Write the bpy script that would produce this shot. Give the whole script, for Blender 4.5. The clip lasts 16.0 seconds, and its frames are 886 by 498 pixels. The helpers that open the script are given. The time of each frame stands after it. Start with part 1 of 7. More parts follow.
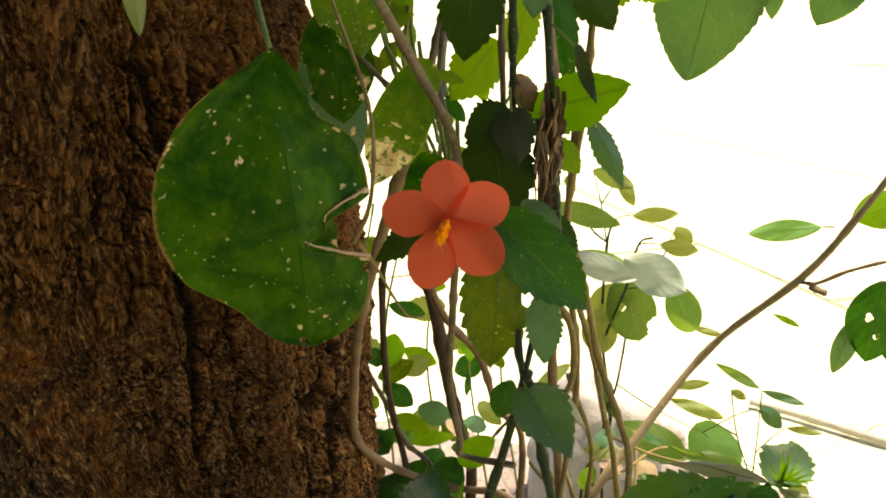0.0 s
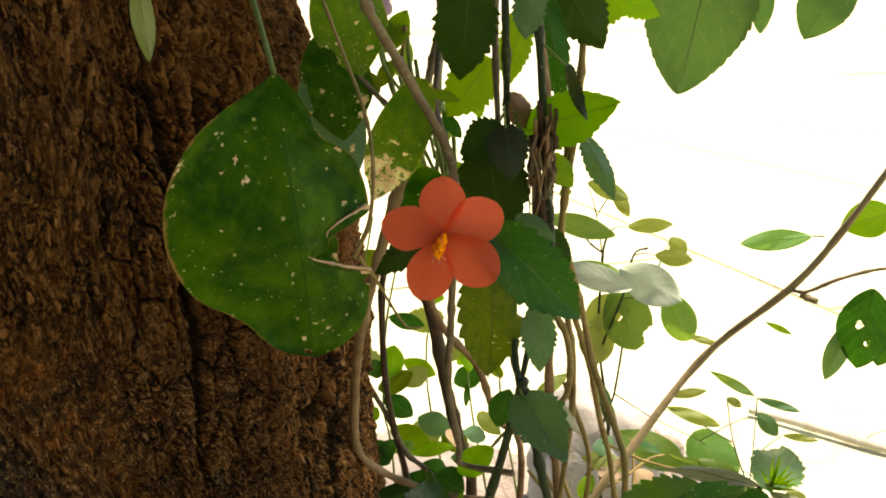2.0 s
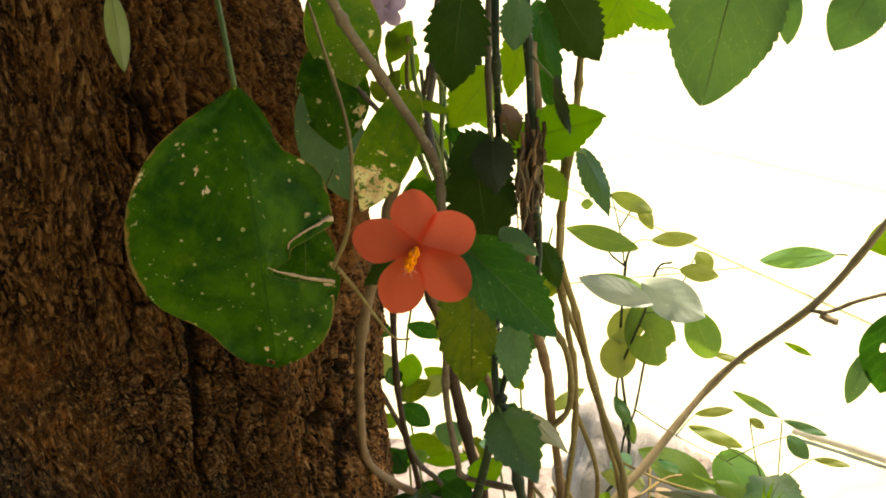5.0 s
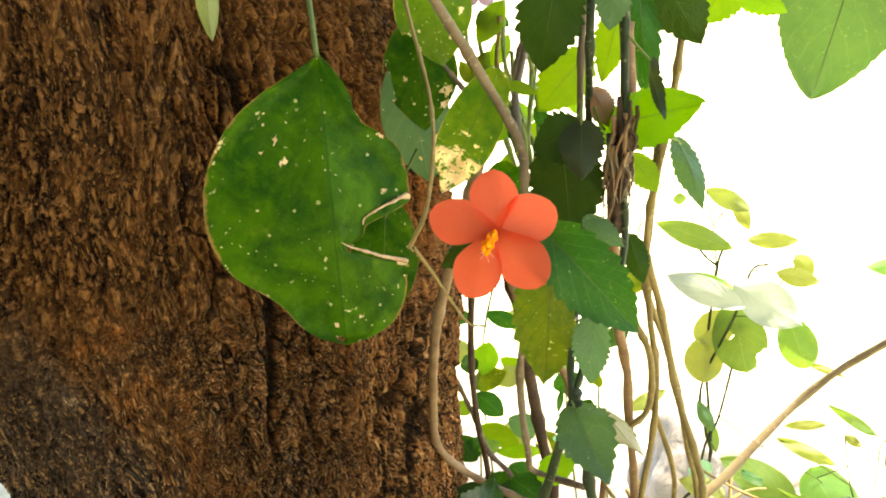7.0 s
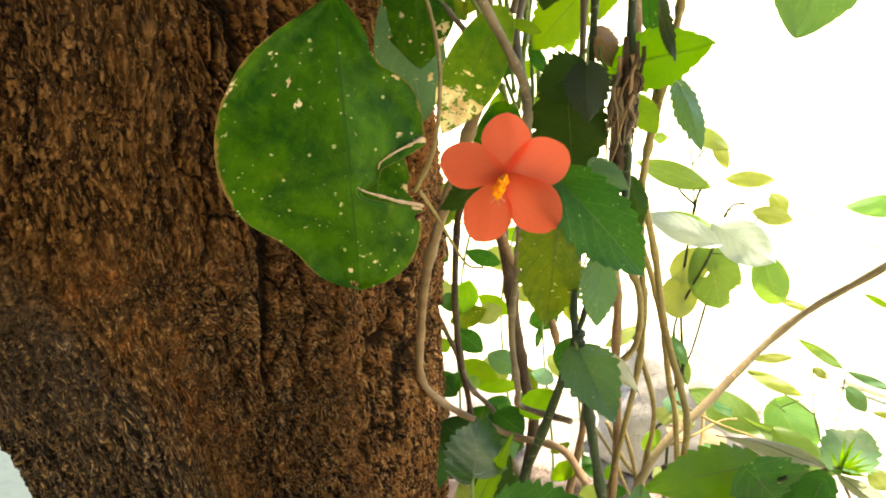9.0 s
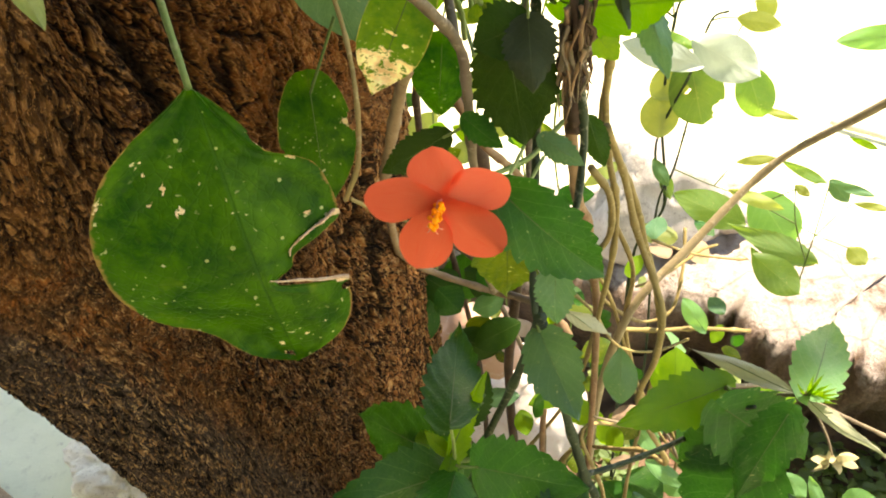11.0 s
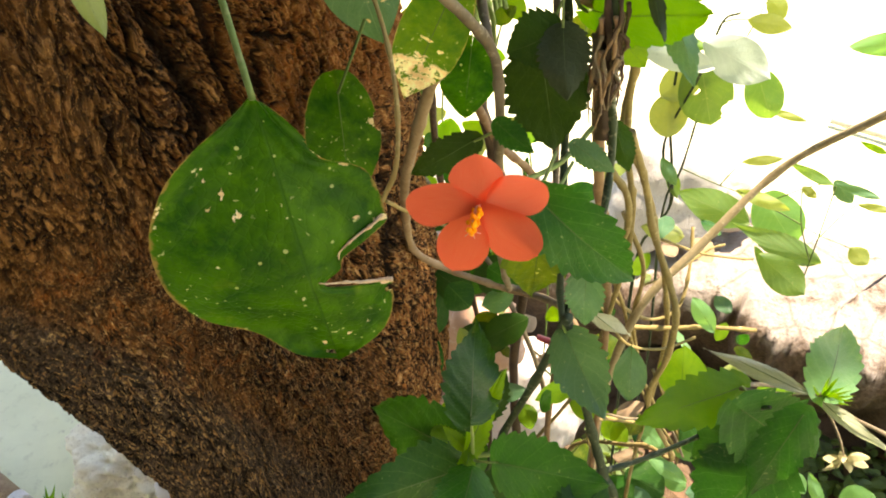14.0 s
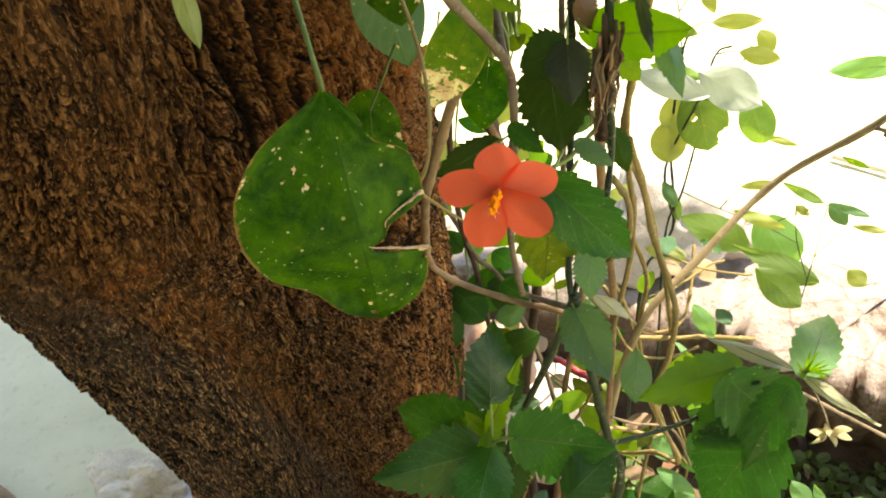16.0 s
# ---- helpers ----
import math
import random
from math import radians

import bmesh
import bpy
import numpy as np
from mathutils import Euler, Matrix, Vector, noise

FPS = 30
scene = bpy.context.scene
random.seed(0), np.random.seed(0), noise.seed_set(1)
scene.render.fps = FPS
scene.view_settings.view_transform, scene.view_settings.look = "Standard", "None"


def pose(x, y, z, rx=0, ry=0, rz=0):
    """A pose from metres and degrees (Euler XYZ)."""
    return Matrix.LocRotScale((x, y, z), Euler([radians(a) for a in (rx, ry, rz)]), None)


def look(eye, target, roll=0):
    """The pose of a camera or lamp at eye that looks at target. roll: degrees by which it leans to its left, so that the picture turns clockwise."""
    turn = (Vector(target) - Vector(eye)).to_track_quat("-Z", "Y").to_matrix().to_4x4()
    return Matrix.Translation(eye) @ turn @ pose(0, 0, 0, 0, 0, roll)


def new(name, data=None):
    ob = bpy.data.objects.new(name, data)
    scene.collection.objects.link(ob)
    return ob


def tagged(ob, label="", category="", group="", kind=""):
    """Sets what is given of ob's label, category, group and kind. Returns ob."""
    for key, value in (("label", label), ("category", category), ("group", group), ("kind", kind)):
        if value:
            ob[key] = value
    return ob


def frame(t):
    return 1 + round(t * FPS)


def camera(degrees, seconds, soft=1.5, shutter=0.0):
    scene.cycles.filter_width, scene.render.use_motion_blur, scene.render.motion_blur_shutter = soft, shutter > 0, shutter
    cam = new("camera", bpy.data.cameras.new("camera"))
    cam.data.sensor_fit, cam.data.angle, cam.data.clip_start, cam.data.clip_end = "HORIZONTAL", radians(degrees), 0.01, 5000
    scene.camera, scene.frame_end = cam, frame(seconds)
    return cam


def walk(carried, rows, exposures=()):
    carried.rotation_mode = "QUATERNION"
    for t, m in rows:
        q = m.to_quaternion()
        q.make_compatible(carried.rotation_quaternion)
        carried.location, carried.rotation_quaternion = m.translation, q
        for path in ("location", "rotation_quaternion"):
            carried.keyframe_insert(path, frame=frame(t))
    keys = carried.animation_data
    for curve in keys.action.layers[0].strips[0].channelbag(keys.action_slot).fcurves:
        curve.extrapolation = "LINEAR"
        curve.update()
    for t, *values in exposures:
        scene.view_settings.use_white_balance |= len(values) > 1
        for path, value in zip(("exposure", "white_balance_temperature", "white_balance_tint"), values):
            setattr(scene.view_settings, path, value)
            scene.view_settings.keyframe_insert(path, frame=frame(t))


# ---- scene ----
# the camera and its walk
cam = camera(61.7, 16.0, soft=1.9)
PATH = [
    (0, (0.01561, -0.01435, 0.90407), (-0.0580, 1.8959, 0.3163), -0.17),
    (0.5, (0.01401, -0.01691, 0.90522), (-0.0742, 1.8983, 0.3359), 0.04),
    (1, (0.01393, -0.01911, 0.90471), (-0.0554, 1.8949, 0.3287), -0.27),
    (1.5, (0.01381, -0.01998, 0.90500), (-0.0553, 1.8915, 0.3208), 0.00),
    (2, (0.01618, -0.02241, 0.90699), (-0.0532, 1.8970, 0.3492), -0.66),
    (2.5, (0.01819, -0.02553, 0.90620), (-0.0562, 1.8917, 0.3418), -0.76),
    (3, (0.01550, -0.02144, 0.90565), (-0.0635, 1.8945, 0.3373), -0.92),
    (3.5, (0.01366, -0.02147, 0.90830), (-0.0609, 1.8965, 0.3464), -0.45),
    (3.7, (0.01273, -0.02414, 0.90835), (-0.0700, 1.8900, 0.3346), 0.27),
    (5.8, (0.05015, -0.01461, 0.90760), (-0.2748, 1.8888, 0.3866), -0.51),
    (6, (0.04893, -0.01384, 0.90595), (-0.3446, 1.8728, 0.3716), 0.66),
    (6.5, (0.04768, -0.01057, 0.90415), (-0.3857, 1.8605, 0.3461), 0.67),
    (7, (0.03899, -0.01189, 0.90438), (-0.3785, 1.8601, 0.3374), 0.70),
    (7.5, (0.03609, -0.01573, 0.90366), (-0.3631, 1.8562, 0.3235), 1.15),
    (8, (0.03514, -0.02030, 0.90489), (-0.3506, 1.8546, 0.3251), 1.36),
    (8.5, (0.03166, -0.02066, 0.90657), (-0.3260, 1.8532, 0.3061), 1.62),
    (9, (0.02584, -0.01272, 0.90601), (-0.2849, 1.8237, 0.1774), 1.58),
    (9.5, (0.02557, 0.00902, 0.92393), (-0.2489, 1.7447, -0.0310), -1.62),
    (10, (0.03224, 0.02223, 0.95062), (-0.2783, 1.6629, -0.1501), -4.31),
    (10.2, (0.03657, 0.03186, 0.95399), (-0.2452, 1.5983, -0.2572), -5.20),
    (12.3, (0.02657, 0.04827, 0.96267), (-0.2202, 1.5266, -0.3616), -5.06),
    (12.5, (0.02733, 0.04933, 0.96265), (-0.2215, 1.5203, -0.3694), -5.17),
    (13, (0.02426, 0.05140, 0.96137), (-0.2307, 1.5149, -0.3777), -4.74),
    (13.5, (0.02310, 0.04757, 0.96122), (-0.2335, 1.5181, -0.3698), -4.61),
    (14, (0.02319, 0.04009, 0.96659), (-0.2196, 1.5332, -0.3417), -4.03),
    (14.5, (0.02243, 0.02754, 0.96895), (-0.2102, 1.5348, -0.3249), -3.84),
    (15, (0.02684, 0.01370, 0.97258), (-0.2290, 1.5591, -0.2710), -5.05),
    (15.5, (0.02801, 0.00712, 0.96840), (-0.2450, 1.5523, -0.2717), -5.57),
    (16, (0.02278, 0.00002, 0.97431), (-0.2463, 1.5656, -0.2408), -4.77),
]
EXPOSURES = [(t, stops, 9250 if t < 6 else 8900, 19) for t, stops in ((0, 1.0), (3.7, 0.96), (5.8, 1.04), (6.2, 1.36), (7, 2.26), (8, 2.45), (8.5, 2.38), (9.1, 2.05), (10, 2.02), (13, 1.92), (14.5, 1.95), (16, 1.75))]
walk(cam, [(t, look(eye, target, roll)) for t, eye, target, roll in PATH], EXPOSURES)


# world, sun and exposure
SUN_DIR = Vector((0.25, 0.20, 0.95)).normalized()
world = bpy.data.worlds.new("sky")
scene.world = world
world.use_nodes = True
wn = world.node_tree.nodes
sky = wn.new("ShaderNodeTexSky")
sky.sky_type = "NISHITA"
sky.sun_disc = False
sky.sun_elevation = math.asin(SUN_DIR.z)
sky.sun_rotation = math.atan2(SUN_DIR.x, SUN_DIR.y)
sky.dust_density = 0.3
world.node_tree.links.new(sky.outputs[0], wn["Background"].inputs[0])
wn["Background"].inputs[1].default_value = 0.15
sun_data = bpy.data.lights.new("sun", "SUN")
sun_data.energy, sun_data.angle, sun_data.color = 4.6, radians(0.53), (1.0, 0.95, 0.86)
sun = new("sun", sun_data)
sun.matrix_world = look(SUN_DIR * 20, (0, 0, 0))

# materials

def nodes_of(name):
    m = bpy.data.materials.new(name)
    m.use_nodes = True
    nt = m.node_tree
    return m, nt, nt.nodes["Principled BSDF"], nt.nodes["Material Output"]


def node(nt, kind, **inputs):
    n = nt.nodes.new(kind)
    for k, v in inputs.items():
        n.inputs[k.replace("_", " ")].default_value = v
    return n


def noise_tex(nt, vec, scale, detail=6.0, rough=0.6, distortion=0.0):
    n = node(nt, "ShaderNodeTexNoise", Scale=scale, Detail=detail, Roughness=rough, Distortion=distortion)
    if vec:
        nt.links.new(vec, n.inputs["Vector"])
    return n.outputs["Fac"]


def ramp(nt, fac, *stops):
    n = nt.nodes.new("ShaderNodeValToRGB")
    e = n.color_ramp.elements
    while len(e) < len(stops):
        e.new(0.5)
    for el, (p, c) in zip(e, stops):
        el.position, el.color = p, (*c, 1) if len(c) == 3 else c
    nt.links.new(fac, n.inputs[0])
    return n.outputs[0]


def grey(a):
    return (a, a, a)


def mixc(nt, fac, a, b, blend="MIX"):
    n = nt.nodes.new("ShaderNodeMix")
    n.data_type, n.blend_type = "RGBA", blend
    for sock, v in ((n.inputs[0], fac), (n.inputs[6], a), (n.inputs[7], b)):
        if isinstance(v, bpy.types.NodeSocket):
            nt.links.new(v, sock)
        elif isinstance(v, (int, float)):
            sock.default_value = v
        else:
            sock.default_value = (*v, 1)
    return n.outputs[2]


def maths(nt, op, a, b=None, clamp=False):
    n = nt.nodes.new("ShaderNodeMath")
    n.operation, n.use_clamp = op, clamp
    for sock, v in zip(n.inputs, (a, b)):
        if isinstance(v, bpy.types.NodeSocket):
            nt.links.new(v, sock)
        elif v is not None:
            sock.default_value = v
    return n.outputs[0]


def bump(nt, bsdf, height, strength, distance):
    n = node(nt, "ShaderNodeBump", Strength=strength, Distance=distance)
    nt.links.new(height, n.inputs["Height"])
    nt.links.new(n.outputs[0], bsdf.inputs["Normal"])


def coords(nt, scale=(1, 1, 1)):
    tc = nt.nodes.new("ShaderNodeTexCoord")
    mp = nt.nodes.new("ShaderNodeMapping")
    mp.inputs["Scale"].default_value = scale
    nt.links.new(tc.outputs["Object"], mp.inputs[0])
    return mp.outputs[0]


def leaf_material(name, main, young, vein, glow=0.35, rough=0.42, spots=0.0, mottle=0.5, side_veins=0.55, dried=((0.42, 0.27, 0.14), (0.62, 0.5, 0.33)), through_tint=(2.6, 2.3, 0.7), gloss=0.22, specks=0.0, rim=None):
    """A leaf: mottled blade with pale veins, dried edges where the 'dry' attribute says so, and light coming through."""
    m, nt, b, out = nodes_of(name)
    at = nt.nodes.new("ShaderNodeAttribute")
    at.attribute_name = "leaf_uv"
    sep = nt.nodes.new("ShaderNodeSeparateXYZ")
    nt.links.new(at.outputs["Vector"], sep.inputs[0])
    u, v = sep.outputs[0], sep.outputs[1]
    au = maths(nt, "ABSOLUTE", u)
    obj = coords(nt)
    info = nt.nodes.new("ShaderNodeObjectInfo")
    cloud = noise_tex(nt, obj, 55, 5, 0.6, 0.4)
    col = mixc(nt, ramp(nt, cloud, (0.38, grey(0.0)), (0.64, grey(1.0))), main, young)
    col = mixc(nt, mottle, main, col)
    cell = ramp(nt, noise_tex(nt, obj, 170, 4, 0.65, 0.5), (0.5, grey(0.0)), (0.66, grey(1.0)))
    col = mixc(nt, maths(nt, "MULTIPLY", cell, 0.55 * mottle), col, young)
    # side veins climb from the midrib towards the edge
    wob = noise_tex(nt, obj, 90, 2)
    k = maths(nt, "SUBTRACT", maths(nt, "MULTIPLY", v, 6.0), maths(nt, "MULTIPLY", au, 2.4))
    k = maths(nt, "ADD", k, maths(nt, "MULTIPLY", wob, 0.5))
    tri = maths(nt, "ABSOLUTE", maths(nt, "SUBTRACT", maths(nt, "FRACT", k), 0.5))
    side = ramp(nt, tri, (0.0, grey(1.0)), (0.035, grey(0.0)))
    mid = ramp(nt, au, (0.0, grey(1.0)), (0.025, grey(0.0)))
    fine = nt.nodes.new("ShaderNodeTexVoronoi")
    fine.feature = "DISTANCE_TO_EDGE"
    fine.inputs["Scale"].default_value = 420
    nt.links.new(obj, fine.inputs["Vector"])
    net = ramp(nt, fine.outputs[0], (0.0, grey(1.0)), (0.12, grey(0.0)))
    veins = maths(nt, "ADD", maths(nt, "MULTIPLY", side, side_veins), mid, True)
    col = mixc(nt, maths(nt, "MULTIPLY", veins, 0.7), col, vein)
    col = mixc(nt, maths(nt, "MULTIPLY", net, 0.06), col, vein)
    # pale chewed flecks and yellow blots
    if spots:
        fl = noise_tex(nt, obj, 560, 3, 0.5)
        where = noise_tex(nt, obj, 60, 2)
        fleck = maths(nt, "MULTIPLY", ramp(nt, fl, (0.66, grey(0.0)), (0.70, grey(1.0))), ramp(nt, where, (0.44, grey(0.0)), (0.56, grey(1.0))))
        blot = ramp(nt, noise_tex(nt, obj, 75, 3), (0.6, grey(0.0)), (0.78, grey(1.0)))
        col = mixc(nt, maths(nt, "MULTIPLY", blot, 0.6 * spots), col, (0.21, 0.26, 0.03))
        col = mixc(nt, maths(nt, "MULTIPLY", fleck, spots, True), col, (0.5, 0.5, 0.33))
    if specks:
        dots = node(nt, "ShaderNodeTexVoronoi", Scale=310)
        nt.links.new(obj, dots.inputs["Vector"])
        pick = nt.nodes.new("ShaderNodeSeparateXYZ")
        nt.links.new(dots.outputs["Color"], pick.inputs[0])
        size = maths(nt, "MULTIPLY", maths(nt, "SUBTRACT", pick.outputs[0], 0.42), 0.30)
        dot = ramp(nt, maths(nt, "ADD", maths(nt, "SUBTRACT", size, dots.outputs["Distance"]), 0.5), (0.48, grey(0.0)), (0.51, grey(1.0)))
        col = mixc(nt, maths(nt, "MULTIPLY", dot, specks), col, (0.30, 0.36, 0.17))
    if rim:
        rag = maths(nt, "MULTIPLY", maths(nt, "SUBTRACT", noise_tex(nt, obj, 200, 4, 0.7), 0.5), 0.16)
        col = mixc(nt, ramp(nt, maths(nt, "ADD", au, rag), (0.972, grey(0.0)), (1.0, grey(1.0))), col, rim)
    dry = nt.nodes.new("ShaderNodeAttribute")
    dry.attribute_name = "dry"
    edge = maths(nt, "ADD", dry.outputs["Fac"], maths(nt, "MULTIPLY", maths(nt, "SUBTRACT", noise_tex(nt, obj, 380, 4, 0.7), 0.5), 4.5))
    dcol = mixc(nt, ramp(nt, noise_tex(nt, obj, 180, 3), (0.35, grey(0.0)), (0.6, grey(1.0))), *dried)
    col = mixc(nt, ramp(nt, maths(nt, "MULTIPLY", edge, ramp(nt, dry.outputs["Fac"], (0.0, grey(0.0)), (0.3, grey(1.0)))), (0.7, grey(0.0)), (0.84, grey(1.0))), col, dcol)
    hsv = node(nt, "ShaderNodeHueSaturation", Saturation=1.0)
    nt.links.new(maths(nt, "ADD", maths(nt, "MULTIPLY", info.outputs["Random"], 0.35), 0.83), hsv.inputs["Value"])
    nt.links.new(maths(nt, "ADD", maths(nt, "MULTIPLY", info.outputs["Random"], 0.02), 0.49), hsv.inputs["Hue"])
    nt.links.new(col, hsv.inputs["Color"])
    col = hsv.outputs[0]
    nt.links.new(col, b.inputs["Base Color"])
    nt.links.new(ramp(nt, noise_tex(nt, obj, 120, 3), (0.3, grey(rough - 0.08)), (0.7, grey(rough + 0.15))), b.inputs["Roughness"])
    b.inputs["Specular IOR Level"].default_value = gloss
    hgt = maths(nt, "SUBTRACT", maths(nt, "MULTIPLY", noise_tex(nt, obj, 300, 4), 0.5), maths(nt, "MULTIPLY", veins, 0.8))
    hgt = maths(nt, "SUBTRACT", hgt, maths(nt, "MULTIPLY", net, 0.35))
    hgt = maths(nt, "ADD", hgt, maths(nt, "MULTIPLY", noise_tex(nt, obj, 110, 3), 0.9))
    bump(nt, b, hgt, 0.3, 0.0008)
    tr = nt.nodes.new("ShaderNodeBsdfTranslucent")
    tcol = mixc(nt, 1.0, col, through_tint, "MULTIPLY")
    nt.links.new(tcol, tr.inputs["Color"])
    mx = nt.nodes.new("ShaderNodeMixShader")
    mx.inputs[0].default_value = glow
    nt.links.new(b.outputs[0], mx.inputs[1])
    nt.links.new(tr.outputs[0], mx.inputs[2])
    nt.links.new(mx.outputs[0], out.inputs["Surface"])
    return m


LEAF_GREEN = leaf_material("leaf_green", (0.012, 0.064, 0.012), (0.028, 0.106, 0.014), (0.08, 0.17, 0.06), 0.3, 0.36, 0.22, gloss=0.16, through_tint=(2.3, 2.5, 0.7))
# dark copy of the green, and a dusky one below: shade in the colour
LEAF_SHADED = leaf_material("leaf_shaded", (0.017, 0.050, 0.009), (0.030, 0.074, 0.011), (0.036, 0.08, 0.02), 0.16, 0.42, gloss=0.09)
LEAF_GREY = leaf_material("leaf_grey_green", (0.054, 0.145, 0.086), (0.078, 0.182, 0.108), (0.14, 0.25, 0.16), 0.25, 0.4, 0.5, gloss=0.26)
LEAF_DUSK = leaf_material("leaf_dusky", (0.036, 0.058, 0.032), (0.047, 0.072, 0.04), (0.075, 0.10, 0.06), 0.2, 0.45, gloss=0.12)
# lime copy of the green: sunlight put into the leaf colour
LEAF_LIT = leaf_material("leaf_lit", (0.075, 0.185, 0.016), (0.135, 0.25, 0.022), (0.05, 0.12, 0.02), 0.5, 0.42, gloss=0.15)
LEAF_MID = leaf_material("leaf_mid_green", (0.042, 0.14, 0.010), (0.08, 0.19, 0.012), (0.06, 0.15, 0.03), 0.5, 0.42, gloss=0.25)
LEAF_YELLOW = leaf_material("leaf_yellowing", (0.032, 0.074, 0.008), (0.11, 0.14, 0.012), (0.012, 0.035, 0.004), 0.38, 0.45, 0.6, 0.9, 1.0)
LEAF_VINE = leaf_material("leaf_vine_spotted", (0.004, 0.046, 0.003), (0.034, 0.125, 0.003), (0.010, 0.060, 0.006), 0.22, 0.36, 0.8, 0.95, 0.35, ((0.40, 0.27, 0.15), (0.66, 0.58, 0.44)), gloss=0.09, specks=0.8, rim=(0.20, 0.135, 0.045))
LEAF_VINE_LIGHT = leaf_material("leaf_vine_light", (0.03, 0.115, 0.008), (0.12, 0.22, 0.014), (0.05, 0.13, 0.02), 0.35, 0.42, 1.0, 0.85, 0.35, ((0.55, 0.4, 0.28), (0.78, 0.7, 0.58)), specks=0.8, rim=(0.30, 0.26, 0.10))
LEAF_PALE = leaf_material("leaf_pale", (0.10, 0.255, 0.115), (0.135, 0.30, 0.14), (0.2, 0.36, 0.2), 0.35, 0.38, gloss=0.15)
# these two greens are paled: the washing haze is put into their colour
LEAF_BACK = leaf_material("leaf_back_hazed", (0.16, 0.225, 0.095), (0.25, 0.30, 0.115), (0.19, 0.25, 0.14), 0.32, 0.4)
LEAF_SOFT = leaf_material("leaf_soft_hazed", (0.076, 0.165, 0.06), (0.11, 0.20, 0.068), (0.16, 0.24, 0.12), 0.42, 0.4, 0.3)
LEAF_MATT = leaf_material("leaf_matt_green", (0.052, 0.122, 0.05), (0.076, 0.148, 0.056), (0.12, 0.19, 0.10), 0.27, 0.42, 0.3, through_tint=(1.8, 2.1, 0.9))
LEAF_DRY = leaf_material("leaf_dry", (0.3, 0.23, 0.15), (0.46, 0.37, 0.25), (0.28, 0.19, 0.12), 0.2, 0.7, through_tint=(1.2, 1.0, 0.8))
LEAF_BROWN = leaf_material("leaf_brown", (0.24, 0.15, 0.1), (0.34, 0.23, 0.16), (0.2, 0.12, 0.08), 0.2, 0.7, through_tint=(1.2, 1.0, 0.8))
LEAF_STRAW = leaf_material("leaf_straw", (0.38, 0.36, 0.22), (0.5, 0.46, 0.3), (0.3, 0.25, 0.15), 0.2, 0.7, through_tint=(1.2, 1.1, 0.8))
LEAF_SAGE = leaf_material("leaf_dry_grey", (0.27, 0.3, 0.22), (0.36, 0.38, 0.29), (0.42, 0.42, 0.34), 0.2, 0.6, through_tint=(1.3, 1.3, 0.9))
# bluish-white sky sheen put into the blade colour
LEAF_SHEEN = leaf_material("leaf_sheen_painted", (0.36, 0.46, 0.4), (0.42, 0.52, 0.45), (0.45, 0.54, 0.46), 0.2, 0.35, through_tint=(1.4, 1.4, 1.1), gloss=0.6)


def stem_material(name, c1, c2, c3, rough=0.75, long_scale=60, bump_m=0.0006):
    m, nt, b, out = nodes_of(name)
    obj = coords(nt)
    n1 = noise_tex(nt, obj, long_scale, 5, 0.65)
    n2 = noise_tex(nt, obj, long_scale * 6, 4, 0.6)
    col = mixc(nt, ramp(nt, n1, (0.35, grey(0.0)), (0.65, grey(1.0))), c1, c2)
    col = mixc(nt, ramp(nt, n2, (0.58, grey(0.0)), (0.72, grey(1.0))), col, c3)
    nt.links.new(col, b.inputs["Base Color"])
    b.inputs["Roughness"].default_value = rough
    b.inputs["Specular IOR Level"].default_value = 0.2
    bump(nt, b, maths(nt, "ADD", n1, maths(nt, "MULTIPLY", n2, 0.6)), 0.8, bump_m)
    return m


STEM_GREEN = stem_material("stem_green", (0.017, 0.033, 0.015), (0.034, 0.055, 0.023), (0.19, 0.19, 0.13), 0.6)
STEM_OLIVE = stem_material("stem_olive", (0.06, 0.11, 0.03), (0.09, 0.14, 0.04), (0.14, 0.17, 0.07), 0.6)
STEM_LIGHT = stem_material("stem_light_green", (0.12, 0.2, 0.05), (0.18, 0.25, 0.08), (0.26, 0.28, 0.15), 0.55)
STEM_GREY = stem_material("stem_grey_brown", (0.125, 0.10, 0.064), (0.205, 0.168, 0.112), (0.31, 0.27, 0.19))
STEM_BROWN = stem_material("stem_brown", (0.17, 0.1, 0.055), (0.27, 0.18, 0.1), (0.34, 0.26, 0.16))
# grey-brown wood, paled to stand in for glare on the branch
STEM_ASH = stem_material("stem_ash_glare", (0.24, 0.198, 0.115), (0.33, 0.283, 0.175), (0.45, 0.4, 0.28))
STEM_PALE = stem_material("stem_weathered", (0.36, 0.35, 0.29), (0.46, 0.45, 0.38), (0.54, 0.53, 0.46))
STEM_TAN = stem_material("stem_tan", (0.185, 0.145, 0.056), (0.275, 0.22, 0.092), (0.41, 0.345, 0.185))
STEM_BARKY = stem_material("stem_barky", (0.2, 0.13, 0.075), (0.3, 0.22, 0.135), (0.14, 0.09, 0.05))
STEM_DARK = stem_material("stem_dark", (0.05, 0.035, 0.025), (0.09, 0.06, 0.04), (0.14, 0.1, 0.07))


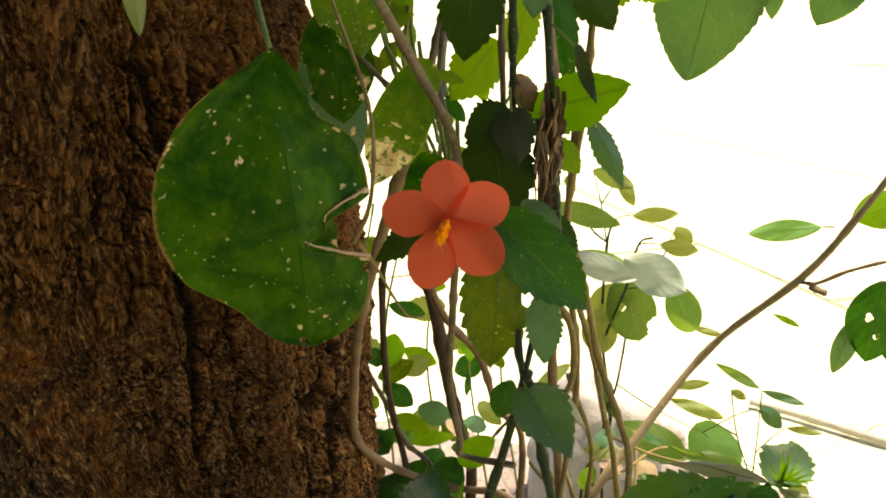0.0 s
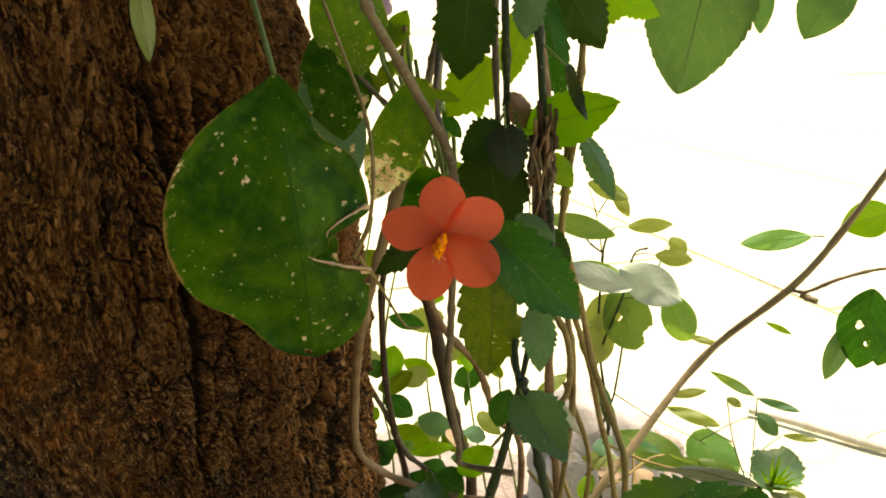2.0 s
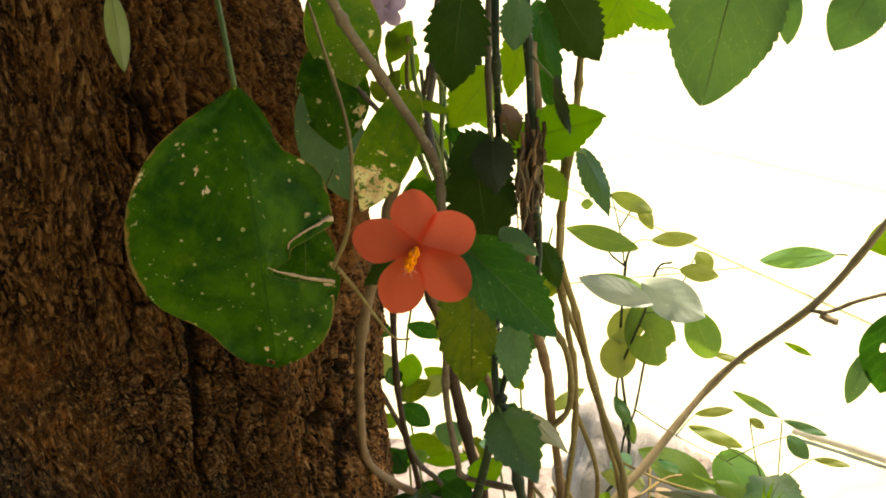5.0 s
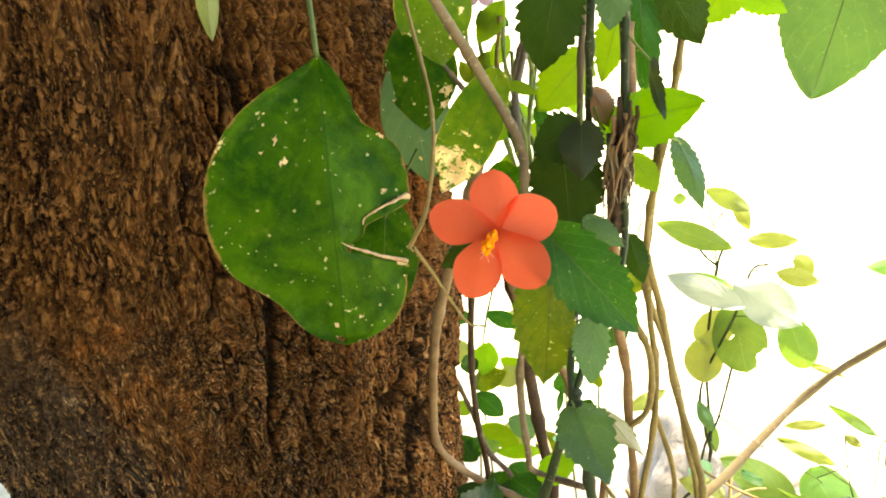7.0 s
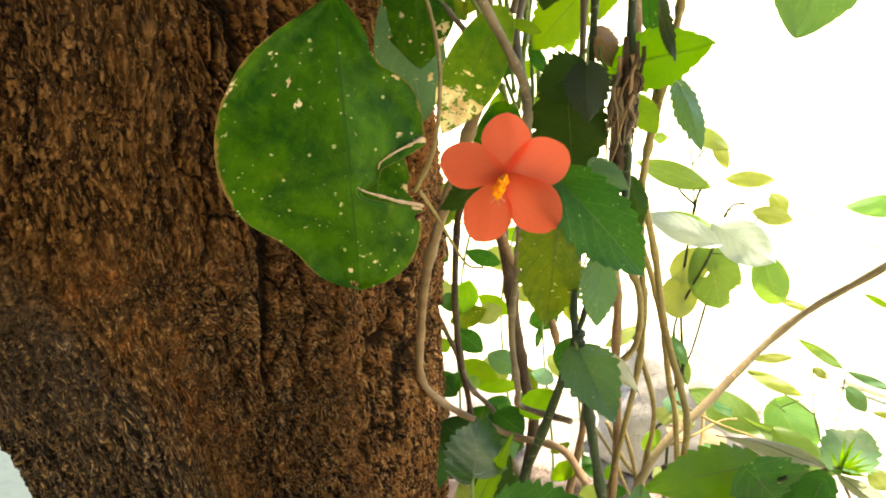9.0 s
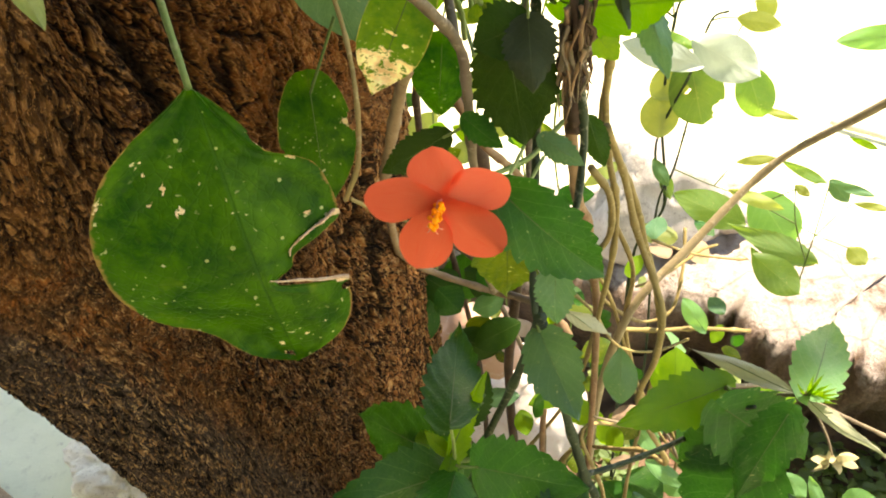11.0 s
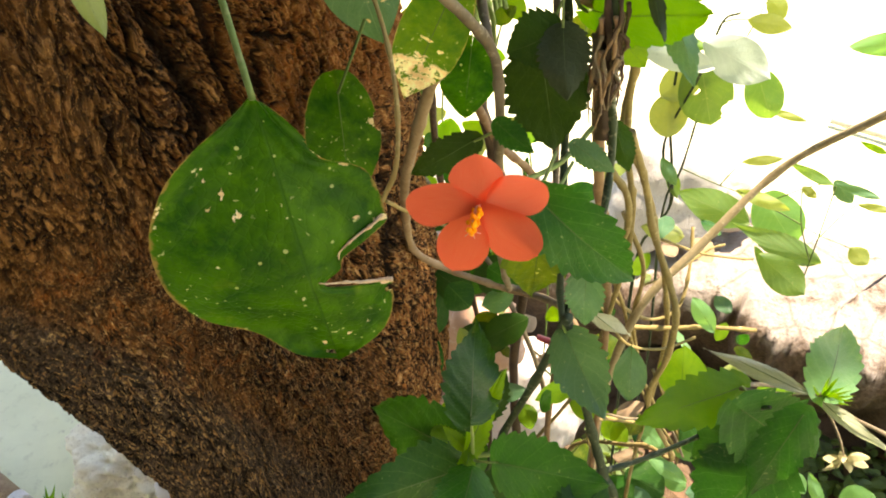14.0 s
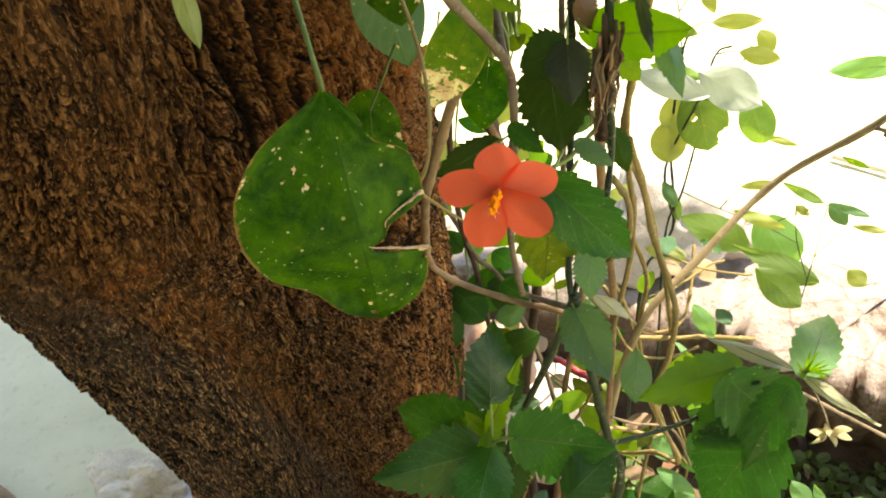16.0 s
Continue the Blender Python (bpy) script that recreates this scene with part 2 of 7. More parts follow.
def bark_material():
    """Flaking brown bark: every flake its own tone, redder on one flank, weathered grey on the other."""
    m, nt, b, out = nodes_of("bark")

    def attribute(name):
        n = nt.nodes.new("ShaderNodeAttribute")
        n.attribute_name = name
        return n.outputs["Vector"]

    def split(vec):
        n = nt.nodes.new("ShaderNodeSeparateXYZ")
        nt.links.new(vec, n.inputs[0])
        return n.outputs

    gv = attribute("grain")
    plate, chip, joint_shade = split(attribute("flake"))
    round_way, height, foot = split(attribute("spot"))
    tone = noise_tex(nt, gv, 26, 5, 0.65, 0.2)
    big = noise_tex(nt, gv, 9, 4, 0.6, 0.2)
    along_a, along_g, outer = split(attribute("strand"))
    sv = nt.nodes.new("ShaderNodeCombineXYZ")
    nt.links.new(along_a, sv.inputs[0])
    nt.links.new(along_g, sv.inputs[1])
    sv = sv.outputs[0]

    def blend(a, b):
        return maths(nt, "ADD", maths(nt, "MULTIPLY", a, maths(nt, "SUBTRACT", 1.0, outer)), maths(nt, "MULTIPLY", b, outer))

    def cracks(vec, scale, wide):
        line = maths(nt, "ABSOLUTE", maths(nt, "SUBTRACT", noise_tex(nt, vec, scale, 3, 0.55, 0.5), 0.5))
        gap = ramp(nt, noise_tex(nt, vec, scale * 0.4, 2), (0.42, grey(0.0)), (0.50, grey(1.0)))
        return maths(nt, "MULTIPLY", ramp(nt, line, (wide * 0.4, grey(1.0)), (wide, grey(0.0))), gap)

    fibre = blend(noise_tex(nt, gv, 300, 5, 0.72), noise_tex(nt, sv, 330, 5, 0.72))
    glint_grit = blend(noise_tex(nt, gv, 620, 3, 0.7), noise_tex(nt, sv, 700, 3, 0.7))
    crack = maths(nt, "MULTIPLY", blend(maths(nt, "MAXIMUM", cracks(gv, 48, 0.028), cracks(gv, 115, 0.032)), maths(nt, "MAXIMUM", cracks(sv, 60, 0.028), cracks(sv, 140, 0.032))), ramp(nt, foot, (0.0, grey(0.15)), (0.5, grey(1.0))))
    # upper bark darkened, foot and red flank lightened: fall of light put into colour
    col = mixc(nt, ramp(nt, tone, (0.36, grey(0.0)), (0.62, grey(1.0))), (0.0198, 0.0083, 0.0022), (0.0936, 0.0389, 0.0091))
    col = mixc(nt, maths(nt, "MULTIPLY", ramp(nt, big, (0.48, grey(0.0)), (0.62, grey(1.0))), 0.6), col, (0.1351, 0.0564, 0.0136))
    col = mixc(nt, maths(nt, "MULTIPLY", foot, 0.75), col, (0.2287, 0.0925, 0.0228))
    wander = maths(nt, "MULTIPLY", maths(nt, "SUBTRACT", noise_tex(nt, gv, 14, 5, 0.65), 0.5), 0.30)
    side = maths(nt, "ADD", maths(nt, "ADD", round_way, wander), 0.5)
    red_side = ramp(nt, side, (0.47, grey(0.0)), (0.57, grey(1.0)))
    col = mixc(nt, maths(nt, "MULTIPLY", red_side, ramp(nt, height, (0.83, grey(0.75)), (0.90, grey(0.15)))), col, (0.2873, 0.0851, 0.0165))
    rust = ramp(nt, noise_tex(nt, gv, 30, 4, 0.7), (0.52, grey(0.0)), (0.62, grey(1.0)))
    col = mixc(nt, maths(nt, "MULTIPLY", maths(nt, "MULTIPLY", rust, maths(nt, "ADD", foot, 0.25, True)), 0.75), col, (0.2447, 0.0712, 0.0121))
    dark_blotch = ramp(nt, noise_tex(nt, gv, 45, 4, 0.7), (0.38, grey(1.0)), (0.47, grey(0.0)))
    col = mixc(nt, maths(nt, "MULTIPLY", dark_blotch, 0.6), col, (0.0221, 0.0113, 0.0046))
    # weathered grey bark low on the outer flank
    low = maths(nt, "SUBTRACT", maths(nt, "SUBTRACT", 0.083, maths(nt, "MULTIPLY", height, 0.23)), round_way)
    low = maths(nt, "ADD", low, maths(nt, "MULTIPLY", wander, 0.12))
    grey_side = ramp(nt, maths(nt, "ADD", low, 0.5), (0.497, grey(0.0)), (0.512, grey(1.0)))
    col = mixc(nt, maths(nt, "MULTIPLY", grey_side, 0.85), col, (0.0830, 0.0573, 0.0357))
    col = mixc(nt, maths(nt, "MULTIPLY", ramp(nt, plate, (0.35, grey(0.0)), (0.95, grey(1.0))), 0.4), col, (0.1979, 0.0880, 0.0243))
    col = mixc(nt, maths(nt, "MULTIPLY", ramp(nt, plate, (0.05, grey(1.0)), (0.38, grey(0.0))), 0.45), col, (0.0152, 0.0066, 0.0020))
    col = mixc(nt, maths(nt, "MULTIPLY", ramp(nt, chip, (0.58, grey(0.0)), (0.95, grey(1.0))), 0.7), col, (0.2873, 0.1407, 0.0457))
    col = mixc(nt, maths(nt, "MULTIPLY", ramp(nt, chip, (0.08, grey(1.0)), (0.38, grey(0.0))), 0.75), col, (0.0114, 0.0046, 0.0015))
    col = mixc(nt, maths(nt, "MULTIPLY", ramp(nt, fibre, (0.55, grey(0.0)), (0.64, grey(1.0))), 0.65), col, (0.3755, 0.1879, 0.0608))
    col = mixc(nt, maths(nt, "MULTIPLY", ramp(nt, fibre, (0.37, grey(1.0)), (0.45, grey(0.0))), 0.7), col, (0.0076, 0.0039, 0.0015))
    # pale flecks: glints on the rough bark, painted as colour
    col = mixc(nt, maths(nt, "MULTIPLY", ramp(nt, glint_grit, (0.58, grey(0.0)), (0.64, grey(1.0))), 0.62), col, (0.4585, 0.2500, 0.0944))
    # the foot breaks into small chips, from near black over rust to dry tan
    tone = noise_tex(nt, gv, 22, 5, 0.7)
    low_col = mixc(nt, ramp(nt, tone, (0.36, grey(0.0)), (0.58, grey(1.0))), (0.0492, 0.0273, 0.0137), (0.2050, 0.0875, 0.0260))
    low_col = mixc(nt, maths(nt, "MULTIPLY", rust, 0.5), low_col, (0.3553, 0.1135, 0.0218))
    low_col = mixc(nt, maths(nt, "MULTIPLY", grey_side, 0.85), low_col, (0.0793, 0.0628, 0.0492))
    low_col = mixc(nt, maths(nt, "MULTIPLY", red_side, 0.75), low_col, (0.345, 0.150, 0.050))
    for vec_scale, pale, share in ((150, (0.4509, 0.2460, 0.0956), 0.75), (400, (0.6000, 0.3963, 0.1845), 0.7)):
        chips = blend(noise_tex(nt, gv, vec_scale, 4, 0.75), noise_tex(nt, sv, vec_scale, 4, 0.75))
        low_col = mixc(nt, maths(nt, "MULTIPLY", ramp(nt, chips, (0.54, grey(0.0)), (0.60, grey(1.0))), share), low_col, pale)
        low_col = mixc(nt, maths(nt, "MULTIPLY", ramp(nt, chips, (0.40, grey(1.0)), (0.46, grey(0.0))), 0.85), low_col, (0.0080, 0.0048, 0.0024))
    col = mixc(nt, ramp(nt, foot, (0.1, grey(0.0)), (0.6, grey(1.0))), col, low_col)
    # dark joints between the flakes, deepened with crevice shade put into the colour
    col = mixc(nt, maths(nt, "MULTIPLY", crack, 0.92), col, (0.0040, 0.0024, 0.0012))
    col = mixc(nt, maths(nt, "MULTIPLY", ramp(nt, joint_shade, (0.3, grey(0.0)), (0.75, grey(1.0))), 0.9), col, (0.0046, 0.0026, 0.0010))
    nt.links.new(col, b.inputs["Base Color"])
    b.inputs["Roughness"].default_value = 0.85
    b.inputs["Specular IOR Level"].default_value = 0.11
    hgt = maths(nt, "ADD", maths(nt, "MULTIPLY", fibre, 1.0), maths(nt, "MULTIPLY", glint_grit, 0.5))
    hgt = maths(nt, "ADD", hgt, maths(nt, "MULTIPLY", chip, 0.5))
    bump(nt, b, maths(nt, "SUBTRACT", hgt, maths(nt, "MULTIPLY", maths(nt, "MAXIMUM", joint_shade, crack), 0.7)), 1.0, 0.004)
    return m


BARK = bark_material()


def petal_material():
    m, nt, b, out = nodes_of("petal_orange")
    at = nt.nodes.new("ShaderNodeAttribute")
    at.attribute_name = "leaf_uv"
    sep = nt.nodes.new("ShaderNodeSeparateXYZ")
    nt.links.new(at.outputs["Vector"], sep.inputs[0])
    obj = coords(nt)
    mp = node(nt, "ShaderNodeMapping")
    mp.inputs["Scale"].default_value = (26, 2.2, 1)
    nt.links.new(at.outputs["Vector"], mp.inputs[0])
    rib = noise_tex(nt, mp.outputs[0], 1.6, 4, 0.5)
    col = mixc(nt, ramp(nt, rib, (0.3, grey(0.0)), (0.7, grey(1.0))), (1.0, 0.150, 0.074), (1.0, 0.190, 0.098))
    col = mixc(nt, ramp(nt, sep.outputs[1], (0.0, grey(0.5)), (0.22, grey(0.0))), col, (0.7, 0.14, 0.08))
    nt.links.new(col, b.inputs["Base Color"])
    b.inputs["Roughness"].default_value = 0.55
    b.inputs["Specular IOR Level"].default_value = 0.25
    bump(nt, b, maths(nt, "ADD", rib, maths(nt, "MULTIPLY", noise_tex(nt, obj, 700, 3), 0.3)), 0.35, 0.0006)
    tr = nt.nodes.new("ShaderNodeBsdfTranslucent")
    nt.links.new(col, tr.inputs["Color"])
    mx = nt.nodes.new("ShaderNodeMixShader")
    mx.inputs[0].default_value = 0.75
    nt.links.new(b.outputs[0], mx.inputs[1])
    nt.links.new(tr.outputs[0], mx.inputs[2])
    nt.links.new(mx.outputs[0], out.inputs["Surface"])
    return m


PETAL = petal_material()


def ground_material(name, c1, c2, c3, scale, rough=0.9, dist=0.01, strength=0.6, stains=0.0, foot=None):
    m, nt, b, out = nodes_of(name)
    obj = coords(nt)
    info = nt.nodes.new("ShaderNodeObjectInfo")
    n1 = noise_tex(nt, obj, scale, 6, 0.65)
    n2 = noise_tex(nt, obj, scale * 9, 5, 0.7)
    col = mixc(nt, ramp(nt, n1, (0.35, grey(0.0)), (0.65, grey(1.0))), c1, c2)
    col = mixc(nt, ramp(nt, n2, (0.55, grey(0.0)), (0.75, grey(1.0))), col, c3)
    if foot:
        # brown soil tone below the plastered top, with the overhang's shade put into it
        sep = nt.nodes.new("ShaderNodeSeparateXYZ")
        nt.links.new(obj, sep.inputs[0])
        edge = maths(nt, "ADD", sep.outputs[2], maths(nt, "MULTIPLY", maths(nt, "SUBTRACT", noise_tex(nt, obj, 22, 5, 0.7), 0.5), 0.14))
        mud = mixc(nt, ramp(nt, n2, (0.4, grey(0.0)), (0.6, grey(1.0))), foot, [c * 1.7 for c in foot])
        col = mixc(nt, ramp(nt, edge, (0.305, grey(1.0)), (0.33, grey(0.0))), col, mud)
        split = nt.nodes.new("ShaderNodeTexVoronoi")
        split.feature = "DISTANCE_TO_EDGE"
        split.inputs["Scale"].default_value = 13
        nt.links.new(obj, split.inputs["Vector"])
        line = ramp(nt, split.outputs[0], (0.004, grey(1.0)), (0.03, grey(0.0)))
        col = mixc(nt, maths(nt, "MULTIPLY", line, 0.5), col, (0.12, 0.09, 0.07))
    if stains:
        # tide marks and small spots of dirt
        pool = maths(nt, "ABSOLUTE", maths(nt, "SUBTRACT", noise_tex(nt, obj, 1.9, 2, 0.4), 0.52))
        mark = maths(nt, "MULTIPLY", ramp(nt, pool, (0.0, grey(1.0)), (0.016, grey(0.0))), ramp(nt, n1, (0.3, grey(0.2)), (0.6, grey(0.6))))
        col = mixc(nt, mark, col, (0.42, 0.34, 0.24))
        col = mixc(nt, maths(nt, "MULTIPLY", ramp(nt, noise_tex(nt, obj, 34, 3), (0.66, grey(0.0)), (0.72, grey(1.0))), 0.5), col, (0.33, 0.3, 0.23))
    hsv = node(nt, "ShaderNodeHueSaturation")
    nt.links.new(maths(nt, "ADD", maths(nt, "MULTIPLY", info.outputs["Random"], 0.1), 0.95), hsv.inputs["Value"])
    nt.links.new(col, hsv.inputs["Color"])
    nt.links.new(hsv.outputs[0], b.inputs["Base Color"])
    b.inputs["Roughness"].default_value = rough
    bump(nt, b, maths(nt, "ADD", n1, n2), strength, dist)
    return m


CONCRETE = ground_material("concrete", (0.62, 0.64, 0.43), (0.72, 0.735, 0.50), (0.54, 0.545, 0.365), 5, 0.85, 0.002, 0.6, 1.0)
PLASTER = ground_material("rubble_plaster", (0.6, 0.56, 0.42), (0.72, 0.68, 0.53), (0.24, 0.18, 0.11), 30, 0.95, 0.004)
SOIL = ground_material("soil", (0.11, 0.07, 0.045), (0.17, 0.115, 0.075), (0.06, 0.04, 0.028), 25, 0.95, 0.008)
MUDWALL = ground_material("mud_wall", (0.3, 0.265, 0.235), (0.4, 0.365, 0.33), (0.19, 0.155, 0.13), 18, 0.95, 0.006)
BORDER = ground_material("mud_border", (0.33, 0.29, 0.26), (0.44, 0.4, 0.365), (0.2, 0.165, 0.14), 18, 0.95, 0.007, 0.9, foot=(0.085, 0.058, 0.04))
STONE = ground_material("grey_stone", (0.44, 0.43, 0.42), (0.56, 0.55, 0.53), (0.22, 0.21, 0.2), 20, 0.9, 0.004)
CLAY = ground_material("terracotta", (0.5, 0.29, 0.19), (0.6, 0.4, 0.3), (0.66, 0.56, 0.48), 14, 0.85, 0.002)
LIME = ground_material("limewash", (0.68, 0.62, 0.57), (0.76, 0.72, 0.68), (0.58, 0.46, 0.37), 12, 0.9, 0.002)
RED = ground_material("red_plastic", (0.32, 0.03, 0.04), (0.38, 0.05, 0.06), (0.25, 0.03, 0.03), 30, 0.4, 0.0005)
ANTHER = stem_material("anther_orange", (0.88, 0.24, 0.008), (0.95, 0.34, 0.012), (0.98, 0.46, 0.03), 0.7, 300, 0.0003)
STIGMA = stem_material("stigma_pink", (0.75, 0.25, 0.2), (0.8, 0.35, 0.28), (0.85, 0.4, 0.3), 0.6, 200, 0.0002)
LILAC = stem_material("lilac_petal", (0.5, 0.36, 0.55), (0.6, 0.46, 0.64), (0.42, 0.28, 0.48), 0.6, 40, 0.0003)
DRIED = stem_material("dried_leaf_edge", (0.36, 0.24, 0.14), (0.50, 0.38, 0.25), (0.62, 0.54, 0.42), 0.8, 300, 0.0004)

# builders

def thing(name, label, category, at=(0, 0, 0), group="", kind=""):
    ob = new(name)
    ob.empty_display_size = 0.02
    ob.location = at
    return tagged(ob, label, category, group, kind)


def mesh_part(name, verts, faces, mat, parent=None, label="", smooth=True, attrs=()):
    me = bpy.data.meshes.new(name)
    me.from_pydata([tuple(v) for v in verts], [], faces)
    me.materials.append(mat)
    if smooth:
        me.polygons.foreach_set("use_smooth", [True] * len(me.polygons))
    for key, kind, values in attrs:
        a = me.attributes.new(key, kind, "POINT")
        a.data.foreach_set("vector" if kind == "FLOAT_VECTOR" else "value", np.asarray(values, dtype=np.float32).ravel())
    me.update()
    ob = new(name, me)
    if parent:
        ob.parent = parent
        ob.matrix_parent_inverse = Matrix.Translation(-parent.location) if not parent.parent else Matrix.Identity(4)
    return tagged(ob, label)


def smooth_line(points, steps):
    """A Catmull-Rom line through the points."""
    p = [Vector(q) for q in points]
    p = [2 * p[0] - p[1], *p, 2 * p[-1] - p[-2]]
    line = []
    for i in range(1, len(p) - 2):
        a, b, c, d = p[i - 1:i + 3]
        for s in range(steps):
            t = s / steps
            line.append(0.5 * (2 * b + (c - a) * t + (2 * a - 5 * b + 4 * c - d) * t * t + (3 * b - a - 3 * c + d) * t ** 3))
    return line + [p[-2]]


def tube(points, r0, r1, sides=8, steps=7, rough=0.12, knots=0.0, seed=0):
    """A tapered, slightly uneven stem with closed ends."""
    rnd = random.Random(seed)
    line = smooth_line(points, steps)
    n = len(line)
    verts, faces = [], []
    side = Vector((1, 0, 0))
    phase = rnd.random() * 6
    for i, q in enumerate(line):
        d = (line[min(i + 1, n - 1)] - line[max(i - 1, 0)]).normalized()
        side = side - d * side.dot(d)
        if side.length < 1e-4:
            side = d.orthogonal()
        side.normalize()
        up = d.cross(side)
        t = i / (n - 1)
        r = r0 + (r1 - r0) * t
        r *= 1 + rough * (rnd.random() - 0.5)
        if knots:
            r *= 1 + knots * max(0, math.sin(i * 0.9 + phase)) ** 8
        for k in range(sides):
            a = 2 * math.pi * k / sides
            rr = r * (1 + rough * 0.7 * (rnd.random() - 0.5))
            verts.append(q + rr * (side * math.cos(a) + up * math.sin(a)))
    for i in range(n - 1):
        for k in range(sides):
            a, b = i * sides + k, i * sides + (k + 1) % sides
            faces.append((a, b, b + sides, a + sides))
    faces.append(tuple(range(sides))[::-1])
    faces.append(tuple((n - 1) * sides + k for k in range(sides)))
    return verts, faces


STEM_COUNT = [0]


def stem(parent, mat, r0, r1, *points, name="stem", label="", knots=0.35, sides=8, rough=0.16):
    STEM_COUNT[0] += 1
    v, f = tube(points, r0, r1, sides, 7, rough, knots, STEM_COUNT[0])
    return mesh_part(name, v, f, mat, parent, label)


# outline of a leaf: place of the widest row, fullness at the base and at the tip, teeth, tooth depth, heart lobes
SHAPES = {
    "hib": (0.40, 0.56, 0.88, 10, 0.110, 0.05),
    "ovate": (0.45, 0.5, 0.68, 10, 0.07, 0.06),
    "heart": (0.42, 0.5, 0.8, 0, 0.0, 0.08),
    "round": (0.5, 0.5, 0.5, 0, 0.0, 0.02),
    "oval": (0.5, 0.7, 0.75, 0, 0.0, 0.0),
    "lance": (0.4, 0.8, 1.1, 14, 0.05, 0.0),
    "plain": (0.46, 0.6, 0.8, 0, 0.0, 0.0),
    "broad": (0.42, 0.50, 0.72, 19, 0.028, 0.05),
    "petal": (0.58, 0.55, 0.62, 0, 0.0, 0.0),
}
LEAF_COUNT = [0]
EYE_SIDE = Vector((0.03, 0.0, 0.93))


def along(profile, v):
    """A value on the smooth line through the corners (place, value) of a short profile."""
    n = len(profile)
    for i in range(n - 1):
        (a, x), (b, y) = profile[i], profile[i + 1]
        if v <= b or i == n - 2:
            p, q = profile[max(i - 1, 0)], profile[min(i + 2, n - 1)]
            t, w = (v - a) / (b - a), b - a
            m0 = (y - p[1]) / (b - p[0]) * w
            m1 = (q[1] - x) / (q[0] - a) * w
            return max((2 * t ** 3 - 3 * t * t + 1) * x + (t ** 3 - 2 * t * t + t) * m0 + (3 * t * t - 2 * t ** 3) * y + (t ** 3 - t * t) * m1, 0.0)


def blade(shape, length, width, fold, curl, seed, bites=(), blots=(), left=None, right=None, drytip=0.0, ripple=0.0022, cols=12, rows=None, wave=0.02, rim=0.0):
    peak, b0, b1, teeth, depth, lobe = SHAPES[shape]
    if bites and not rows:
        cols, rows = 22, 78
    rows = rows or (teeth * 6 if teeth else 34)
    rnd = random.Random(seed)
    power = math.log(0.5) / math.log(peak)
    ph = [rnd.random() * 6.28 for _ in range(4)]
    verts, uv, dry, keep = [], [], [], []
    for j in range(rows + 1):
        v = j / rows
        s = math.sin(math.pi * v ** power) if 0 < v < 1 else 0.0
        w = max(s, 0.0) ** (b0 if v < peak else b1) * width / 2
        for i in range(-cols, cols + 1):
            u = i / cols
            prof = left if u < 0 else right
            ww = width / 2 * along(prof, v) if prof else w
            if teeth:
                place = v * teeth + (0.3 if u < 0 else 0) + 0.25 * math.sin(5 * v + ph[3])
                saw = (place % 1.0) ** 0.65
                deep = depth * (0.55 + 0.9 * lattice(int(place), int(u < 0), seed))
                ww *= 1 + deep * (saw - 0.5) * 2 * abs(u) ** 6 * (1 if 0.06 < v < 0.97 else 0)
            x = u * ww
            y = v * length - lobe * length * (abs(u) ** 1.5) * (1 - v) ** 5 * 2 + 0.02 * length * abs(u) * math.sin(3 * v + ph[0])
            z = -fold * abs(x) - curl * length * (v - 0.35) ** 2 * 2
            z += wave * length * (math.sin(7 * v + ph[1] + 2 * u) + 0.6 * math.sin(13 * v + ph[2]) * abs(u))
            z += ripple * length * math.cos(2 * math.pi * (v * 6 - abs(u) * 2.4)) * abs(u) ** 0.5
            z += 0.010 * length * math.sin(9 * v + ph[3]) * math.sin(4 * u + ph[0]) * abs(u)
            verts.append((x, y, z))
            uv.append((u, v, 0))
            d, gone = 0.0, False
            for bu, bv, ru, rv in bites:
                q = math.hypot((u - bu) / ru, (v - bv) / rv) + 0.14 * math.sin(9 * math.atan2(v - bv, u - bu) + bu * 7)
                gone |= q < 1
                d = max(d, 1.0 - (q - 1) * 2.6)
            for bu, bv, ru, rv in blots:
                q = math.hypot((u - bu) / ru, (v - bv) / rv) + 0.2 * math.sin(5 * math.atan2(v - bv, u - bu) + bv * 40)
                d = max(d, 1.45 - q * 1.1)
            if rim and 0.1 < v < 0.99:
                d = max(d, rim * (abs(u) - 0.93) / 0.07)
            if drytip:
                d = max(d, (v - 1 + drytip) / 0.12)
            dry.append(min(max(d, 0), 1))
            keep.append(not gone)
    n = 2 * cols + 1
    faces = []
    for j in range(rows):
        for i in range(2 * cols):
            q = (j * n + i, j * n + i + 1, (j + 1) * n + i + 1, (j + 1) * n + i)
            if all(keep[k] for k in q):
                faces.append(q)
    return verts, faces, (("leaf_uv", "FLOAT_VECTOR", uv), ("dry", "FLOAT", dry))


def leaf_frame(base, tip, twist=0.0, face=None):
    b, t = Vector(base), Vector(tip)
    y = (t - b).normalized()
    z = (Vector(face) if face else EYE_SIDE - (b + t) / 2).normalized()
    z = (z - y * z.dot(y)).normalized()
    m = Matrix.Identity(4)
    m.col[0][:3], m.col[1][:3], m.col[2][:3], m.col[3][:3] = y.cross(z), y, z, b
    return m @ Matrix.Rotation(radians(twist), 4, "Y")


